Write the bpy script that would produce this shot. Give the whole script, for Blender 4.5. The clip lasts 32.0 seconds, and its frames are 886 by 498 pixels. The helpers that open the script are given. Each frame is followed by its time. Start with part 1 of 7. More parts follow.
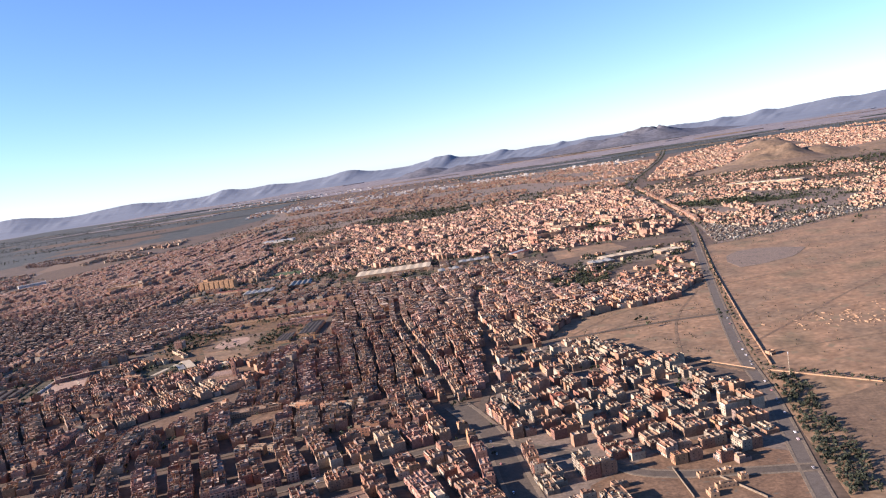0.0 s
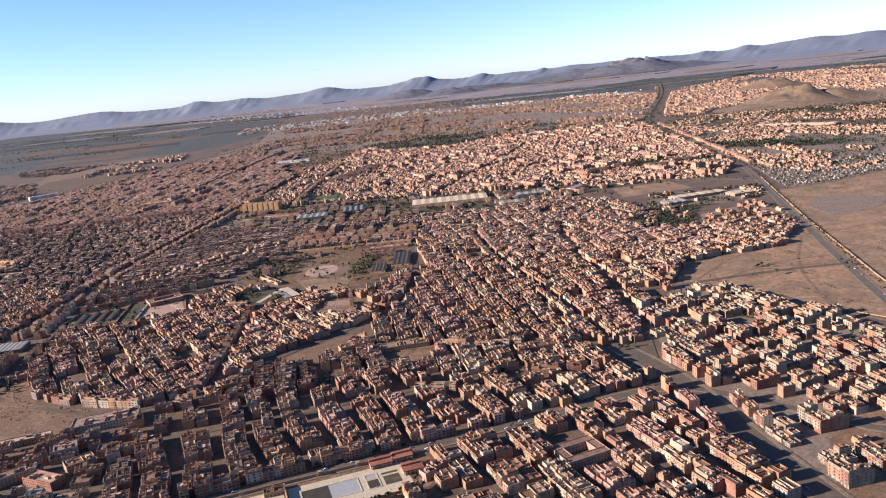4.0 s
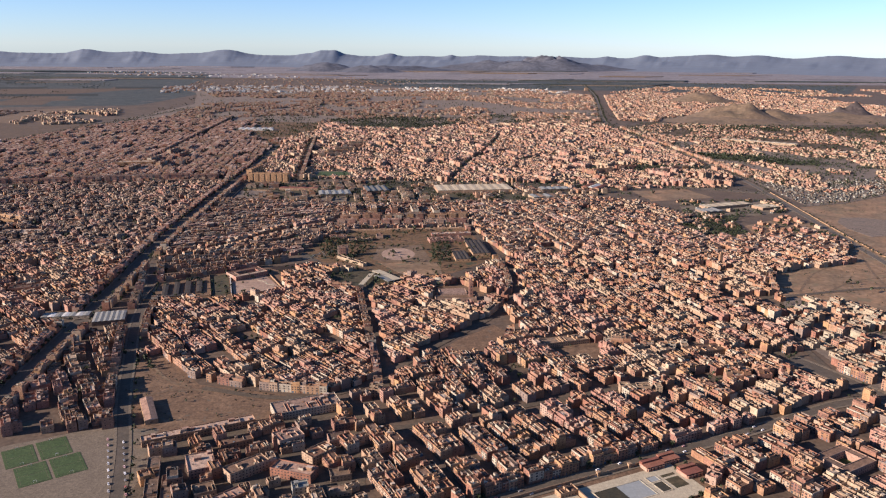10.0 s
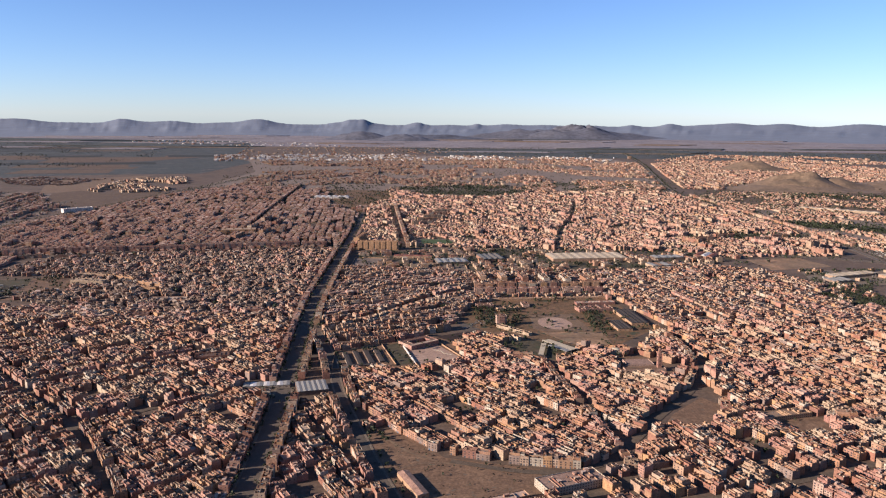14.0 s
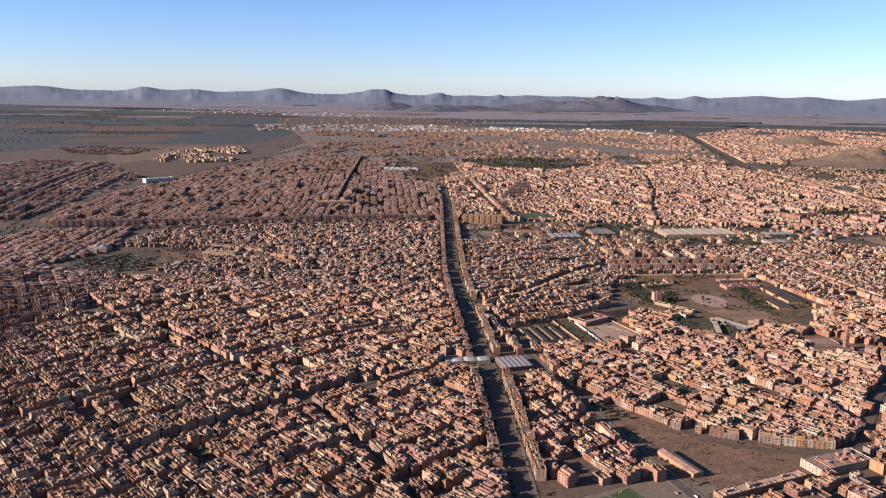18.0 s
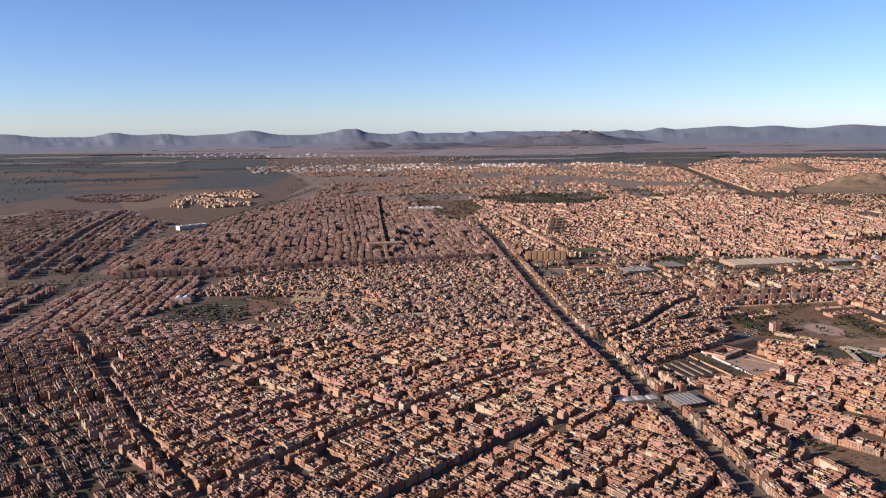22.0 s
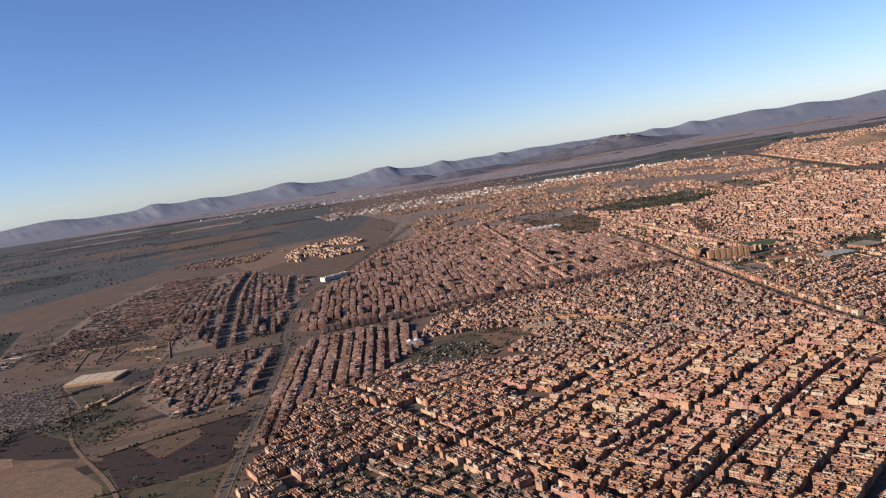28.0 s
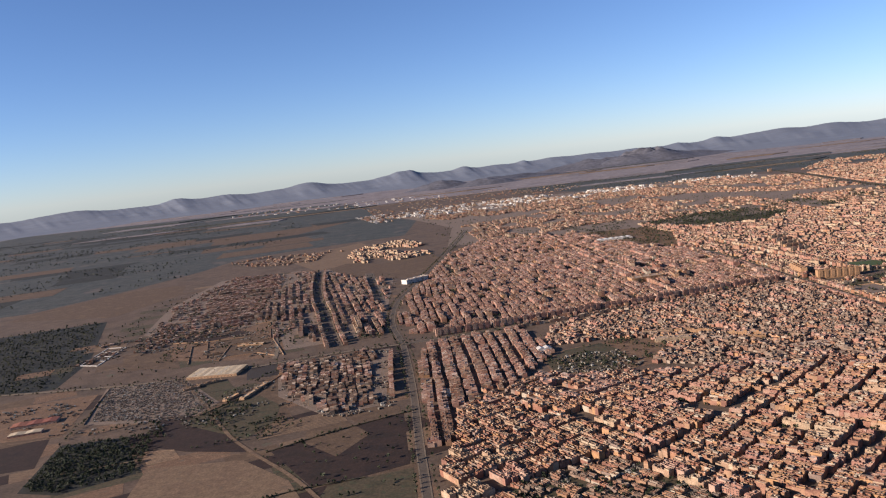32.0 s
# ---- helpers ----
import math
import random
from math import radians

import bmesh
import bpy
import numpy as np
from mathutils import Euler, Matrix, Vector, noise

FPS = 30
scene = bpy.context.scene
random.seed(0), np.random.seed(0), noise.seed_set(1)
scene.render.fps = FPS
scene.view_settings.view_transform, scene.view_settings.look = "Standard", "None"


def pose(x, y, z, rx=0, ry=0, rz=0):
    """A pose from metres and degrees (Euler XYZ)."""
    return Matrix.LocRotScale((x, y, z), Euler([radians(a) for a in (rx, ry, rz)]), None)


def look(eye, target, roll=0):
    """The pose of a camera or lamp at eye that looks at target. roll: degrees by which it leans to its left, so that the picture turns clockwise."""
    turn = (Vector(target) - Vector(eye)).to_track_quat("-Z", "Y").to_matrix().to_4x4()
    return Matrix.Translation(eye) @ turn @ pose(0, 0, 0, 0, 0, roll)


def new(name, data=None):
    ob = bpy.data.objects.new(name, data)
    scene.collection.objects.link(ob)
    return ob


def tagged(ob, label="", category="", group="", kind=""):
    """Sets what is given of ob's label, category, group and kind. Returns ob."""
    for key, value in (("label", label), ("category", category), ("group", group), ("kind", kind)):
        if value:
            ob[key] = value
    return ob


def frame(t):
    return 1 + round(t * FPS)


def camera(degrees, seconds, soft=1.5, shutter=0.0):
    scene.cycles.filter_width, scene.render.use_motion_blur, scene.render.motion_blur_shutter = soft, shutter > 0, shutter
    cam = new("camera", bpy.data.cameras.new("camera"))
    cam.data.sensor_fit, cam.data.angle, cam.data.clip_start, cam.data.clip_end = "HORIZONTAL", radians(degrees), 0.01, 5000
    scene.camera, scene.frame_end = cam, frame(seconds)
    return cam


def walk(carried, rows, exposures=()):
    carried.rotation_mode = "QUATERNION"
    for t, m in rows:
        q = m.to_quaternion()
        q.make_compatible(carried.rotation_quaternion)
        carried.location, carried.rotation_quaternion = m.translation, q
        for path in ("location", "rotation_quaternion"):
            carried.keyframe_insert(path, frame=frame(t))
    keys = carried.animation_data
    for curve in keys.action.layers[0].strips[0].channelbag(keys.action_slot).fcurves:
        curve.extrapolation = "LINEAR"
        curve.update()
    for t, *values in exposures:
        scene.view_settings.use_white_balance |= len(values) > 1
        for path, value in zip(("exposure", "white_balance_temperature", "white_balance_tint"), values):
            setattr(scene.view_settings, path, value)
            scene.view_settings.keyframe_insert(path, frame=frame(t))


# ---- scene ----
# The place is built at one fifth of its true size, so that its hills, 24 km off, lie within the
# camera's 5000 m. Plan numbers below are true metres; M brings them to the model.
M = 0.2

# ---- camera: seconds, place in the model, turn in degrees ----
cam = camera(59.89, 32.0, soft=1.2)
PATH = [
    (0.0, 120.610, 1.696, 64.724, 83.006, 8.586, 7.845),
    (0.5, 113.868, 1.491, 66.110, 82.204, 8.247, 6.825),
    (1.0, 107.144, 1.288, 67.482, 81.620, 7.590, 6.152),
    (1.5, 100.479, 1.053, 68.778, 81.771, 7.129, 5.739),
    (2.0, 93.879, 0.790, 70.025, 81.182, 7.205, 5.891),
    (2.5, 87.296, 0.506, 71.317, 80.103, 7.141, 6.147),
    (3.0, 80.751, 0.216, 72.646, 78.939, 6.670, 5.631),
    (3.5, 74.220, -0.052, 73.952, 77.832, 6.315, 5.769),
    (5.5, 47.082, -0.082, 77.275, 75.065, 3.242, 3.710),
    (6.0, 40.326, -0.261, 77.830, 73.773, 2.489, 2.747),
    (6.5, 33.586, -0.419, 78.425, 72.226, 1.926, 2.175),
    (7.0, 26.901, -0.469, 79.047, 72.094, 1.566, 1.308),
    (7.5, 20.261, -0.417, 79.671, 72.513, 0.846, 0.510),
    (8.0, 13.599, -0.280, 80.261, 73.848, 0.776, 0.432),
    (8.5, 6.850, -0.105, 80.702, 75.057, 0.772, -0.047),
    (9.0, 0.000, 0.000, 81.000, 74.614, 0.717, -0.197),
    (9.5, -6.910, 0.216, 81.233, 74.542, 0.139, -0.907),
    (10.0, -13.776, 0.515, 81.320, 75.308, -0.530, -1.903),
    (10.5, -20.650, 0.914, 81.335, 76.818, -0.859, -2.785),
    (11.0, -27.626, 1.293, 81.378, 78.864, -1.204, -3.748),
    (11.5, -34.636, 1.537, 81.453, 78.865, -0.976, -3.833),
    (12.0, -41.684, 1.710, 81.520, 79.217, -0.724, -2.983),
    (12.5, -48.852, 1.804, 81.589, 78.904, -1.000, -3.427),
    (13.0, -56.096, 1.837, 81.728, 79.282, -0.735, -2.454),
    (13.5, -63.295, 1.855, 81.891, 80.229, -0.438, -1.153),
    (14.0, -70.490, 1.899, 82.048, 80.208, -0.442, -0.660),
    (14.5, -77.701, 1.964, 82.177, 79.500, -0.506, -0.283),
    (16.5, -107.078, 2.241, 82.585, 79.025, -0.835, 0.399),
    (17.0, -114.394, 2.340, 82.739, 78.950, -0.825, 0.571),
    (17.5, -121.702, 2.462, 82.931, 78.513, -0.880, 0.568),
    (18.0, -129.079, 2.609, 83.150, 78.040, -0.865, 0.211),
    (18.5, -136.523, 2.774, 83.389, 78.191, -0.773, -0.031),
    (19.0, -143.992, 2.969, 83.641, 78.282, -0.615, -0.242),
    (19.5, -151.500, 3.157, 83.845, 77.842, -0.696, -0.713),
    (20.0, -159.069, 3.362, 83.974, 78.196, -0.645, -0.880),
    (20.5, -166.680, 3.702, 84.125, 78.581, -0.515, -1.472),
    (21.0, -174.384, 4.187, 84.306, 79.425, -0.186, -1.813),
    (21.5, -182.125, 4.742, 84.457, 80.372, 0.118, -2.297),
    (22.0, -189.903, 5.302, 84.570, 80.745, 0.601, -2.630),
    (22.5, -197.622, 5.855, 84.698, 81.642, 0.740, -3.194),
    (23.0, -205.365, 6.284, 84.829, 82.129, 1.283, -3.431),
    (23.5, -213.176, 6.604, 85.030, 82.557, 2.007, -3.596),
    (24.0, -220.996, 6.888, 85.324, 83.547, 2.674, -3.213),
    (24.5, -228.772, 7.121, 85.703, 83.382, 3.299, -3.231),
    (25.0, -236.483, 7.299, 86.176, 83.626, 4.287, -2.882),
    (25.5, -244.205, 7.465, 86.732, 83.836, 5.147, -2.520),
    (27.5, -275.144, 8.001, 89.719, 83.515, 8.160, -1.700),
    (28.0, -282.993, 7.968, 90.675, 82.833, 8.808, -1.601),
    (28.5, -290.819, 7.907, 91.669, 81.900, 9.099, -1.362),
    (29.0, -298.558, 7.869, 92.690, 82.471, 9.056, -1.035),
    (29.5, -306.214, 7.873, 93.735, 82.717, 9.185, -1.035),
    (30.0, -313.845, 7.881, 94.774, 82.868, 9.042, -0.593),
    (30.5, -321.469, 7.892, 95.816, 82.613, 8.428, -0.849),
    (31.0, -329.010, 7.960, 96.897, 82.488, 7.792, -0.419),
    (31.5, -336.434, 8.092, 98.034, 83.026, 7.286, -0.399),
    (32.0, -343.779, 8.266, 99.215, 83.371, 6.609, -0.636),
]
walk(cam, [(t, pose(x, y, z, rx, ry, rz)) for t, x, y, z, rx, ry, rz in PATH],
     [(0.0, 1.95, 5250, 25), (3.5, 1.84, 5250, 23), (6.0, 1.68, 5180, 18), (9.0, 1.5, 5230, 20), (13.0, 1.4, 5300, 22), (19.0, 1.42, 5300, 23), (24.0, 1.19, 5380, 23), (32.0, 1.2, 5420, 21)])

# ---- world, sun, exposure ----
SUN_AZ, SUN_EL = -107.0, 19.0          # degrees from +y towards +x, and above the ground
sun_way = Vector((math.sin(radians(SUN_AZ)) * math.cos(radians(SUN_EL)),
                  math.cos(radians(SUN_AZ)) * math.cos(radians(SUN_EL)), math.sin(radians(SUN_EL))))
world = bpy.data.worlds.new("sky")
world.use_nodes = True
scene.world = world
wt = world.node_tree
sky = wt.nodes.new("ShaderNodeTexSky")
sky.sky_type, sky.sun_disc = "NISHITA", False
sky.sun_elevation, sky.sun_rotation = radians(SUN_EL), radians(SUN_AZ % 360)
sky.altitude, sky.air_density, sky.dust_density, sky.ozone_density = 450, 0.8, 0.12, 2.6
wt.nodes["Background"].inputs["Strength"].default_value = 0.05
wt.links.new(sky.outputs["Color"], wt.nodes["Background"].inputs["Color"])
sun = new("sun", bpy.data.lights.new("sun", "SUN"))
sun.data.energy, sun.data.angle, sun.data.color = 5.0, radians(0.53), (1.0, 0.77, 0.51)
sun.matrix_world = look(sun_way * 500, (0, 0, 0))

# ---- materials ----


def surface(name, colours, pieces=False, rough=0.9, grain=1.5, stain=25.0, vary=0.35, bump=0.3, metal=0.0, spots=None):
    """Colours chosen piece by piece, or mixed by broad stains; a fine grain and stains in true metres on top."""
    m = bpy.data.materials.new(name)
    m.use_nodes = True
    nt = m.node_tree
    n, link = nt.nodes, nt.links.new
    bsdf = n["Principled BSDF"]
    geo = n.new("ShaderNodeNewGeometry")

    def noise_at(size, detail):
        t = n.new("ShaderNodeTexNoise")
        t.inputs["Scale"].default_value = 1.0 / (size * M)
        t.inputs["Detail"].default_value = detail
        link(geo.outputs["Position"], t.inputs["Vector"])
        return t.outputs["Fac"]

    ramp = n.new("ShaderNodeValToRGB")
    el = ramp.color_ramp.elements
    if pieces:
        info = n.new("ShaderNodeObjectInfo")
        add = n.new("ShaderNodeMath")
        add.operation = "ADD"
        link(info.outputs["Random"], add.inputs[0])
        link(geo.outputs["Random Per Island"], add.inputs[1])
        fr = n.new("ShaderNodeMath")
        fr.operation = "FRACT"
        link(add.outputs[0], fr.inputs[0])
        link(fr.outputs[0], ramp.inputs["Fac"])
        ramp.color_ramp.interpolation = "CONSTANT"
        spread = [i / len(colours) for i in range(len(colours))]
    else:
        link(noise_at(stain, 4), ramp.inputs["Fac"])
        spread = [0.3 + 0.4 * i / max(1, len(colours) - 1) for i in range(len(colours))]
    while len(el) < len(colours):
        el.new(0.5)
    for e, p, c in zip(el, spread, colours):
        e.position, e.color = p, (*c, 1)
    colour = ramp.outputs["Color"]
    for size, detail, amount in ((grain, 3, vary), (stain * (0.4 if pieces else 0.23), 4, vary * 0.8)):
        rng = n.new("ShaderNodeMapRange")
        rng.inputs["From Min"].default_value, rng.inputs["From Max"].default_value = 0.3, 0.7
        rng.inputs["To Min"].default_value, rng.inputs["To Max"].default_value = 1 - amount, 1 + amount * 0.6
        link(noise_at(size, detail), rng.inputs["Value"])
        mix = n.new("ShaderNodeMix")
        mix.data_type, mix.blend_type = "RGBA", "MULTIPLY"
        mix.inputs["Factor"].default_value = 1.0
        link(colour, mix.inputs[6])
        link(rng.outputs["Result"], mix.inputs[7])
        colour = mix.outputs[2]
    if spots:
        size, low, tint = spots
        rng = n.new("ShaderNodeMapRange")
        rng.inputs["From Min"].default_value, rng.inputs["From Max"].default_value = low, low + 0.06
        link(noise_at(size, 5), rng.inputs["Value"])
        mix = n.new("ShaderNodeMix")
        mix.data_type = "RGBA"
        link(rng.outputs["Result"], mix.inputs["Factor"])
        link(colour, mix.inputs[6])
        mix.inputs[7].default_value = (*tint, 1)
        colour = mix.outputs[2]
    link(colour, bsdf.inputs["Base Color"])
    if bump:
        bm = n.new("ShaderNodeBump")
        bm.inputs["Strength"].default_value = bump
        bm.inputs["Distance"].default_value = grain * M * 0.2
        link(noise_at(grain, 4), bm.inputs["Height"])
        link(bm.outputs["Normal"], bsdf.inputs["Normal"])
    bsdf.inputs["Roughness"].default_value = rough
    bsdf.inputs["Metallic"].default_value = metal
    bsdf.inputs["Specular IOR Level"].default_value = 0.25
    return m


wall_m = surface("ochre_wall", [(.258, .139, .076), (.277, .163, .100), (.213, .102, .064), (.303, .200, .125), (.238, .132, .086), (.314, .228, .154), (.218, .113, .072), (.277, .174, .102), (.182, .095, .066), (.314, .187, .090), (.333, .285, .211), (.253, .151, .086), (.192, .143, .112)], True)
roof_m = surface("terrace_roof", [(.135, .082, .051), (.244, .165, .105), (.107, .062, .040), (.336, .251, .171), (.159, .082, .048), (.126, .084, .057), (.409, .325, .234), (.141, .073, .044), (.214, .137, .086), (.096, .065, .044), (.177, .110, .069), (.145, .096, .065)], True, grain=2.0, stain=12, vary=0.45)
grey_wall_m = surface("grey_render_wall", [(.150, .108, .078), (.188, .128, .088), (.128, .090, .066), (.210, .150, .106), (.190, .104, .068), (.114, .090, .070), (.260, .215, .162), (.195, .112, .072)], True)
grey_roof_m = surface("grey_terrace_roof", [(.155, .102, .062), (.214, .145, .089), (.124, .084, .055), (.504, .396, .273), (.116, .084, .056), (.180, .111, .067), (.258, .179, .111), (.142, .095, .061)], True, stain=12, vary=0.4)
pale_wall_m = surface("pale_wall", [(.297, .218, .140), (.314, .238, .153), (.281, .197, .127), (.332, .266, .179), (.273, .181, .114), (.306, .213, .137)], True)
red_wall_m = surface("red_wall", [(.267, .144, .100), (.294, .167, .118), (.231, .122, .090), (.280, .176, .124), (.313, .216, .157)], True)
new_wall_m = surface("new_block_wall", [(.217, .182, .131), (.262, .212, .143), (.192, .161, .117), (.303, .256, .177), (.243, .146, .089), (.225, .192, .140), (.323, .280, .197), (.222, .124, .076), (.261, .171, .103), (.208, .100, .065), (.243, .140, .082)], True)
rose_wall_m = surface("rose_wall", [(.269, .159, .103), (.291, .178, .117), (.256, .147, .095), (.302, .200, .134), (.248, .135, .089), (.320, .239, .169), (.221, .129, .084)], True)
rose_roof_m = surface("rose_terrace", [(.196, .127, .084), (.227, .148, .095), (.176, .111, .073), (.264, .181, .120), (.162, .108, .074), (.312, .227, .158)], True, stain=12)
red_terrace_m = surface("red_terrace_roof", [(.286, .177, .122), (.342, .221, .153), (.251, .158, .109), (.405, .289, .207), (.236, .158, .113), (.475, .363, .270)], True, stain=12, vary=0.4)
# Far grove ground, lightened and blued to carry the haze in its colour.
hazy_grove_m = surface("hazed_grove_floor", [(.042, .050, .046), (.055, .060, .052), (.035, .044, .042)], grain=9, stain=240, vary=0.4, spots=(190, 0.6, (.082, .071, .060)))
dark_m = surface("window_glass", [(.05, .045, .045), (.08, .06, .05), (.035, .035, .04)], True, rough=0.25, bump=0, vary=0.1)
door_m = surface("painted_door", [(.10, .075, .06), (.06, .09, .12), (.16, .08, .05), (.05, .05, .05)], True, rough=0.6, vary=0.2)
white_m = surface("white_paint", [(.46, .445, .395), (.52, .505, .45)], True, rough=0.6, vary=0.2)
canvas_m = surface("rooftop_clutter", [(.420, .356, .246), (.162, .135, .099), (.245, .141, .076), (.109, .129, .142), (.488, .430, .311), (.136, .104, .071)], True)
ground_m = surface("dusty_earth", [(.082, .058, .039), (.104, .074, .049), (.070, .053, .036)], grain=6, stain=180, vary=0.3, spots=(40, 0.66, (.08, .075, .048)))
lot_m = surface("bare_lot", [(.164, .102, .057), (.131, .082, .047), (.188, .120, .068)], grain=3, stain=35, vary=0.35, spots=(12, 0.62, (.105, .085, .058)))
field_m = surface("dry_steppe", [(.208, .135, .074), (.177, .122, .071), (.239, .149, .081), (.151, .112, .062)], grain=9, stain=160, vary=0.35, spots=(28, 0.60, (.15, .115, .065)))
asphalt_m = surface("worn_asphalt", [(.076, .063, .046), (.099, .079, .058)], grain=1.2, stain=30, vary=0.25)
worn_road_m = surface("sun_bleached_asphalt", [(.091, .077, .062), (.110, .093, .073)], grain=1.2, stain=30, vary=0.2)
pave_m = surface("dusty_pavement", [(.137, .109, .075), (.164, .131, .090)], grain=1.5, stain=15, vary=0.3)
street_m = surface("dusty_street", [(.080, .063, .043), (.102, .077, .051)], grain=2, stain=30, vary=0.3)
lane_paint_m = surface("lane_paint", [(.471, .456, .404)], vary=0.2)
concrete_m = surface("pale_concrete", [(.357, .304, .206), (.395, .342, .235)], grain=1, stain=14, vary=0.2, rough=0.8)
compound_m = surface("compound_wall", [(.274, .169, .094), (.306, .208, .122)], grain=1, stain=10, vary=0.25)
water_m = surface("pool_water", [(.236, .251, .235), (.271, .274, .248)], rough=0.12, grain=2, stain=20, vary=0.1, bump=0.1)
deep_water_m = surface("green_pool_water", [(.043, .038, .018), (.057, .046, .020)], rough=0.15, grain=2, stain=10, vary=0.2, bump=0.1)
grass_m = surface("grass_pitch", [(.042, .068, .022), (.057, .084, .029)], grain=1.5, stain=14, vary=0.3)
scrub_m = surface("park_scrub", [(.048, .046, .023), (.072, .057, .031), (.036, .036, .018)], grain=4, stain=30, vary=0.35, spots=(14, 0.58, (.045, .05, .025)))
rose_earth_m = surface("pink_beaten_earth", [(.312, .215, .152), (.269, .185, .130), (.344, .244, .175)], grain=3, stain=30, vary=0.25)
dust_m = surface("dusty_lots", [(.142, .110, .081), (.174, .134, .098), (.118, .094, .071)], grain=3, stain=22, vary=0.3)
park_m = surface("park_earth", [(.153, .087, .043), (.110, .070, .032), (.181, .101, .051)], grain=4, stain=40, vary=0.35, spots=(22, 0.58, (.042, .046, .024)))
# Soil paled towards mauve: the haze over the plain is painted in.
hazy_plain_m = surface("hazed_plain_soil", [(.160, .143, .142), (.194, .172, .166), (.132, .121, .124)], grain=60, stain=900, vary=0.3)
# Near-black ground: the shade among grove trees is put into this colour.
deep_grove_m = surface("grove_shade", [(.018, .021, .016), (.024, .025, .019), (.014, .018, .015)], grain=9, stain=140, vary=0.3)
plough_m = surface("ploughed_soil", [(.022, .015, .010), (.032, .019, .013), (.019, .013, .010)], grain=4, stain=50, vary=0.35)
stubble_m = surface("stubble_field", [(.107, .073, .041), (.087, .058, .034), (.124, .085, .048)], grain=4, stain=60, vary=0.3)
tan_m = surface("tan_soil", [(.159, .111, .064), (.132, .088, .053)], grain=4, stain=60, vary=0.3, spots=(16, 0.62, (.10, .075, .048)))
leaf_m = surface("tree_leaves", [(.023, .033, .012), (.033, .042, .017), (.039, .046, .022), (.018, .026, .012)], True, rough=0.7, vary=0.3, bump=0)
olive_m = surface("grove_leaves", [(.033, .039, .022), (.026, .033, .018), (.042, .046, .027)], True, rough=0.8, vary=0.3, bump=0)
# Paler copy of the grove leaves, with distance haze painted into it.
hazy_leaf_m = surface("hazed_grove_leaves", [(.058, .066, .052), (.048, .058, .046), (.066, .070, .056)], True, rough=0.8, vary=0.3, bump=0)
bark_m = surface("bark", [(.10, .07, .05), (.13, .095, .065)], vary=0.3)
tar_m = surface("tarred_roof", [(.046, .038, .030), (.058, .047, .036), (.038, .032, .026)], True, rough=0.85, grain=1, stain=9, vary=0.3)
sheet_m = surface("grey_roof_sheet", [(.199, .191, .160), (.243, .233, .195), (.221, .216, .181)], True, rough=0.5, grain=1, stain=9, vary=0.25)
cream_sheet_m = surface("cream_roof_sheet", [(.429, .351, .227), (.468, .397, .267), (.390, .319, .202)], True, rough=0.7, grain=2, stain=20, vary=0.25)
blue_sheet_m = surface("blue_grey_roof", [(.096, .092, .076), (.120, .107, .080), (.146, .125, .089)], True, rough=0.5, vary=0.2)
red_roof_m = surface("red_roof", [(.186, .071, .047), (.219, .093, .056)], True, vary=0.25)
yellow_wall_m = surface("yellow_wall", [(.308, .188, .097), (.286, .173, .087)], True, vary=0.2)
# Foothill rock; its blue tint is painted haze, unlike dark_rock below.
hazy_hill_m = surface("hazed_hill_rock", [(.078, .084, .104), (.096, .098, .112), (.064, .070, .088)], grain=60, stain=900, vary=0.3, bump=0.5)
# The mountains' blue-grey is distance haze mixed into the rock colour.
hazy_rock_m = surface("hazed_mountain_rock", [(.124, .146, .179), (.133, .154, .184), (.117, .140, .174)], grain=150, stain=2200, vary=0.1, bump=0.1)
shack_m = surface("shack_sheet", [(.093, .079, .060), (.138, .122, .093), (.069, .061, .050), (.185, .164, .126), (.116, .079, .052), (.260, .255, .214), (.058, .054, .047)], True)
dark_rock_m = surface("dark_rock", [(.052, .043, .040), (.066, .052, .046), (.042, .036, .036)], grain=12, stain=120, vary=0.3)
knoll_m = surface("bare_knoll", [(.137, .099, .061), (.164, .115, .071), (.109, .082, .052)], grain=12, stain=120, vary=0.3)

# ---- mesh helpers: lists of points and quads in true metres ----


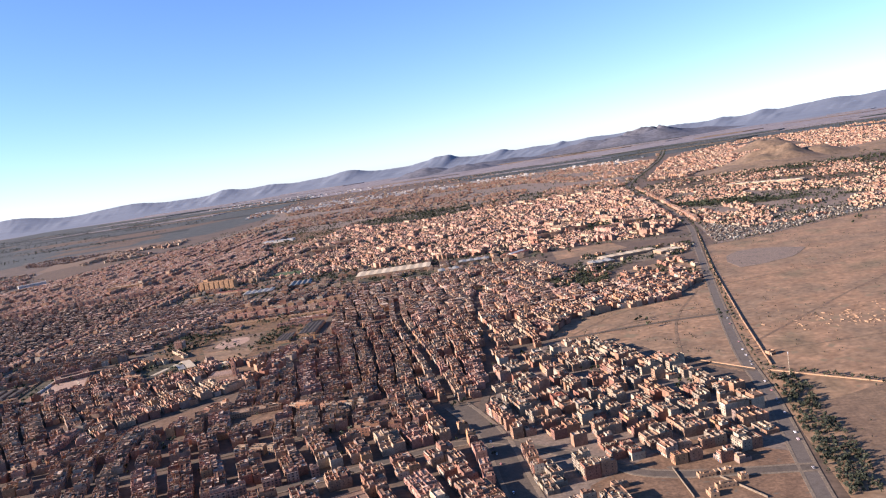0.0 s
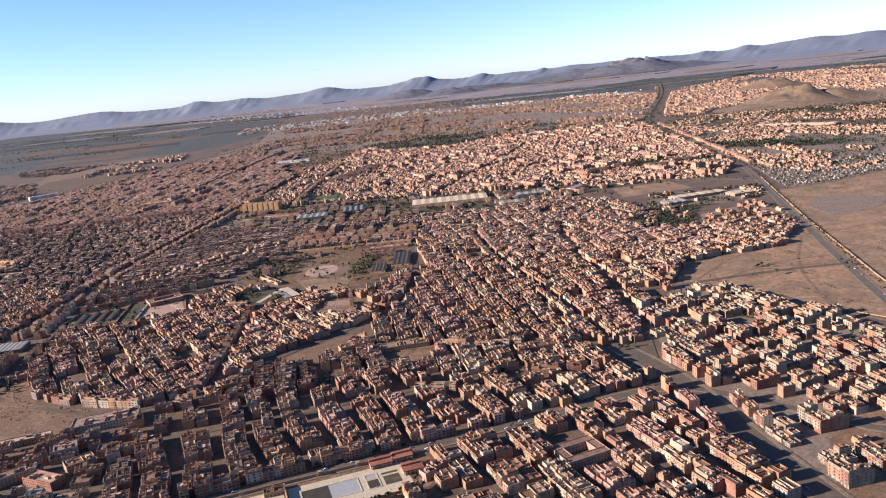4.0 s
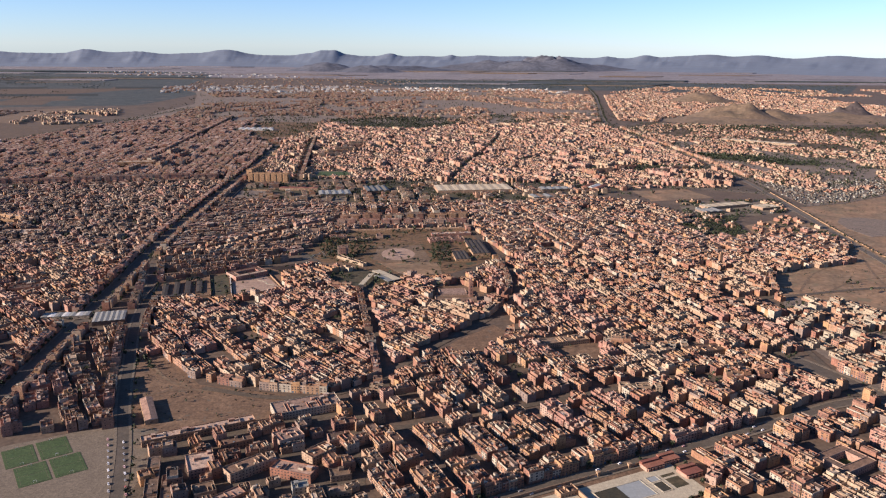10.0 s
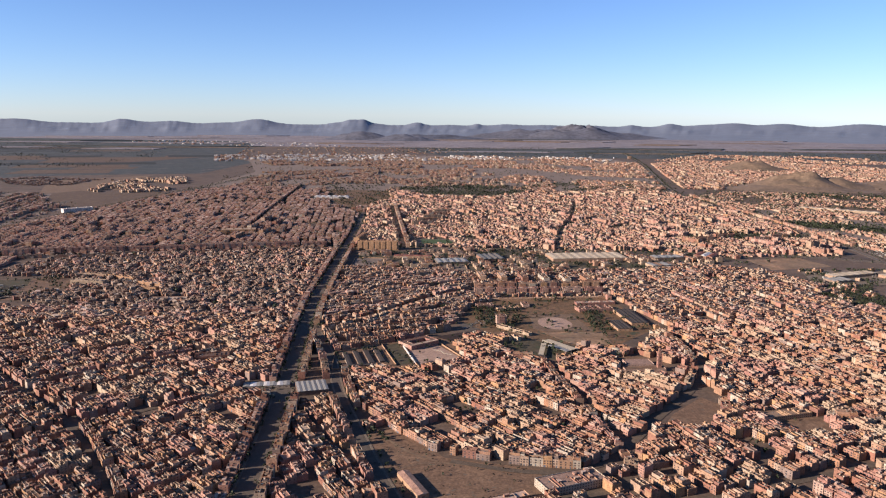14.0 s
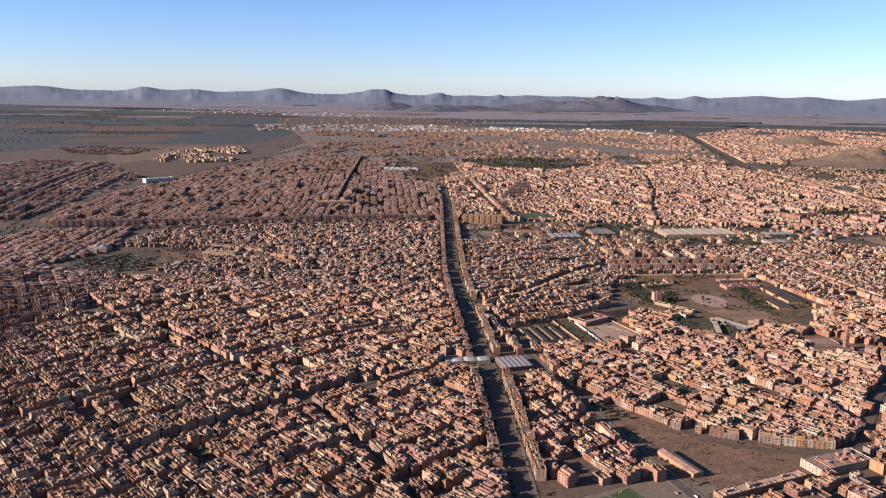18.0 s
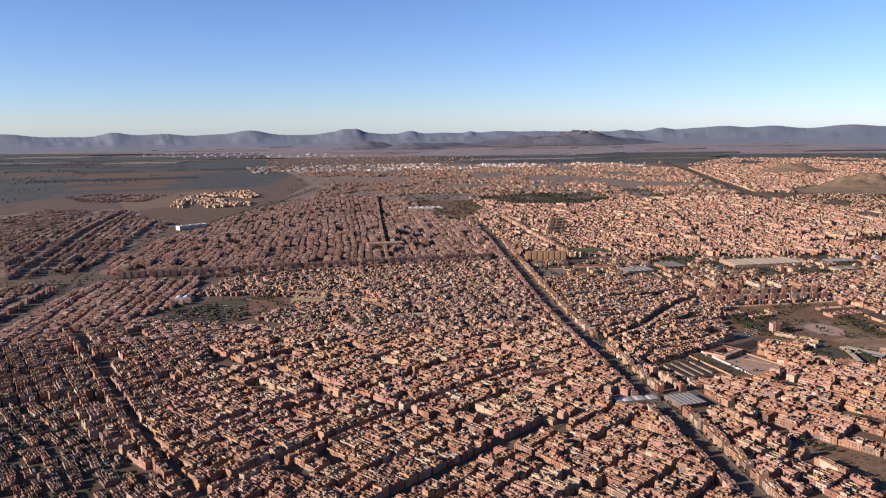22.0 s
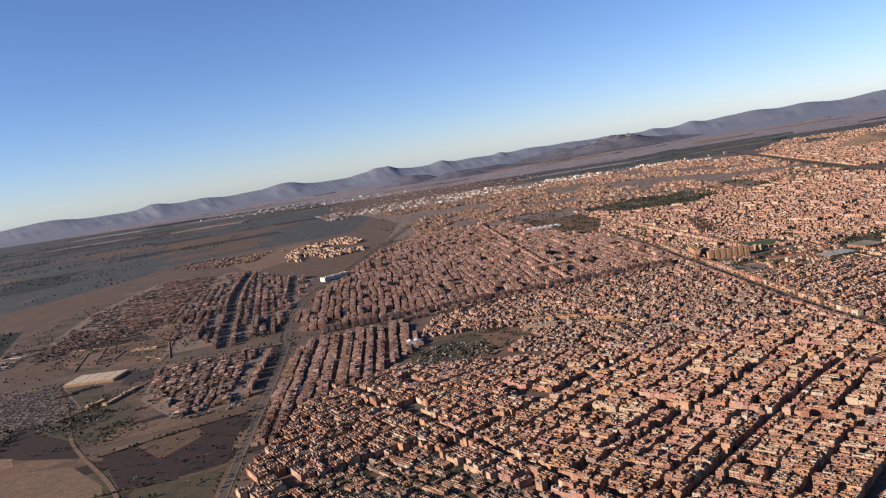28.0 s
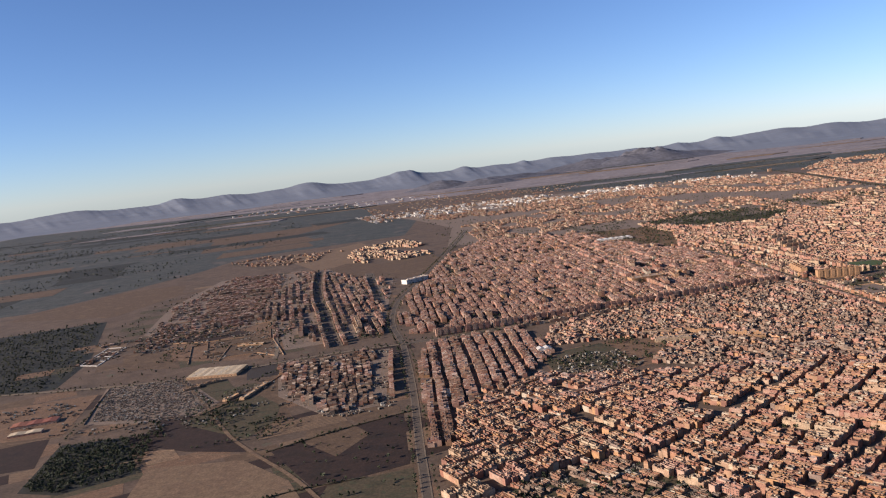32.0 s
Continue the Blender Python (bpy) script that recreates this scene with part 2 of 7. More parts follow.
class Shape:
    """Points, faces and a slot for each face, in true metres."""

    def __init__(self):
        self.v, self.f, self.s = [], [], []

    def face(self, pts, slot=0):
        k = len(self.v)
        self.v += [tuple(p) for p in pts]
        self.f.append(tuple(range(k, k + len(pts))))
        self.s.append(slot)

    def box(self, x0, x1, y0, y1, z0, z1, slot=0, top=None, floor=False):
        k = len(self.v)
        self.v += [(x0, y0, z0), (x1, y0, z0), (x1, y1, z0), (x0, y1, z0), (x0, y0, z1), (x1, y0, z1), (x1, y1, z1), (x0, y1, z1)]
        for q in ((0, 1, 5, 4), (1, 2, 6, 5), (2, 3, 7, 6), (3, 0, 4, 7)):
            self.f.append(tuple(k + i for i in q))
            self.s.append(slot)
        self.f.append((k + 4, k + 5, k + 6, k + 7))
        self.s.append(slot if top is None else top)
        if floor:
            self.f.append((k + 3, k + 2, k + 1, k))
            self.s.append(slot)

    def tray(self, x0, x1, y0, y1, z0, z1, rim, thick, slot=0, top=1):
        """Walls with a parapet of that rim round a sunken terrace."""
        a, b = (x0, x1, y0, y1), (x0 + thick, x1 - thick, y0 + thick, y1 - thick)
        k = len(self.v)
        for (p, q, r, s), z in ((a, z0), (a, z1 + rim), (b, z1 + rim), (b, z1)):
            self.v += [(p, r, z), (q, r, z), (q, s, z), (p, s, z)]
        for lay in (0, 4, 8):
            for i in range(4):
                j = (i + 1) % 4
                self.f.append((k + lay + i, k + lay + j, k + lay + 4 + j, k + lay + 4 + i))
                self.s.append(slot)
        self.f.append((k + 12, k + 13, k + 14, k + 15))
        self.s.append(top)

    def prism(self, pts, z0, z1, slot=0, top=None):
        """An upright prism over a polygon that runs counterclockwise."""
        area = sum(a[0] * b[1] - b[0] * a[1] for a, b in zip(pts, pts[1:] + pts[:1]))
        if area < 0:
            pts = pts[::-1]
        self.face([(x, y, z1) for x, y in pts], slot if top is None else top)
        for a, b in zip(pts, pts[1:] + pts[:1]):
            self.face([(a[0], a[1], z0), (b[0], b[1], z0), (b[0], b[1], z1), (a[0], a[1], z1)], slot)

    def mesh(self, name, mats):
        me = bpy.data.meshes.new(name)
        me.from_pydata([(x * M, y * M, z * M) for x, y, z in self.v], [], self.f)
        me.polygons.foreach_set("material_index", self.s)
        for m in mats:
            me.materials.append(m)
        me.shade_flat()
        return me


def place(x, y, z=0.0, turn=0.0):
    return pose(x * M, y * M, z * M, 0, 0, turn)


def thing(name, shape, mats, x=0, y=0, turn=0, label="", category="", group="", kind="", z=0.0):
    ob = new(name, shape.mesh(name, mats))
    ob.matrix_world = place(x, y, z, turn)
    return tagged(ob, label, category, group, kind)


def base(name, x, y, turn=0, label="", category="", group="", kind="", z=0.0):
    ob = new(name)
    ob.empty_display_size = 0.1
    ob.matrix_world = place(x, y, z, turn)
    return tagged(ob, label, category, group, kind)


def part(name, shape, mats, parent, label="", at=None, kind=""):
    ob = new(name, shape.mesh(name, mats))
    ob.parent = parent
    if at:
        ob.matrix_basis = at
    return tagged(ob, label, kind=kind)


def big_mesh(name, verts, faces, slots, mats):
    """A large joined mesh from arrays (quads)."""
    me = bpy.data.meshes.new(name)
    me.vertices.add(len(verts))
    me.vertices.foreach_set("co", (verts * M).astype(np.float32).ravel())
    me.loops.add(faces.size)
    me.loops.foreach_set("vertex_index", faces.astype(np.int32).ravel())
    me.polygons.add(len(faces))
    me.polygons.foreach_set("loop_start", np.arange(0, faces.size, faces.shape[1], dtype=np.int32))
    me.polygons.foreach_set("material_index", slots.astype(np.int32))
    for m in mats:
        me.materials.append(m)
    me.update(calc_edges=True)
    me.shade_flat()
    return me


def inside(px, py, poly):
    """Which of the points lie in the polygon."""
    hit = np.zeros(len(px), bool)
    for (x0, y0), (x1, y1) in zip(poly, poly[1:] + poly[:1]):
        if y0 == y1:
            continue
        hit ^= ((y0 > py) != (y1 > py)) & (px < (x1 - x0) * (py - y0) / (y1 - y0) + x0)
    return hit


def off_line(px, py, line):
    """The distance of the points from a line of stretches."""
    best = np.full(len(px), 1e9)
    for (x0, y0), (x1, y1) in zip(line, line[1:]):
        dx, dy = x1 - x0, y1 - y0
        k = np.clip(((px - x0) * dx + (py - y0) * dy) / max(1e-6, dx * dx + dy * dy), 0, 1)
        best = np.minimum(best, np.hypot(px - x0 - k * dx, py - y0 - k * dy))
    return best


def smooth_line(line, n=2):
    """The same line with its bends rounded."""
    for _ in range(n):
        out = [line[0]]
        for a, b in zip(line, line[1:]):
            out += [(a[0] * .75 + b[0] * .25, a[1] * .75 + b[1] * .25), (a[0] * .25 + b[0] * .75, a[1] * .25 + b[1] * .75)]
        line = out + [line[-1]]
    return line


def ribbon(shape, line, left, right, z, slot=0, thick=0.0):
    """A strip along a line, from left to right of it."""
    edge = []
    for i, p in enumerate(line):
        a, b = line[max(0, i - 1)], line[min(len(line) - 1, i + 1)]
        dx, dy = b[0] - a[0], b[1] - a[1]
        n = math.hypot(dx, dy)
        edge.append(((p[0] - dy / n * left, p[1] + dx / n * left), (p[0] + dy / n * right, p[1] - dx / n * right)))
    for (l0, r0), (l1, r1) in zip(edge, edge[1:]):
        shape.face([(*r0, z), (*r1, z), (*l1, z), (*l0, z)], slot)
        if thick:
            shape.face([(*l0, z), (*l1, z), (*l1, z - thick), (*l0, z - thick)], slot)
            shape.face([(*r1, z), (*r0, z), (*r0, z - thick), (*r1, z - thick)], slot)

# ---- ground, hills ----
g = Shape()
STEP = 2600
for i in range(-10, 10):
    for j in range(-2, 10):
        x, y = i * STEP, j * STEP
        g.face([(x, y, 0), (x + STEP, y, 0), (x + STEP, y + STEP, 0), (x, y + STEP, 0)])
thing("ground", g, [ground_m], label="dusty brown plain under the whole town", category="ground", kind="structure")


def relief(name, cx, cy, az0, az1, r0, r1, nu, nv, height, mat, label, category="mountain", kind=""):
    """A piece of hilly land on a fan of rays from (cx, cy)."""
    a = np.radians(np.linspace(az0, az1, nu))[:, None]
    r = np.linspace(r0, r1, nv)[None, :]
    x, y = cx + r * np.sin(a), cy + r * np.cos(a)
    z = np.array([[height(math.degrees(a[i, 0]), r[0, j], x[i, j], y[i, j]) for j in range(nv)] for i in range(nu)])
    v = np.stack([x, y, z], -1).reshape(-1, 3)
    k = np.arange(nu * nv).reshape(nu, nv)
    f = np.stack([k[:-1, :-1], k[:-1, 1:], k[1:, 1:], k[1:, :-1]], -1).reshape(-1, 4)[:, ::-1]
    me = big_mesh(name, v, f, np.zeros(len(f)), [mat])
    me.polygons.foreach_set("use_smooth", np.ones(len(f), bool))
    return tagged(new(name, me), label, category, kind=kind)


# Bearing, height and half-width of the far summits, seen from the middle of the flight.
SUMMITS = [(-42, 230, 3), (-35, 210, 2.5), (-29, 80, 1.8), (-27, 100, 1.5), (-24, 30, 1.5), (-21, 95, .9), (-20.0, 55, 1.8), (-17.6, 75, 1.2), (-11.9, 150, 1.4),
           (-14.5, 40, 1.2), (-6.3, 60, .7), (-5.25, 140, .6), (-4.3, 150, .6), (-3.2, 30, .5), (-.4, 85, .6), (2.0, 20, .8), (4.0, 55, .4), (6.2, 50, 1.2), (9, 40, 1.4), (12, 40, 1.2), (15.1, 50, .6),
           (17.7, 90, .7), (20, 60, 1.4), (22, 110, 1.3), (25, 115, 1.6), (29.7, 130, 2.0), (34, 130, 2.0), (40, 170, 3)]


def back_range(az, r, x, y):
    top = 140 + 22 * max(0.0, min(1.0, (az - 12) / 8)) + sum(h * math.exp(-((az - c) / w) ** 2) for c, h, w in SUMMITS)
    spur = noise.fractal(Vector((x / 1300, y / 2600, 3.1)), 0.8, 2.1, 6)
    bulk = min(1.0, max(0.0, (r - 13600) / 10000)) ** 2.2
    front = 34 * math.exp(-((r - 19500) / 1500) ** 2) * max(0.0, 0.4 + noise.noise(Vector((az * 0.45, 5, 2))) + 0.5 * noise.noise(Vector((az * 1.6, 8, 2))))
    crest = 9 * noise.noise(Vector((az * 4.0, 0, 9))) + 7 * noise.noise(Vector((az * 9.0, 2, 1))) + 3 * noise.noise(Vector((az * 21.0, 2, 1)))
    return -6 + bulk * (top + crest) * (1 + 0.04 * spur * (1 - 0.75 * bulk)) + 4 * bulk * (1 - bulk) * spur + front * (1 + 0.2 * spur)


# Their hazy look comes from the painted colour alone.
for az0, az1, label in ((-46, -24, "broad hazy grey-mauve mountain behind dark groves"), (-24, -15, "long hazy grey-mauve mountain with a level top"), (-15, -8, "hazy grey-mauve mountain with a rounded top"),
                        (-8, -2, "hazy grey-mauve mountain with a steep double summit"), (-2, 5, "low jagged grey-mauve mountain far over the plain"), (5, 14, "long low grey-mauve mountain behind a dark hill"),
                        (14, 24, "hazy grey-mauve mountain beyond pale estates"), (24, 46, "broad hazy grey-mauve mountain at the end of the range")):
    relief("mountain", -700, 0, az0, az1, 13500, 23900, int((az1 - az0) * 9) + 1, 60, back_range, hazy_rock_m, label)


def knoll(name, cx, cy, half, high, mat, label, stretch=1.0, lumps=0.35, seed=0.0, category="hill"):
    v, f = [(0, 0, high)], []
    rings, spokes = 12, 36
    for i in range(1, rings + 1):
        for j in range(spokes):
            a = 2 * math.pi * j / spokes
            q = i / rings
            x, y = q * half * math.cos(a) * stretch, q * half * math.sin(a)
            n = noise.fractal(Vector((x / half * 2.2 + seed, y / half * 2.2, seed)), 1.0, 2.0, 4)
            h = high * (math.cos(q * math.pi) * 0.5 + 0.5) ** 0.8 * (1 + lumps * n)
            v.append((x, y, max(-3.0, h) if i < rings else -3.0))
    for j in range(spokes):
        f.append((0, 1 + j, 1 + (j + 1) % spokes))
    for i in range(rings - 1):
        for j in range(spokes):
            p, q = 1 + i * spokes, 1 + (i + 1) * spokes
            f.append((p + j, q + j, q + (j + 1) % spokes, p + (j + 1) % spokes))
    s = Shape()
    s.v, s.f, s.s = v, f, [0] * len(f)
    ob = thing(name, s, [mat], cx, cy, label=label, category=category)
    ob.data.polygons.foreach_set("use_smooth", np.ones(len(f), bool))
    return ob


knoll("hill", -1640, 13750, 640, 135, hazy_hill_m, "low dark rocky hill on the plain", 1.1, .3, 1.0)
knoll("hill", -880, 13250, 520, 92, hazy_hill_m, "low dark hill with a rounded back", 1.3, .35, 2.0)
knoll("hill", -420, 14300, 700, 75, hazy_hill_m, "low dark foothill on the plain", 1.8, .35, 5.5)
knoll("hill", 2450, 15500, 1250, 235, hazy_hill_m, "broad dark rocky hill with a notched top", 1.25, .6, 3.3)
knoll("hill", 2380, 15480, 640, 262, hazy_hill_m, "steep dark summit of a rocky hill", 1.3, .4, 3.9)
knoll("hill", 2800, 15480, 420, 215, hazy_hill_m, "dark second top of a rocky hill", 1.3, .4, 9.9)
knoll("hill", 1500, 15600, 900, 150, hazy_hill_m, "long dark shoulder of a rocky hill", 1.7, .4, 7.2)
knoll("hill", 3300, 15800, 800, 95, hazy_hill_m, "low dark end of a rocky hill", 1.6, .4, 8.2)
knoll("knoll", 1860, 4640, 270, 86, knoll_m, "bare brown knoll between the houses", 1.35, .5, 4.0)
knoll("knoll", 2060, 4680, 230, 58, knoll_m, "long low shoulder of a brown knoll", 1.5, .45, 11.0)
knoll("knoll", 1800, 4540, 300, 30, knoll_m, "low bare apron of a brown knoll", 1.5, .4, 4.8)
knoll("knoll", 2640, 4760, 150, 84, dark_rock_m, "small dark pointed knoll", 1.3, .4, 6.0)
knoll("knoll", 2560, 4720, 330, 36, knoll_m, "low bare brown knoll", 1.5, .4, 6.9)
knoll("knoll", 2240, 6250, 260, 62, knoll_m, "far bare knoll beyond the houses", 1.3, .4, 2.7)

# ---- roads ----
HIGHWAY = [(1900, 9300), (1560, 7100), (1270, 5700), (1000, 4420), (985, 4100), (1000, 3300), (1000, 2480), (943, 2064), (892, 1667), (842, 1272), (819, 1064),
           (815, 976), (812, 890), (800, 775), (790, 680), (783, 600), (770, 400)]
FAR_ROAD = [(990, 4200), (1050, 3990), (1319, 3478), (1608, 3233), (2000, 3000), (2700, 2700)]
AVENUE = [(-550, 560), (-558, 773), (-571, 1045), (-591, 1306), (-617, 1650), (-622, 1846), (-630, 2400), (-634, 2766), (-650, 3300)]
WEST_AVENUE = [(-1765, 850), (-1789, 1164), (-1805, 1383), (-1821, 1659), (-1845, 1952), (-1868, 2180), (-1915, 2420), (-1921, 2825), (-1846, 3232), (-1713, 4087), (-1560, 5300)]
LOT_ROAD = [(-574, 1440), (-524, 1278), (-494, 1112), (-452, 973), (-412, 836), (-371, 729), (-335, 600)]
CURVE = [(-575, 1465), (-500, 1525), (-441, 1600), (-380, 1690), (-293, 1785), (-169, 1860), (-60, 1800), (40, 1770)]
BELT = [(-3300, 2150), (-2731, 2045), (-2449, 2030), (-2244, 2085), (-2090, 2130), (-1863, 2147), (-1542, 2205), (-1112, 2300), (-640, 2392), (-250, 2400), (31, 2362), (377, 2336), (717, 2310), (960, 2190)]
POOL_ST = [(-62, 470), (-58, 560), (-40, 606), (16, 636), (247, 737), (334, 776), (480, 850), (560, 792), (620, 745), (660, 706), (800, 700)]
STREET_A = [(600, 480), (553, 636), (528, 722), (503, 833), (464, 920), (440, 965)]
STREET_C = [(440, 965), (420, 1020), (364, 1205), (258, 1500), (200, 1760)]
STREET_D = [(-190, 740), (-120, 762), (-40, 790), (60, 826), (170, 868), (260, 905)]
STREET_B = [(475, 930), (480, 1041), (454, 1300), (424, 1440), (400, 1700)]
PLAZA_ST = [(-330, 880), (-232, 845), (-150, 862), (-90, 940), (-30, 1030), (50, 1130), (105, 1240), (108, 1380), (97, 1486), (64, 1682), (58, 1765)]
DIRT = [(470, 1215), (562, 1233), (733, 1279), (842, 1290)]
SIDE = [(820, 985), (742, 1072), (690, 1100)]
WEST_PATH = [(-2470, 2060), (-2325, 1806), (-2199, 1540), (-2111, 1409), (-2014, 1280), (-1940, 1150)]
DIAG_1 = [(-1269, 1022), (-1075, 1175), (-890, 1332)]
DIAG_2 = [(-1260, 815), (-1173, 901), (-901, 1177), (-720, 1330)]
DIAG_3 = [(-1000, 820), (-868, 940), (-700, 1090)]
DIAG_4 = [(-1480, 1150), (-1355, 1260), (-1180, 1410), (-1050, 1520)]
CROSS_1 = [(-1123, 1277), (-985, 1129), (-839, 1000), (-685, 768), (-640, 640)]
CROSS_2 = [(-1662, 1630), (-1487, 1340), (-1370, 1130), (-1250, 940), (-1120, 760)]
NORTH_1 = [(-1000, 2330), (-1012, 2533), (-1060, 3300), (-1099, 4090), (-1130, 4600)]
NORTH_2 = [(-445, 2403), (-488, 2893), (-540, 3500)]
NORTH_3 = [(40, 2400), (120, 2800), (228, 3175), (330, 3700)]
MID_NS = [(-105, 860), (-113, 958), (-152, 1211), (-165, 1330)]
STREETS = [STREET_B, STREET_C, STREET_D, PLAZA_ST, DIRT, SIDE, DIAG_1, DIAG_2, DIAG_3, DIAG_4, CROSS_1, CROSS_2, NORTH_1, NORTH_2, NORTH_3, MID_NS]


def road(name, line, half, label, walk_side=3.0, lanes=True, mat=None, level=0.12):
    line, level = smooth_line(line), level + 0.18
    ob = base(name, 0, 0, label=label, category="road", kind="structure")
    s = Shape()
    ribbon(s, line, half, half, level)
    part("carriageway", s, [mat or asphalt_m], ob)
    if walk_side:
        for sign in (1, -1):
            s = Shape()
            ribbon(s, line, half + walk_side if sign > 0 else -half, -half if sign > 0 else half + walk_side, level + 0.16, 0, 0.3)
            part("pavement", s, [pave_m], ob)
    if lanes:
        s = Shape()
        ribbon(s, line, 0.18, 0.18, level + 0.1)
        part("centre_line", s, [lane_paint_m], ob)
    return ob


road("road_highway", HIGHWAY, 6, "long straight grey asphalt highway beside dry fields", 3, False, worn_road_m)
road("road_far", FAR_ROAD, 9, "pale far road curving through the town", 0, False, pave_m)
road("road_avenue", AVENUE, 11, "wide straight grey avenue through the town", 4, False, level=0.14)
road("road_west", WEST_AVENUE, 6, "grey avenue with dusty edges between houses and fields", 2.5, False, level=0.16)
road("road_lot", LOT_ROAD, 6, "grey road past the empty lot and the sports pitches", 3, False, level=0.18)
road("road_curve", CURVE, 9, "curving shaded street between terraces", 3, False, level=0.20)
road("road_belt", BELT[5:], 9, "long straight belt road in front of apartment rows", 4, False, level=0.22)
road("road_belt_west", BELT[:6], 5, "pale dusty road past yards and shacks", 2, False, pave_m, level=0.62)
road("road_pool", POOL_ST, 6, "grey street past the swimming pool wall", 3, False, level=0.24)
road("road_main_street", STREET_A, 12, "wide dusty street between new blocks", 5, False, level=0.26)
road("road_dirt_path", WEST_PATH, 4, "pale dirt track between fields", 0, False, tan_m, 0.62)
for line in ([(600, 1260), (690, 1390), (800, 1445)], [(745, 1080), (765, 1290), (845, 1500)], [(640, 1250), (735, 1330), (838, 1350)], [(850, 1110), (1180, 1480), (1700, 1880)], [(905, 1520), (1300, 1690), (1950, 1750)],
             [(860, 1060), (1080, 1100), (1500, 1000)], [(-430, 800), (-380, 880), (-300, 870)], [(-420, 960), (-380, 900), (-345, 880)], [(-2480, 1420), (-2300, 1460), (-2140, 1420)], [(-2700, 1640), (-2500, 1660), (-2340, 1700)]):
    road("road_track", line, 2.2, "pale trodden track over bare earth", 0, False, tan_m, 0.1)
for i, line in enumerate(STREETS):
    road("road_street", line, 5, "narrow dusty street between houses", 0, False, street_m, 0.305 + 0.012 * i)

# ---- open ground ----
LOT = [(-447, 978), (-402, 977), (-337, 890), (-225, 860), (-215, 800), (-329, 745), (-395, 745)]
PLAZA = [(-42, 985), (-12, 1034), (48, 1098), (66, 1070), (48, 1008), (4, 975)]
MARKET = [(100, 1005), (104, 1036), (182, 1042), (196, 1000), (176, 952), (136, 962)]
SCHOOL = [(-515, 1213), (-523, 1310), (-446, 1362), (-350, 1411), (-284, 1451), (-262, 1411), (-320, 1385), (-297, 1268), (-375, 1222)]
MOSQUE_YARD = [(-50, 1200), (-40, 1300), (48, 1290), (45, 1195)]
TENT_YARD = [(-232, 1372), (-158, 1402), (-95, 1375), (-88, 1300), (-130, 1280), (-175, 1270), (-212, 1284)]
CAR_PARK = [(-305, 1544), (-252, 1580), (-229, 1485), (-292, 1448)]
PARK = [(-300, 1523), (-265, 1650), (-181, 1735), (45, 1735), (95, 1482), (-38, 1335), (-136, 1375), (-250, 1450)]
WORKS = [(-585, 2310), (-252, 2375), (432, 2345), (560, 2250), (400, 2120), (200, 2040), (-256, 2011), (-540, 2083)]
POOL_YARD = [(-80, 535), (-70, 612), (60, 665), (200, 735), (235, 660), (170, 590), (60, 540)]
PITCH_YARD = [(-540, 600), (-500, 740), (-416, 780), (-350, 775), (-318, 600)]
STEPPE = [(975, 1999), (950, 1990), (900, 1667), (850, 1272), (828, 1064), (826, 976), (822, 890), (812, 775), (800, 500), (2600, 500), (2600, 2290), (1700, 2350), (1382, 2218), (1110, 2045)]
LOT_EAST = [(790, 1440), (870, 1590), (900, 1640), (880, 1560), (835, 1272), (812, 1064), (805, 985), (735, 1072), (700, 1150), (560, 1240), (600, 1370)]
GREEN_EAST = [(560, 1640), (570, 1890), (760, 1900), (700, 1790), (690, 1660)]
BROWN_NORTH = [(581, 2072), (570, 2225), (740, 2270), (775, 2128)]
WORKS_EAST = [(610, 1890), (655, 2070), (940, 2090), (925, 1940), (800, 1890)]
BROWN_EAST = [(700, 1650), (715, 1770), (870, 1870), (912, 1697), (880, 1600), (790, 1690)]
WASTE = [(-1520, 1810), (-1454, 1890), (-1304, 1935), (-1200, 1860), (-1290, 1690), (-1395, 1650), (-1510, 1690)]
SOUTH_EAST = [(560, 560), (600, 700), (700, 790), (795, 735), (790, 480), (620, 420)]
MARKET_HALLS = [(-648, 1108), (-648, 1165), (-505, 1165), (-500, 1090), (-575, 1090)]
DARK_PARK = [(-560, 4433), (-89, 4664), (206, 4235), (-62, 3950), (-411, 4058)]
LONG_GARDEN = [(-1000, 4700), (-660, 4740), (-560, 3900), (-690, 3400), (-830, 3560)]
EAST_GARDEN = [(1030, 3080), (1250, 3004), (1488, 2787), (1300, 2760), (1030, 2960)]
STRIP_GARDEN = [(640, 2690), (745, 2760), (960, 2700), (960, 2620), (660, 2600)]
BARE_STRIP = [(-150, 6300), (30, 5850), (560, 5120), (1150, 4850), (1200, 5250), (720, 5450), (380, 6150)]
STADIUM = [(-408, 2455), (-400, 2590), (-292, 2582), (-255, 2450)]
VILLAGE_LAND = [(-2330, 4010), (-2161, 3588), (-1985, 3440), (-1797, 3406), (-1720, 3900), (-1790, 4150), (-2050, 3990), (-2258, 4180)]
CANAL = [(-2060, 2210), (-2120, 2480), (-2170, 2760), (-2229, 3004), (-2300, 3420), (-2365, 3936)]
CANAL_EAST = [(-1985, 2900), (-2001, 3041), (-2050, 3370), (-2092, 3685)]
KNOLL_LAND = [(1470, 4500), (1560, 4860), (2000, 5020), (2650, 5050), (3050, 4900), (3000, 4480), (2300, 4330), (1560, 4300)]
YARDS = [(-2660, 2545), (-2440, 2640), (-2370, 2740), (-2235, 2235), (-2440, 2225), (-2560, 2270)]
YARD_ROAD = [(-2228, 2150), (-2240, 2260), (-2300, 2500), (-2363, 2747)]
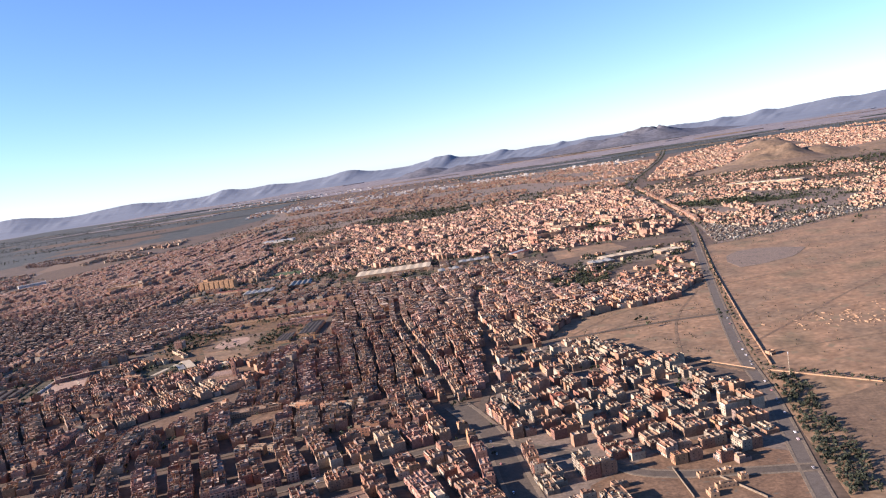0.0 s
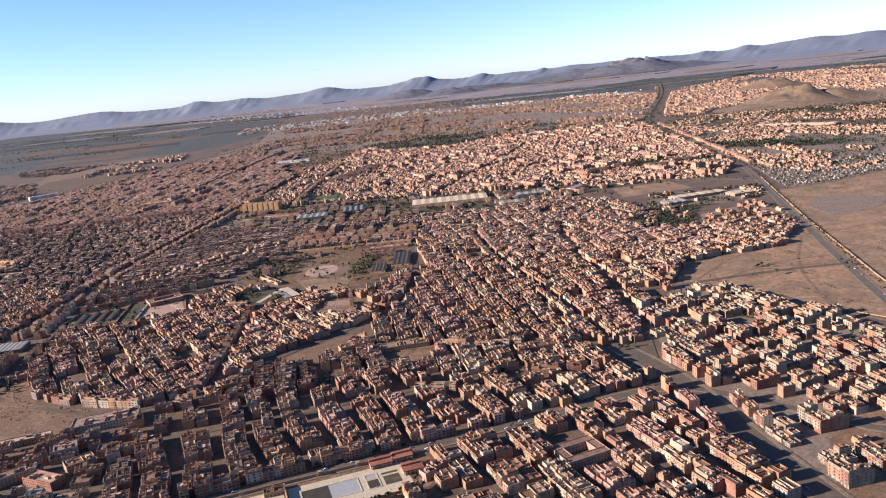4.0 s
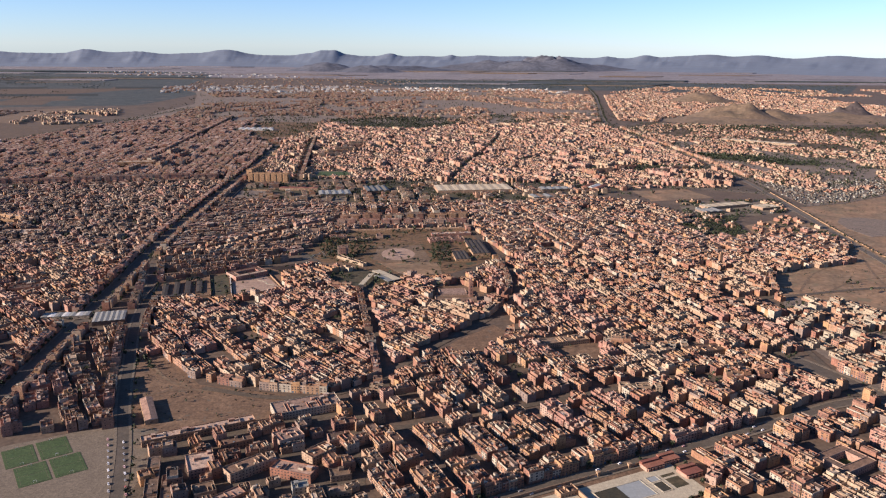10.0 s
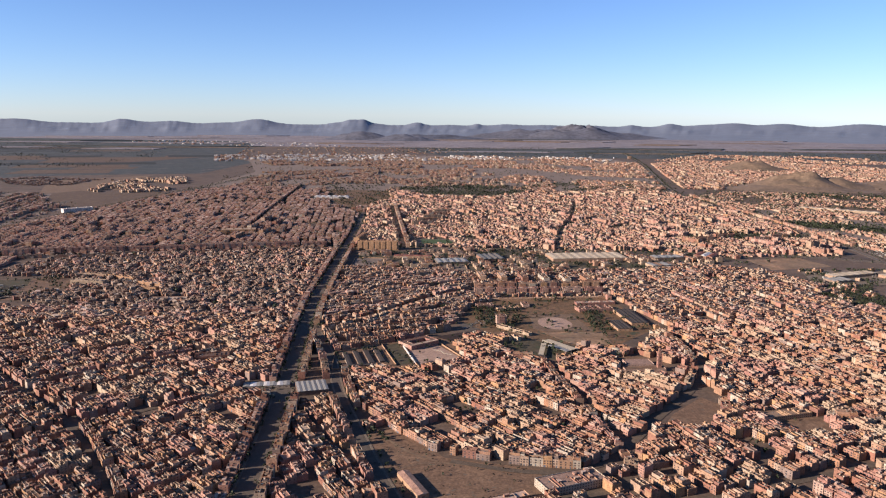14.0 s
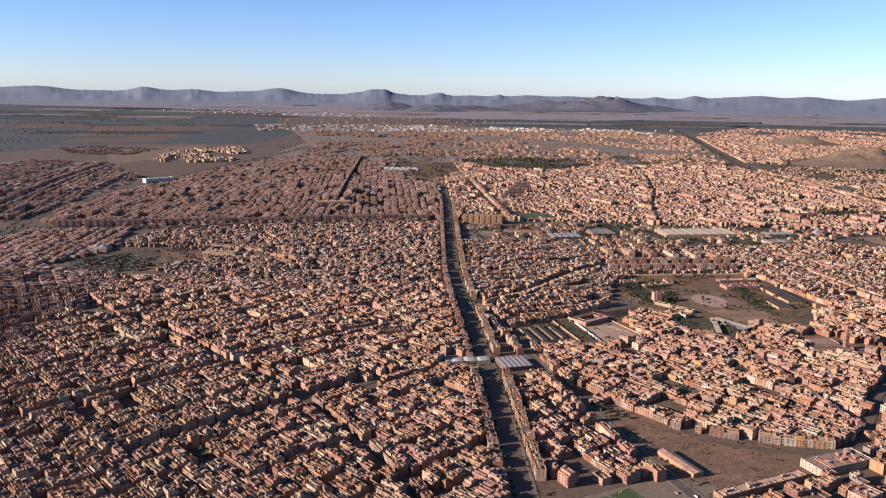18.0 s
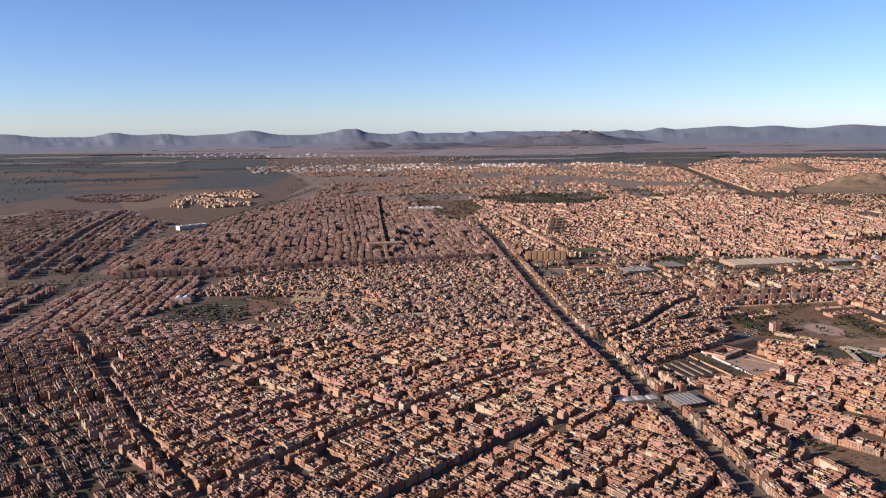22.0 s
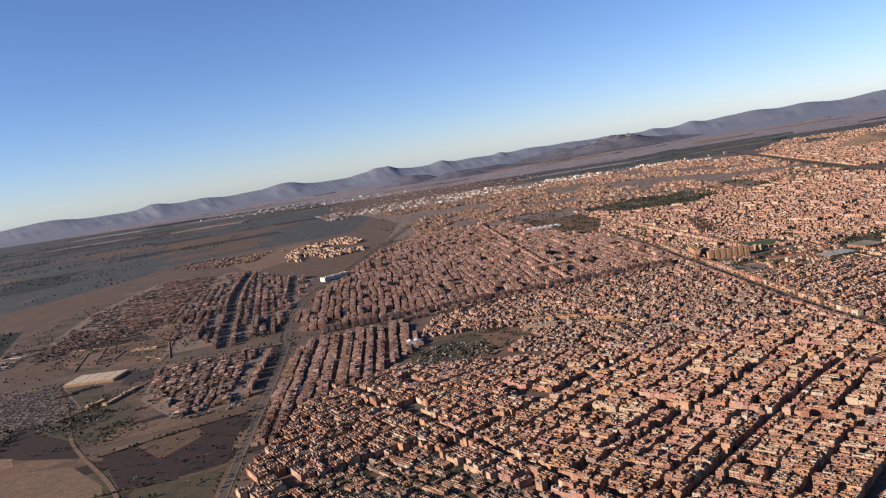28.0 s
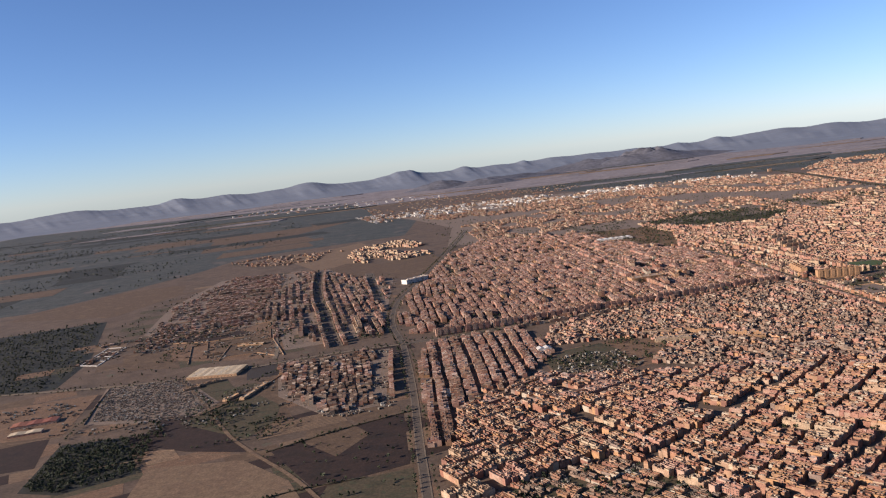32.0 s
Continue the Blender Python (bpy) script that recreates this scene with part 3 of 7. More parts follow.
YARD_QUARTER = [(-345, 596), (-326, 745), (-225, 792), (-225, 860), (-120, 845), (-122, 700), (-112, 612), (-148, 588)]
BARE_SOUTH = [(-345, 600), (-286, 583), (-222, 570), (-148, 586), (-106, 598), (-73, 604), (-53, 548), (-40, 400), (-700, 400), (-345, 560)]
PARK_FLATS = [(-264, 1752), (-262, 1842), (62, 1872), (60, 1756)]
VOIDS = [PARK_FLATS, BARE_SOUTH, KNOLL_LAND, YARDS, BARE_STRIP, STADIUM, VILLAGE_LAND, DARK_PARK, LONG_GARDEN, EAST_GARDEN, STRIP_GARDEN, MOSQUE_YARD, TENT_YARD, CAR_PARK, MARKET_HALLS, LOT, PLAZA, MARKET, SCHOOL, PARK, POOL_YARD, PITCH_YARD, STEPPE, LOT_EAST, BROWN_NORTH, WASTE]


PATCHES = []


def patch(name, poly, mat, label, z=0.06, category="ground"):
    z += 0.004 * (len(PATCHES) % 40)
    PATCHES.append(name)
    s = Shape()
    s.prism(poly, -0.5, z)
    return thing(name, s, [mat], label=label, category=category, kind="structure")


patch("ground_lot", LOT, lot_m, "bare brown earth lot between terraces")
patch("ground_plaza", PLAZA, lot_m, "bare dusty square among the houses")
patch("ground_market", MARKET, lot_m, "dusty yard beside a roofed market")
patch("ground_school", SCHOOL, lot_m, "earth yards of a school compound")
patch("ground_mosque_yard", MOSQUE_YARD, lot_m, "earth yard round the mosque")
patch("ground_tent_yard", TENT_YARD, scrub_m, "scrubby ground beside the canopies")
patch("ground_car_park", CAR_PARK, asphalt_m, "dark asphalt car park beside the park")
patch("ground_villa_land", [(1012, 2490), (1012, 4040), (1310, 3470), (2000, 2990), (2800, 2690), (2800, 2300), (1700, 2356), (1382, 2224), (1110, 2052), (985, 2010)], dust_m, "pale pinkish earth round scattered villas", 0.02)
patch("ground_hill_foot", [(1045, 4050), (1330, 3500), (2000, 3020), (2900, 2700), (3400, 4000), (2600, 4250), (1350, 4500)], stubble_m, "brown earth round houses at the foot of the knolls", 0.02)
patch("ground_park_flats", PARK_FLATS, dust_m, "dusty ground between pink flats")
patch("ground_park", PARK, park_m, "scrubby park with bushes")
patch("ground_works", WORKS, scrub_m, "green and grey strip round the warehouses")
patch("ground_pool_yard", POOL_YARD, lot_m, "earth round the swimming pool compound")
patch("ground_pitch_yard", PITCH_YARD, pave_m, "pale dusty yard round the sports pitches")
patch("ground_steppe", STEPPE, field_m, "wide dry brown steppe beside the highway")
patch("ground_lot_east", LOT_EAST, field_m, "dry brown building land beside the highway")
patch("ground_green_east", GREEN_EAST, scrub_m, "dark garden plots with trees")
patch("ground_brown_north", BROWN_NORTH, field_m, "brown dry field between buildings")
patch("ground_works_east", WORKS_EAST, pave_m, "pale yards round works buildings")
patch("ground_brown_east", BROWN_EAST, field_m, "brown field inside the town")
patch("ground_garden", LONG_GARDEN, park_m, "brown open land with trees between houses")
for poly in (DARK_PARK, EAST_GARDEN, STRIP_GARDEN):
    patch("ground_garden", poly, scrub_m, "dark green garden land between houses")
patch("ground_waste", WASTE, lot_m, "waste ground with scrub among the houses")
patch("ground_new_quarter", [(485, 1050), (555, 1232), (620, 1215), (735, 1068), (745, 980), (800, 900), (800, 720), (640, 690), (620, 560), (560, 560), (500, 880)], dust_m, "grey dusty building land round new blocks", 0.03)
patch("ground_waste_scrub", [(-1515, 1805), (-1454, 1885), (-1360, 1915), (-1330, 1830), (-1380, 1665), (-1505, 1700)], scrub_m, "dark scrub on waste ground", 0.08)
patch("ground_south_east", SOUTH_EAST, lot_m, "bare building plots beside the highway", 0.04)

patch("ground_knoll_land", KNOLL_LAND, knoll_m, "bare brown apron round the knolls", 0.05)
patch("ground_yards", YARDS, lot_m, "brown trodden yards beside the belt road", 0.3)
patch("ground_dark_strip", [(-2657, 2549), (-2448, 2625), (-2390, 2570), (-2505, 2500)], plough_m, "dark ploughed strip behind the yards", 0.35)
patch("ground_brown_yard", [(-2490, 2490), (-2400, 2550), (-2290, 2400), (-2265, 2260), (-2420, 2245)], stubble_m, "dull brown walled yard", 0.35)
road("road_yard", YARD_ROAD, 7, "pale straight road between yards and flats", 0, False, pave_m, 0.62)
patch("ground_yard_quarter", YARD_QUARTER, street_m, "dark dusty yards between single buildings", 0.05)
patch("ground_bare_south", BARE_SOUTH, lot_m, "bare rough earth below the yards", 0.05)
patch("ground_shanty", [(-1720, 1060), (-1660, 1145), (-1490, 1205), (-1390, 1045), (-1245, 900), (-1330, 760), (-1720, 760)], scrub_m, "dark scrubby ground under low shacks", 0.04)
patch("ground_pink_land", [(1120, 4530), (1340, 4480), (1450, 4780), (2000, 5030), (3000, 5060), (3600, 5300), (3300, 7000), (2100, 7400), (1620, 7000), (1330, 5600)], rose_earth_m, "pinkish earth round new estates", 0.01)
patch("ground_far_town", [(-1700, 4450), (-650, 4280), (1000, 4290), (1320, 5900), (1500, 7000), (1400, 7850), (-800, 8200), (-2200, 7600), (-1900, 6600), (-1650, 5600)], dust_m, "dusty pinkish earth under the far town", 0.005)
patch("ground_estates", [(-2820, 2740), (-2920, 3300), (-2900, 4050), (-2320, 4000), (-1960, 3450), (-1935, 2320), (-2215, 2240), (-2350, 2740), (-2460, 2660), (-2660, 2570)], dust_m, "dusty pale earth between estate rows", 0.01)
patch("ground_junction", [(-2200, 2060), (-1900, 2115), (-1880, 1620), (-2000, 1580), (-2140, 1770)], dust_m, "trodden earth between junction houses", 0.2)
patch("ground_spoil", [(965, 1815), (1000, 1862), (1050, 1867), (1100, 1838), (1135, 1807), (1105, 1750), (1077, 1711), (1010, 1672), (961, 1661), (950, 1740)], dust_m, "dark grey spoil spread over the steppe", 0.32)
patch("ground_bare_strip", BARE_STRIP, stubble_m, "bare brown strip across the far town", 0.05)
patch("ground_stadium", STADIUM, dust_m, "dusty ground round a football pitch", 0.05)
patch("ground_village_land", VILLAGE_LAND, stubble_m, "bare brown land between estates and villages", 0.3)
for line in (CANAL, CANAL_EAST):
    road("road_estate", line, 15, "wide grey street between rows of flats", 4, False, level=0.62)

rf = random.Random(21)
for i in range(46):
    cx, cy = rf.uniform(-6500, 6500), rf.uniform(8700, 15500)
    w, d = rf.uniform(400, 1300), rf.uniform(70, 240)
    poly = [(cx - w, cy - d * rf.uniform(.3, 1)), (cx + w * rf.uniform(.2, 1), cy - d), (cx + w * 1.1, cy + d * rf.uniform(0, .8)), (cx - w * rf.uniform(0, .6), cy + d)]
    m, tone = rf.choice(((hazy_plain_m, "pale mauve"), (hazy_plain_m, "pale brown"), (hazy_plain_m, "pale grey"), (hazy_grove_m, "dark green"), (hazy_grove_m, "dark"), (knoll_m, "brown")))
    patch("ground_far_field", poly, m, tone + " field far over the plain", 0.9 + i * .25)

rf = random.Random(33)


def mosaic(region, turn, wide, deep, choices, label, keep=0.8, z=0.02):
    """Plots of many soils side by side, with uneven corners."""
    a = radians(turn)
    ca, sa = math.cos(a), math.sin(a)
    us, vs = [x * ca + y * sa for x, y in region], [-x * sa + y * ca for x, y in region]
    v, row = min(vs), 0
    while v < max(vs):
        d = deep * rf.uniform(.6, 1.5)
        u = min(us) - rf.uniform(0, wide)
        while u < max(us):
            w = wide * rf.uniform(.5, 1.6)
            cu, cv = u + w / 2, v + d / 2
            x, y = cu * ca - cv * sa, cu * sa + cv * ca
            ok = inside(np.array([x]), np.array([y]), region)[0] and rf.random() < keep
            if ok and not any(inside(np.array([x]), np.array([y]), p)[0] for p in (STEPPE,)):
                quad = []
                for pu, pv in ((u, v), (u + w * .98, v), (u + w * .98, v + d * .96), (u, v + d * .96)):
                    pu, pv = pu + rf.uniform(-.06, .06) * w, pv + rf.uniform(-.05, .05) * d
                    quad.append((pu * ca - pv * sa, pu * sa + pv * ca))
                m, tone = rf.choice(choices)
                patch("ground_plot", quad, m, tone + " " + label, z)
            u += w
        v += d


mosaic([(-3500, 1050), (-3200, 2100), (-2650, 2020), (-2440, 2010), (-2160, 2060), (-1900, 2110), (-1880, 1700), (-1840, 1500), (-1810, 1080), (-1900, 950)], 24, 120, 62,
       ((stubble_m, "stubble"), (plough_m, "dark ploughed"), (tan_m, "pale tan"), (scrub_m, "dull green"), (plough_m, "dark brown"), (lot_m, "bare brown")), "plot west of the avenue", .75)
mosaic([(-3000, 2200), (-2980, 2700), (-2950, 3900), (-2500, 4100), (-1980, 3400), (-1940, 2300), (-2300, 2180)], 14, 110, 60,
       ((stubble_m, "stubble"), (dust_m, "grey-brown"), (tan_m, "pale tan"), (scrub_m, "dull green"), (lot_m, "bare brown")), "plot between estates", .6)
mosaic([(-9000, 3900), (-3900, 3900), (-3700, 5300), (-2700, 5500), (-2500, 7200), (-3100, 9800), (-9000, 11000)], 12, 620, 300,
       ((deep_grove_m, "dark green"), (deep_grove_m, "dark"), (hazy_grove_m, "grey-green"), (hazy_grove_m, "dull green"), (deep_grove_m, "green"), (hazy_grove_m, "dark grey"), (stubble_m, "brown")), "field of the far plain", .6, 0.5)
mosaic([(900, 560), (1000, 1500), (1080, 2150), (1500, 2250), (2500, 2200), (2500, 560)], 30, 260, 120, ((field_m, "dry brown"), (tan_m, "reddish tan"), (stubble_m, "dull brown")), "stretch of steppe", .35, .20)

# ---- houses ----
HOUSE_W = (7.5, 9.0, 10.5, 13.0, 17.0)
MIX = {"ochre": ("ochre", "ochre", "ochre", "red", "ochre", "ochre", "ochre", "pale"), "grey": ("grey", "grey", "ochre", "grey", "red"), "red": ("red", "red", "ochre", "rose", "red"), "estate": ("red", "rose", "pale", "red", "grey"),
       "pale": ("pale", "ochre", "ochre", "pale"), "new": ("new", "new", "ochre", "new", "new"), "rose": ("rose", "rose", "pale", "ochre"), "white": ("white", "pale", "rose", "white"), "shanty": ("grey", "ochre", "grey"), "north": ("rose", "red", "rose", "ochre", "pale"), "gold": ("pale", "pale", "rose", "pale")}


def house_shape(w, d, floors, style, level, hut=True):
    """A row house: front to -y. Slots: wall, roof, glass, clutter, door."""
    r = random.Random(hash((w, d, floors, style)) & 0xffff)
    s = Shape()
    x, y, high = w / 2 - 0.03, d / 2 - 0.03, floors * 3.0 + 0.4
    if level >= 2:
        s.box(-x, x, -y, y, 0, high + 0.5, 0, 1)
        if level == 2 and style != 3:
            a = r.uniform(-x, 0)
            s.box(a, a + w * r.uniform(.3, .55), y - d * r.uniform(.3, .6), y, high + 0.5, high + r.uniform(2.4, 3.6), 0, 1)
            a, b = r.uniform(-x, x - 2.6), r.uniform(-y, 0)
            s.box(a, a + 2.4, b, b + r.uniform(1.5, 3.5), high + 0.5, high + r.uniform(1.4, 2.8), 3 if style % 2 else 0)
        elif level == 3 and style < 2:
            a = r.uniform(-x, x - w * .4)
            s.box(a, a + w * .4, y - d * .45, y, high + 0.5, high + 3.2, 0, 1)
        return s
    s.tray(-x, x, -y, y, 0, high, r.choice((1.0, 1.3, 1.7)), 0.3)
    if level == 0 and floors > 1:
        s.box(-x + 0.4, x - 0.4, -y - 0.8, -y, 3.4, high - 0.2, 0, 1, True)
    if style == 1:                                           # a half storey on the back of the terrace
        s.tray(-x + 0.35, x - 0.35, y - d * r.uniform(.42, .6), y - 0.32, high, high + 2.9, 0.7, 0.25)
        if hut:
            a = r.uniform(-x + 0.5, x - 3.2)
            s.box(a, a + 2.6, y - 4.2, y - 0.9, high + 2.9, high + 5.2, 0, 1)
    elif style == 4:                                         # rooms along one side and the back
        s.tray(-x + 0.32, -x + w * r.uniform(.36, .5), -y + d * .3, y - d * .36, high, high + 2.8, 0.6, 0.2)
        s.tray(-x + 0.32, x - 0.4, y - d * .35, y - 0.32, high, high + r.choice((2.6, 3.1)), 0.5, 0.2)
    elif style == 5:                                         # a set-back storey with a hut of its own
        s.tray(-x + 0.32, x - 0.32, -y + d * r.uniform(.2, .34), y - 0.32, high, high + 3.0, 0.9, 0.25)
        a = r.choice((-x + 0.7, x - 3.3))
        s.box(a, a + 2.6, y - 4.4, y - 0.9, high + 3.0, high + 5.5, 0, 1)
    elif style in (0, 2) and hut:                             # stair hut
        hut_on(s, w, d, high, style)
    if style in (2, 3):                                      # a light well and a low wall across the terrace
        s.box(-x + 0.3, x - 0.3, -0.12, 0.12, high, high + 1.5, 0)
        s.box(-1.2, 1.2, -y + 1.2, -y + 3.0, high, high + 0.9, 0, 2)
    if style != 5:
        for _ in range(3 if level == 0 else 2):              # low walls that part the terraces
            a, b = r.uniform(-x * .7, x * .6), r.uniform(-y * .7, y * .4)
            if r.random() < .5:
                s.box(a, a + 0.22, -y + 0.3, b + y * .5, high, high + r.uniform(.9, 2.1), 0)
            else:
                s.box(-x + 0.3, a + x * .5, b, b + 0.22, high, high + r.uniform(.9, 2.1), 0)
    top = high + (3.0 if style == 5 else 0)
    for _ in range(r.choice((2, 3, 4)) if level == 0 else 2):        # tanks, sheds, sheets and heaps
        a, b, q = r.uniform(-x + 0.6, x - 1.8), r.uniform(-y * .3 if style == 5 else -y + 0.6, -0.4), r.uniform(0.6, 2.0)
        s.box(a, a + q, b, b + q * r.uniform(.7, 1.5), top, top + r.uniform(.3, 1.5), 3)
    if level > 1:
        return s
    n = 3 if w > 10 else 2
    out = -y - 0.83 if level == 0 and floors > 1 else -y - 0.03
    for k in range(floors):
        z = k * 3.0
        for i in range(n):
            c = -x + (i + 0.5) * 2 * x / n
            if k == 0:
                half = 1.3 if i == 0 else 0.6
                s.face([(c - half, -y - 0.03, 0.05), (c + half, -y - 0.03, 0.05), (c + half, -y - 0.03, 2.5), (c - half, -y - 0.03, 2.5)], 4)
            else:
                half = 0.75 + 0.35 * ((i + style) % 2)
                s.face([(c - half, out, z + 0.8), (c + half, out, z + 0.8), (c + half, out, z + 2.5), (c - half, out, z + 2.5)], 2)
        if level == 0 and k:
            for sx in (-1, 1):
                for c in (-d * .22, d * .2):
                    p = [(sx * (x + .02), c - .5, z + 1.1), (sx * (x + .02), c + .5, z + 1.1), (sx * (x + .02), c + .5, z + 2.3), (sx * (x + .02), c - .5, z + 2.3)]
                    s.face(p if sx > 0 else p[::-1], 2)
    return s


def hut_on(s, w, d, high, style):
    r = random.Random(style * 31 + int(w * 10))
    x, y = w / 2, d / 2
    a = r.choice((-x + 0.4, x - 3.4))
    b = r.uniform(-1, y - 4.2)
    h = r.uniform(2.3, 2.9)
    s.box(a, a + 2.9, b, b + 3.7, high, high + h, 0, 0)
    s.box(a - 0.2, a + 3.1, b - 0.2, b + 3.9, high + h, high + h + 0.2, 1, 1, True)


PALETTES = {"ochre": [wall_m, roof_m, dark_m, canvas_m, door_m], "grey": [grey_wall_m, grey_roof_m, dark_m, canvas_m, door_m],
            "pale": [pale_wall_m, roof_m, dark_m, canvas_m, door_m], "red": [red_wall_m, red_terrace_m, dark_m, canvas_m, door_m],
            "new": [new_wall_m, grey_roof_m, dark_m, canvas_m, door_m], "rose": [rose_wall_m, rose_roof_m, dark_m, canvas_m, door_m],
            "white": [white_m, rose_roof_m, dark_m, canvas_m, door_m], "gold": [yellow_wall_m, rose_roof_m, dark_m, canvas_m, door_m]}
SHAPES, MESHES = {}, {}


def house_arrays(key, level):
    if (key, level) not in SHAPES:
        s = house_shape(*key, level)
        f4 = [q for q in s.f]
        SHAPES[key, level] = np.array(s.v), np.array(f4), np.array(s.s)
    return SHAPES[key, level]


def house_mesh(key, palette, hut=True):
    if (key, palette, hut) not in MESHES:
        MESHES[key, palette, hut] = house_shape(*key, 0, hut).mesh("house", PALETTES[palette])
    return MESHES[key, palette, hut]


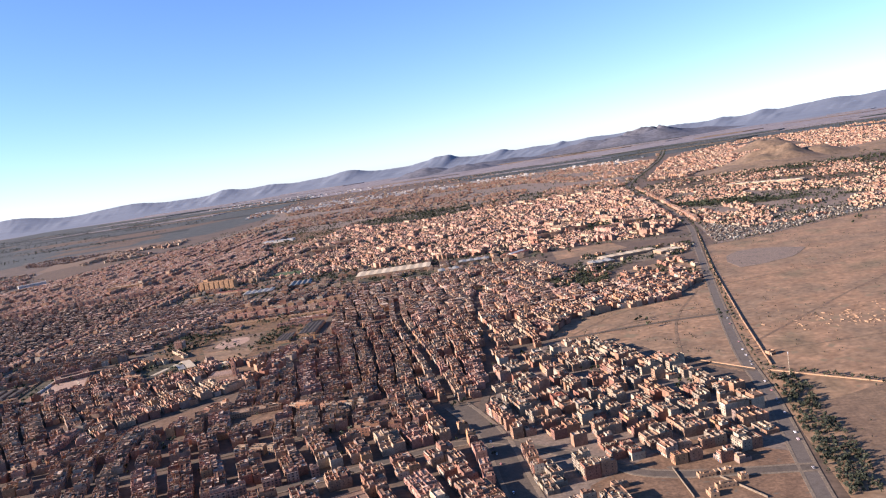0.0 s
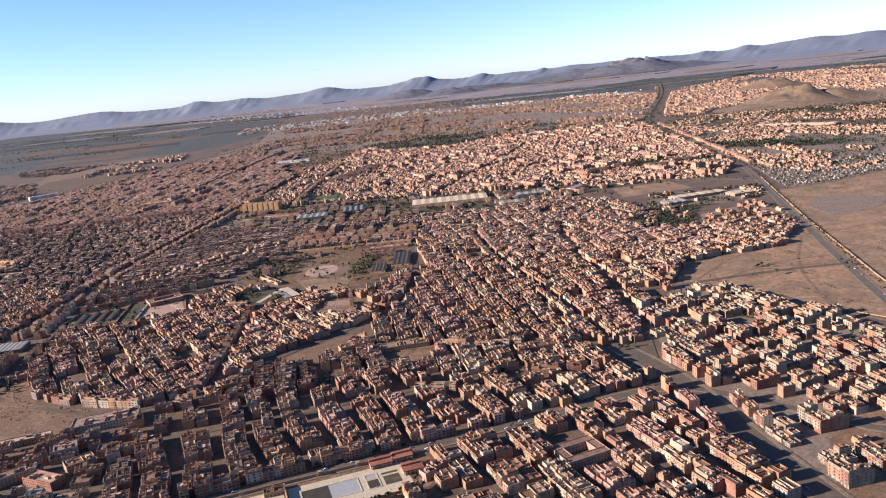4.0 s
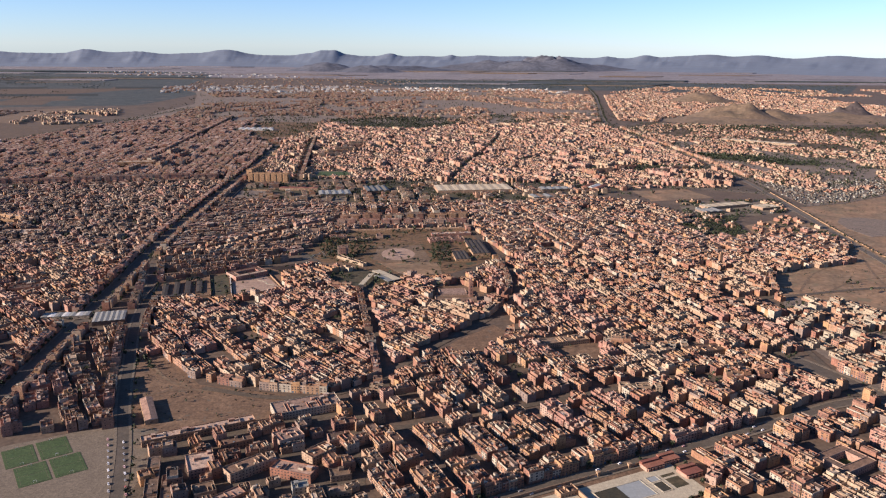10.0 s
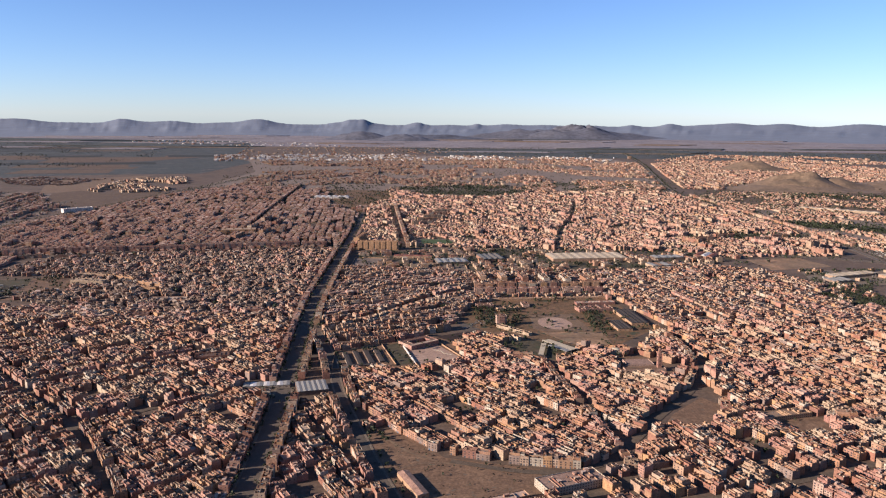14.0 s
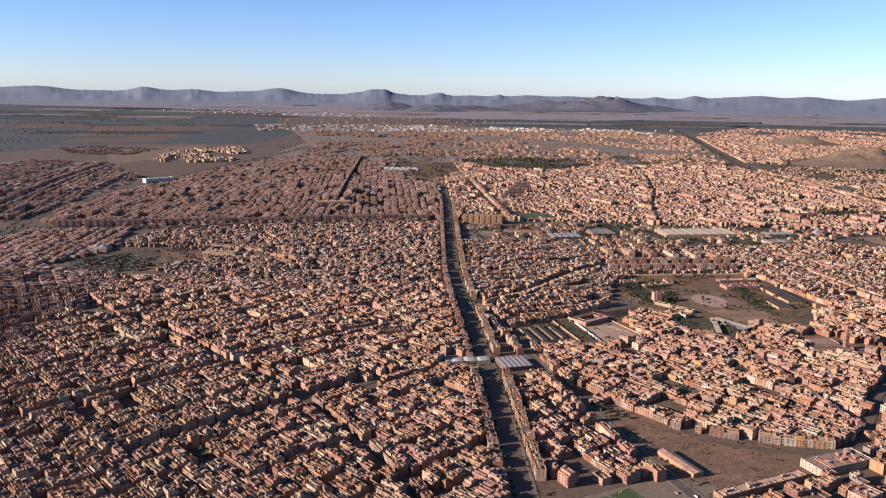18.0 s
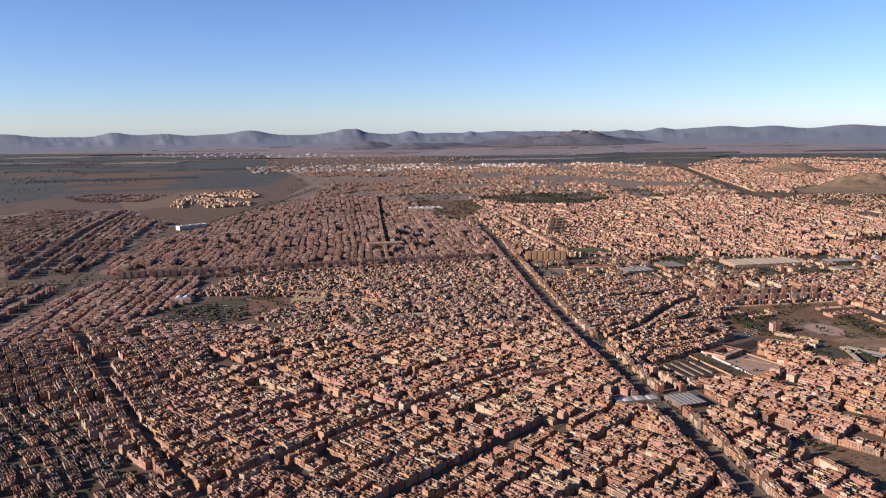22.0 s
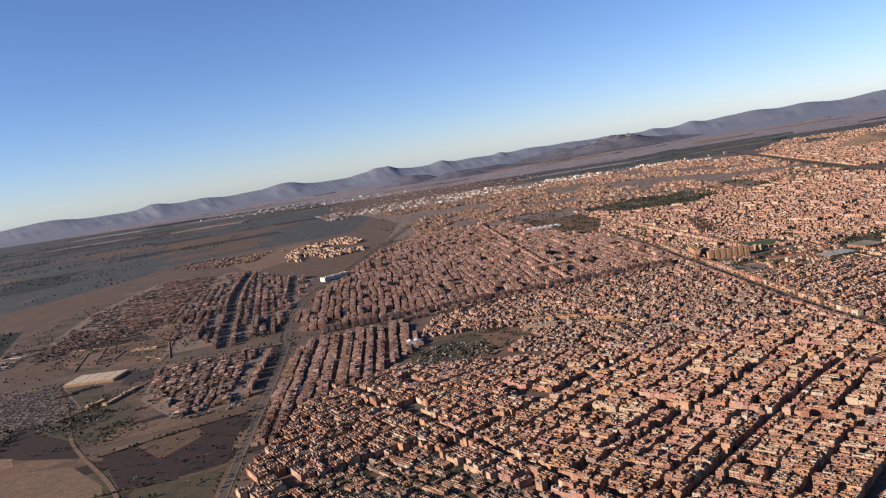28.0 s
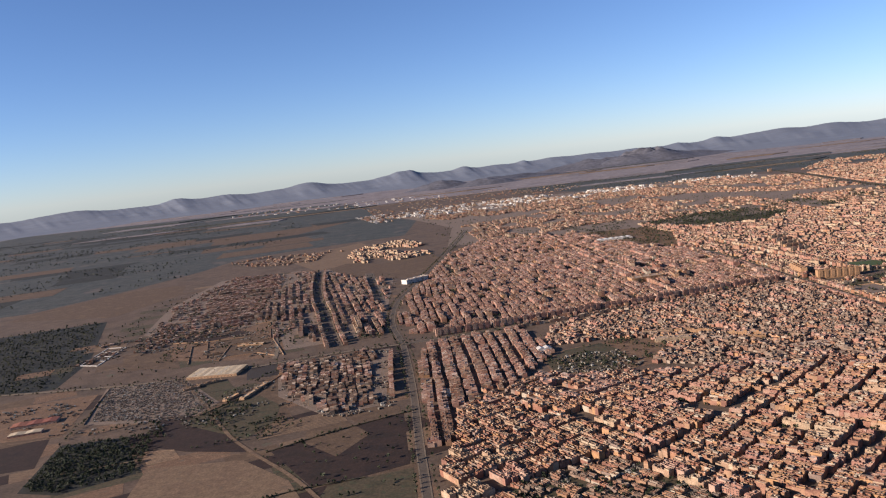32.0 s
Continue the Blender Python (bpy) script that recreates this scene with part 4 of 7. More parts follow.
# name, outline, turn of the grid, block length and depth, lane, cross street, floors, palette, gaps, jitter
DISTRICTS = [
    ("shanty quarter", [(-1720, 1060), (-1660, 1150), (-1490, 1212), (-1390, 1050), (-1240, 900), (-1330, 760), (-1720, 760)], 38, 30, 14, 6, 8, (1, 1), "shanty", .3, 6),
    ("wedge quarter", [(-540, 765), (-550, 900), (-556, 1045), (-566, 1090), (-500, 1085), (-478, 1050), (-440, 930), (-412, 815), (-405, 775)], 30, 40, 22, 7, 9, (1, 2, 2, 3), "ochre", .1, 3.5),
    ("slab terraces", [(-1790, 1340), (-1800, 1560), (-1815, 1883), (-1800, 2110), (-1542, 2190), (-1480, 1891), (-1556, 1728), (-1677, 1560), (-1735, 1540), (-1745, 1340)], 3, 70, 20, 10, 7, (2, 2, 3), "red", .05, 2),
    ("western terraces", [(-1785, 1150), (-1740, 1320), (-1725, 1530), (-1670, 1560), (-1540, 1700), (-1400, 1640), (-1330, 1610), (-1330, 760), (-1400, 800)], 31, 44, 22, 2.8, 10.5, (2, 3, 3, 3), "ochre", .02, .7),
    ("west quarter", [(-1785, 1150), (-1740, 1320), (-1725, 1530), (-1670, 1560), (-1540, 1700), (-1400, 1640), (-1100, 1600), (-800, 1560), (-610, 1460), (-585, 1150), (-572, 760), (-560, 560), (-1100, 600), (-1400, 800)],
     45, 43, 22, 2.6, 11, (2, 2, 3, 3, 3), "ochre", .03, 1.2),
    ("old quarter", [(-1500, 1940), (-1440, 2160), (-1100, 2285), (-645, 2375), (-632, 1900), (-605, 1470), (-800, 1560), (-1100, 1600), (-1290, 1690), (-1200, 1860), (-1300, 1940)], 34, 36, 17, 2.2, 3.5, (1, 1, 2, 2, 3), "grey", .07, 5),
    ("bend quarter", [(-600, 1470), (-560, 1330), (-520, 1300), (-446, 1355), (-330, 1445), (-305, 1523), (-265, 1655), (-180, 1740), (60, 1740), (70, 2030), (-256, 2008), (-540, 2080), (-615, 2080)], 110, 50, 21, 4.5, 6, (2, 2, 2, 3), "ochre", .04, 3),
    ("mosque quarter", [(-500, 1215), (-450, 985), (-335, 897), (-225, 865), (-100, 850), (-50, 990), (60, 1145), (70, 1230), (20, 1330), (-40, 1330), (-130, 1375), (-277, 1429), (-360, 1248), (-375, 1212)], 40, 42, 25, 5, 7, (2, 2, 2, 3), "ochre", .03, 2.5),
    ("yard quarter", YARD_QUARTER, 24, 30, 24, 8, 9, (2, 2, 3, 3), "pale", .3, 9),
    ("court quarter", [(236, 664), (252, 745), (334, 785), (478, 860), (530, 720), (570, 560), (600, 420), (200, 420), (175, 590)], 28, 48, 30, 12, 13, (2, 3, 3, 3), "ochre", .08, 2.5),
    ("pool quarter", [(-545, 480), (-500, 745), (-395, 745), (-215, 800), (-225, 860), (-100, 850), (44, 885), (139, 931), (304, 894), (437, 951), (478, 860), (334, 785), (252, 745), (236, 664), (175, 590), (200, 420), (-560, 420)], 26, 62, 26, 12, 12, (2, 3, 3, 3), "ochre", .05, 1.5),
    ("new quarter", [(485, 1050), (555, 1232), (620, 1215), (735, 1068), (745, 980), (803, 900), (802, 800), (785, 722), (665, 722), (640, 690), (620, 620), (560, 600), (500, 880)], 20, 34, 25, 11, 12, (1, 2, 3, 3, 3, 4), "new", .2, 4),
    ("east quarter", [(-95, 855), (-50, 990), (20, 1010), (90, 1060), (70, 1150), (20, 1330), (95, 1482), (50, 1740), (70, 2030), (200, 2040), (400, 2115), (545, 2050), (610, 1890), (565, 1640), (690, 1655), (790, 1680), (880, 1595), (790, 1440), (600, 1370), (558, 1238), (482, 1050), (465, 940), (437, 951), (304, 894), (139, 931), (44, 885)],
     18, 52, 25, 5, 7, (2, 2, 3, 3), "ochre", .03, 2.5),
    ("north rows", [(-1850, 2260), (-1900, 2500), (-1890, 2900), (-1820, 3250), (-1700, 4050), (-1500, 4500), (-1050, 4300), (-660, 4300), (-640, 2410), (-1112, 2315), (-1542, 2225)], 5, 60, 19, 5, 9, (2, 2, 3, 3), "red", .05, 2.6),
    ("north quarter", [(-630, 2420), (-640, 3300), (-650, 4250), (100, 4250), (960, 4250), (985, 3300), (985, 2500), (900, 2300), (545, 2270), (430, 2355), (31, 2380)], 32, 54, 19, 5, 8, (1, 1, 2, 2, 3), "north", .12, 2.6),
    ("villa quarter", [(1015, 2500), (1010, 3300), (1010, 4050), (1300, 3480), (2000, 3000), (2700, 2700), (2700, 2300), (1488, 2310), (1293, 2260), (1124, 2200)], 20, 36, 17, 7, 9, (1, 1, 2, 2), "rose", .32, 5),
    ("hill foot quarter", [(1040, 4050), (1330, 3500), (2000, 3020), (2900, 2700), (3300, 4000), (2600, 4150), (2000, 4150), (1350, 4380)], 15, 40, 18, 9, 12, (1, 1, 2), "rose", .35, 6),
    ("pink estates", [(1120, 4520), (1340, 4470), (1450, 4750), (2000, 4800), (3000, 4650), (3600, 5200), (3300, 7000), (2100, 7400), (1620, 7000), (1330, 5600)], 12, 60, 22, 9, 14, (2, 2, 3), "rose", .14, 5),
    ("far estates", [(-700, 4900), (1050, 4750), (1300, 5900), (1500, 7000), (900, 7600), (-900, 7100), (-1900, 6900), (-1700, 6400), (-800, 6200)], 4, 60, 24, 12, 18, (1, 2, 3), "rose", .22, 9),
    ("garden quarter", [(-1500, 4500), (-1050, 4320), (-650, 4270), (980, 4270), (1280, 5700), (-700, 6150), (-1600, 5600)], 6, 60, 24, 9, 12, (1, 2, 2, 3), "rose", .22, 7),
    ("gold village", [(-2258, 4200), (-2280, 4560), (-2274, 4781), (-1986, 5121), (-1750, 4408), (-1777, 4184), (-2046, 4017)], 35, 50, 24, 12, 16, (2, 3, 4), "gold", .22, 8),
    ("far villages", [(-3065, 4849), (-2897, 5061), (-2486, 4886), (-2379, 5095), (-2345, 4708), (-2485, 4347), (-2837, 4531)], 20, 40, 22, 12, 16, (1, 2, 2), "pale", .28, 8),
    ("west estates", [(-2430, 2800), (-2480, 3500), (-2390, 4000), (-2000, 3400), (-1960, 2900), (-1930, 2310), (-2134, 2300), (-2259, 2600)], 11, 80, 16, 12, 18, (2, 2, 2, 3), "estate", .22, 2.5),
    ("red estates", [(-2560, 2730), (-2760, 3300), (-2800, 4100), (-2560, 3900), (-2500, 3450), (-2430, 2700)], 104, 80, 16, 12, 16, (2, 2, 3), "estate", .18, 2.5),
    ("junction quarter", [(-2200, 2060), (-1935, 2115), (-1925, 1760), (-1900, 1640), (-1990, 1590), (-2120, 1770)], 8, 44, 17, 4.5, 7, (1, 1, 2, 2, 3), "grey", .16, 4),
    ("farm houses", [(-2900, 2330), (-2920, 2620), (-2700, 2720), (-2440, 2640), (-2330, 2540), (-2600, 2430)], 20, 30, 16, 10, 12, (1, 2), "ochre", .5, 7),
    ("works yards", WORKS_EAST, 22, 50, 26, 12, 14, (1, 1, 2), "pale", .3, 4),
    ("garden plots", GREEN_EAST + [], 14, 34, 18, 9, 12, (1, 2), "ochre", .45, 6),
    ("field edge", BROWN_EAST + [], 24, 40, 18, 10, 14, (1, 2), "ochre", .6, 6),
    ("works quarter", WORKS, 10, 56, 26, 10, 12, (1, 1, 2, 3), "pale", .3, 4),
    ("west suburb", [(-2800, 2740), (-2900, 3300), (-2850, 4100), (-2300, 4000), (-1960, 3400), (-1950, 2320), (-2250, 2240), (-2700, 2600)], 16, 40, 18, 12, 14, (1, 1, 2), "estate", .5, 7),
    ("north plain", [(-2300, 6900), (-2600, 8000), (-800, 8300), (1500, 7900), (1300, 7300), (-900, 7150)], 8, 60, 26, 18, 24, (1, 2, 2, 3), "white", .25, 12),
    ("east plain", [(1650, 7300), (2100, 7500), (3300, 7100), (5200, 7200), (5600, 8300), (2600, 8600)], 8, 70, 26, 26, 34, (1, 2, 3), "rose", .35, 14),
    ("horizon town", [(-4900, 11300), (-4600, 12600), (-2300, 11500), (-1500, 10600), (-2600, 10100)], 8, 70, 30, 90, 110, (2, 3), "white", .6, 30),
    ("plain villages", [(-2400, 7600), (-2700, 9800), (-900, 10800), (300, 9600), (-300, 8600)], 10, 50, 26, 60, 90, (1, 2), "pale", .72, 25),
]


OPEN_LOTS = []
# Middles and reaches of the large halls and flats that stand among the houses.
HALL_SPOTS = [(-282, 692, 17), (-246, 676, 15), (-228, 692, 15), (-268, 650, 12), (-244, 630, 17), (-204, 742, 15), (-190, 592, 13), (-246, 596, 18), (-278, 590, 20), (-258, 738, 18), (-1220, 1865, 22), (-1195, 1862, 22), (-1168, 1858, 22), (-1020, 1790, 20), (-1195, 1748, 20), (-1170, 1715, 20), (-1148, 1685, 20), (-950, 1541, 20), (-970, 1690, 24), (-920, 1690, 24), (-745, 1260, 20), (-712, 1268, 20), (-732, 1591, 18), (-165, 715, 24), (-180, 680, 26), (-178, 650, 14), (-128, 606, 22), (-335, 751, 20), (-303, 764, 20), (-270, 776, 20), (-233, 672, 24), (-303, 625, 14), (-311, 655, 14), (-319, 685, 14), (-277, 625, 14), (-284, 655, 14), (-291, 685, 14), (330, 985, 30), (365, 688, 33), (-196, 818, 34), (-225, 806, 24), (-165, 832, 24), (40, 1520, 20), (700, 1985, 55), (760, 2000, 55), (820, 2020, 55), (860, 1980, 40), (690, 1930, 40), (60, 2238, 62), (130, 2245, 62), (0, 2230, 62), (190, 2250, 50), (465, 2270, 52), (-185, 2210, 60), (-300, 2160, 60), (-445, 2225, 45), (-390, 2235, 45), (290, 2120, 52), (340, 2240, 56),
              (-865, 3880, 70), (-800, 3885, 60), (-930, 3875, 60), (-1860, 3262, 75), (-2190, 2480, 30), (-2128, 2480, 30), (-2066, 2480, 30), (-2004, 2480, 30), (-590, 2490, 24), (-530, 2395, 30)]


# Rows that line streets and squares: line, offset of the row to its left, floors, palette.
EDGE_ROWS = [([(-462, 1040), (-446, 985), (-400, 945), (-335, 903), (-240, 872), (-110, 857)], 0, (2, 3, 3), "ochre"), ([(196, 1016), (296, 994), (330, 1000)], 0, (3, 3), "ochre"), ([(292, 890), (350, 893), (416, 898)], 0, (3, 3), "ochre"), ([(160, 864), (252, 858)], 0, (3, 3), "ochre"), (CURVE, 17, (2, 3, 3), "ochre"), (CURVE, -17, (2, 3, 3), "ochre"),
             (AVENUE[1:8], -22, (3, 3, 4), "ochre"), (AVENUE[1:8], 22, (2, 3, 3), "red"), (STREET_A[2:5], 25, (3, 3, 4), "ochre"), (STREET_A[2:5], -25, (3, 3, 4), "ochre"), (STREET_C, 12, (3, 3), "ochre"), (STREET_C, -12, (3, 3), "ochre"),              ([(-375, 1206), (-298, 1250), (-262, 1280), (-215, 1276), (-130, 1270)], 0, (2, 3), "ochre"), ([(-18, 1048), (44, 1112), (60, 1130)], 0, (2, 3, 3), "ochre"), ([(72, 1075), (56, 1003)], 0, (2, 3), "ochre"),
             (POOL_ST[1:6], 16, (3, 3, 4), "ochre"), ([(558, 1248), (606, 1378), (790, 1448), (878, 1600), (788, 1686)], 7, (2, 3, 3), "ochre"), (DIAG_2, 12, (3, 3, 4), "ochre"), (DIAG_2, -12, (3, 3), "ochre"),
             (CROSS_1, 12, (3, 3), "ochre"), (CROSS_2, -12, (3, 3, 4), "ochre"), (MID_NS, 9.5, (2, 3), "ochre"), (PLAZA_ST[5:], 12, (3, 3), "ochre"), (LOT_ROAD[:4], 16, (2, 3), "ochre"), (LOT_ROAD[:6], -15, (3, 3, 4), "ochre"),
             (BELT[6:9], -20, (2, 3), "grey"), ([(-1893, 2060), (-1884, 1860), (-1868, 1660)], 0, (3, 3, 4), "red"), (CANAL, 27, (3, 4), "estate"), (CANAL, -27, (3, 3, 4), "estate"), (CANAL_EAST, 27, (3, 4), "red"), (NORTH_1, 14, (4, 4, 5), "red"), (NORTH_2, -14, (4, 5), "ochre"), (AVENUE[8:], -28, (4, 4, 5), "ochre"), (AVENUE[8:], 28, (4, 5), "red"), (HIGHWAY[4:7], 26, (3, 4), "rose")]


def edge_rows(lines):
    """The houses of those rows, with their offset lines."""
    out, spines = [], []
    for k, (line, off, floors, palette) in enumerate(EDGE_ROWS):
        r = random.Random(500 + k)
        line = smooth_line(line)
        spine = []
        for i, p in enumerate(line):
            a, b = line[max(0, i - 1)], line[min(len(line) - 1, i + 1)]
            n = max(0.1, math.hypot(b[0] - a[0], b[1] - a[1]))
            spine.append((p[0] - (b[1] - a[1]) / n * off, p[1] + (b[0] - a[0]) / n * off))
        spines.append(spine)
        lead, block, left = 0.0, 0, r.randrange(4, 9)
        for (x0, y0), (x1, y1) in zip(spine, spine[1:]):
            n = math.hypot(x1 - x0, y1 - y0)
            if n < 0.5:
                continue
            dx, dy = (x1 - x0) / n, (y1 - y0) / n
            side = 1 if off >= 0 else -1
            turn = math.degrees(math.atan2(dy * side, dx * side))
            while lead < n:
                w = r.choice(HOUSE_W)
                if lead + w / 2 < n:
                    out.append((1000 + k, (1000 + k, block), x0 + dx * (lead + w / 2), y0 + dy * (lead + w / 2), turn, w, r.choice((10.0, 11.0, 12.0)), r.choice(floors), r.randrange(6)))
                lead += w
                left -= 1
                if left == 0:
                    lead, block, left = lead + 6, block + 1, r.randrange(4, 9)
            lead -= n
    px, py = np.array([h[2] for h in out]), np.array([h[3] for h in out])
    ok = np.ones(len(out), bool)
    for hole in VOIDS:
        ok &= ~inside(px, py, hole)
    for line, gap in lines:
        ok &= off_line(px, py, line) > gap - 3
    for k, spine in enumerate(spines):
        ok &= (np.array([h[0] - 1000 <= k for h in out])) | (off_line(px, py, spine) > 11)
    return [h for h, q in zip(out, ok) if q], spines


def lay_houses():
    """Every house: district, block, middle, turn, width, depth, floors, style."""
    out = []
    lines = [(CANAL, 20), (CANAL_EAST, 20), (HIGHWAY, 16), (FAR_ROAD, 14), (AVENUE, 19), (WEST_AVENUE, 19), (LOT_ROAD, 13), (CURVE, 14), (BELT, 18), (POOL_ST, 14), (STREET_A, 20)] + [(l, 10) for l in STREETS]
    rows, spines = edge_rows(lines)
    out += rows
    for di, (name, poly, turn, blen, bdep, lane, cross, floors, palette, gaps, jit) in enumerate(DISTRICTS):
        r = random.Random(100 + di)
        a = radians(turn)
        ca, sa = math.cos(a), math.sin(a)
        far = min(p[1] for p in poly) > 2200
        clump = {"villa quarter": 130, "hill foot quarter": 150, "far estates": 240, "garden quarter": 200, "far villages": 160, "gold village": 170, "horizon town": 420, "plain villages": 400, "works yards": 50, "garden plots": 50, "west suburb": 110, "north plain": 260, "east plain": 300, "works quarter": 90, "farm houses": 60}.get(name)
        bend = {"west quarter": 5, "western terraces": 2, "slab terraces": 3, "west estates": 4, "red estates": 6, "north rows": 11, "north quarter": 14}.get(name, 34 if far else 5 if jit <= 1 else 16)
        us = [x * ca + y * sa for x, y in poly]
        vs = [-x * sa + y * ca for x, y in poly]
        cand, row, u = [], 0, min(us)
        straight = "west" in name and not far          # cross streets run straight through the quarter
        cuts = [blen * r.uniform(.75, 1.3) for _ in range(60)]
        while u < max(us):
            dep = bdep * (r.uniform(.9, 1.1) if jit < 2 else r.uniform(.78, 1.28))
            v, cut = min(vs) - (0 if straight else r.uniform(0, blen)), 0
            while v < max(vs):
                length = blen * (r.uniform(.8, 1.25) if jit < 2 else r.uniform(.55, 1.5))
                if straight:
                    length, cut = cuts[cut], cut + 1
                open_lot, tall_block = r.random() < (.1 if far else .04), far and max(floors) > 2 and r.random() < .09
                block = (di, row)
                row += 1
                drift = r.uniform(-jit, jit)
                common = r.choice(floors)
                if open_lot and (far or r.random() < .5):
                    uc, vc = u + dep / 2, v + length / 2
                    OPEN_LOTS.append((uc * ca - vc * sa, uc * sa + vc * ca, dep, length))
                for side in (0, 1):
                    q = v
                    while q < v + length - 5:
                        w = r.choice((13.0, 17.0, 24.0) if far and min(p[1] for p in poly) > 4000 else HOUSE_W[1:4] if far else HOUSE_W[:4] if name == "old quarter" else HOUSE_W)
                        if jit >= 2 and q > v and q + w > v + length - 5 and r.random() < .4:
                            w = 17.0
                        d = dep / 2 * (1 if jit < 4 else r.uniform(.8, 1.05))
                        fl = max(1, common if r.random() < .5 else r.choice(floors))
                        low = name in ("shanty quarter", "junction quarter", "farm houses") and r.random() < .7
                        if tall_block:
                            fl = 5
                        elif r.random() < .06 and not far and not low:
                            fl = min(5, fl + 1)
                        uc = u + drift + (dep * .25 if side == 0 else dep * .75)
                        vc = q + w / 2
                        uc, vc = (uc + bend * noise.noise(Vector((uc / 260, vc / 260, di))) + bend * (.25 if far else .5) * noise.noise(Vector((uc / 90, vc / 90, di + 7))),
                                  vc + bend * noise.noise(Vector((uc / 260, vc / 260, di + 3.5))))
                        if r.random() > gaps and not open_lot:
                            cand.append((block, uc * ca - vc * sa, uc * sa + vc * ca, turn + (-90 if side == 0 else 90) + r.uniform(-jit, jit) * .8, w, dep / 2, fl, 3 if low else r.randrange(6)))
                        q += w
                v += length + cross * (1 if straight else r.uniform(.7, 1.3))
            u += dep + lane * r.uniform(.7, 1.3)
        px, py = np.array([c[1] for c in cand]), np.array([c[2] for c in cand])
        ok = inside(px, py, poly)
        if clump:
            ok &= np.array([noise.noise(Vector((x / clump, y / clump * .6, 4.4))) > -.17 for x, y in zip(px, py)])
        for other in DISTRICTS[:di]:
            ok &= ~inside(px, py, other[1])
        for hole in VOIDS:
            ok &= ~inside(px, py, hole)
        for hx, hy, hr in HALL_SPOTS + [(2640, 4760, 150), (2240, 6250, 220)]:
            ok &= np.hypot(px - hx, py - hy) > hr
        for line, gap in lines:
            ok &= off_line(px, py, line) > gap
        for spine in spines:
            ok &= off_line(px, py, spine) > 8.8
        out += [(di, *c) for c, k in zip(cand, ok) if k]
    return out


HOUSES = lay_houses()


def is_near(x, y):
    return y < np.interp(x, [-1800, -1300, -900, -400, 800], [1115, 1040, 935, 800, 790]) and x > -1790


depth_step = lambda d: max(6.0, round(d * 2) / 2)
near_blocks, far_sets, tones = {}, {}, {}


def tone_of(di, block):
    """One palette for a whole block, out of the mix of its quarter."""
    if block not in tones:
        mix = MIX[DISTRICTS[di][8] if di < 1000 else EDGE_ROWS[di - 1000][3]]
        tones[block] = mix[random.Random(block[0] * 7919 + block[1]).randrange(len(mix))]
    return tones[block]


for di, block, x, y, turn, w, d, fl, style in HOUSES:
    key = (w, depth_step(d), fl, style)
    if is_near(x, y):
        near_blocks.setdefault(block, []).append((x, y, turn, key))
    else:
        far_sets.setdefault((min(di, 1000), tone_of(di, block)), {}).setdefault((key, 1 if y < 1060 else 1.5 if y < 1500 else 2 if y < 2900 else 3), []).append((x, y, radians(turn)))

# Blocks of one to three houses belong to the block beside them.
middles = {b: (sum(p[0] for p in q) / len(q), sum(p[1] for p in q) / len(q)) for b, q in near_blocks.items()}
for b in [b for b, q in near_blocks.items() if len(q) < 4]:
    others = [o for o in near_blocks if o != b and o[0] == b[0]]
    if others:
        o = min(others, key=lambda k: (middles[k][0] - middles[b][0]) ** 2 + (middles[k][1] - middles[b][1]) ** 2)
        near_blocks[o] += near_blocks.pop(b)

# Houses too far off to pick apart, joined quarter by quarter.
for (di, palette), sets in far_sets.items():
    vv, ff, ss, count = [], [], [], 0
    for (key, level), rows in sets.items():
        v, f, s = house_arrays(key, level)
        p = np.array(rows)
        c, n = np.cos(p[:, 2])[:, None], np.sin(p[:, 2])[:, None]
        vx = p[:, :1] + v[:, 0] * c - v[:, 1] * n
        vy = p[:, 1:2] + v[:, 0] * n + v[:, 1] * c
        vz = np.broadcast_to(v[:, 2], vx.shape)
        vv.append(np.stack([vx, vy, vz], -1).reshape(-1, 3))
        ff.append((f[None] + (count + np.arange(len(p)) * len(v))[:, None, None]).reshape(-1, 4))
        ss.append(np.tile(s, len(p)))
        count += len(p) * len(v)
    me = big_mesh("far_houses", np.concatenate(vv), np.concatenate(ff), np.concatenate(ss), PALETTES[palette])
    tone = {"ochre": "ochre and salmon", "grey": "grey and tan", "pale": "pale pink and cream", "red": "brick-red and salmon", "new": "grey and cream", "rose": "dusty rose and cream", "white": "white and cream", "gold": "golden ochre"}[palette]
    tagged(new("far_houses", me), tone + " flat-roofed houses of a dense town quarter", "houses", kind="stuff")

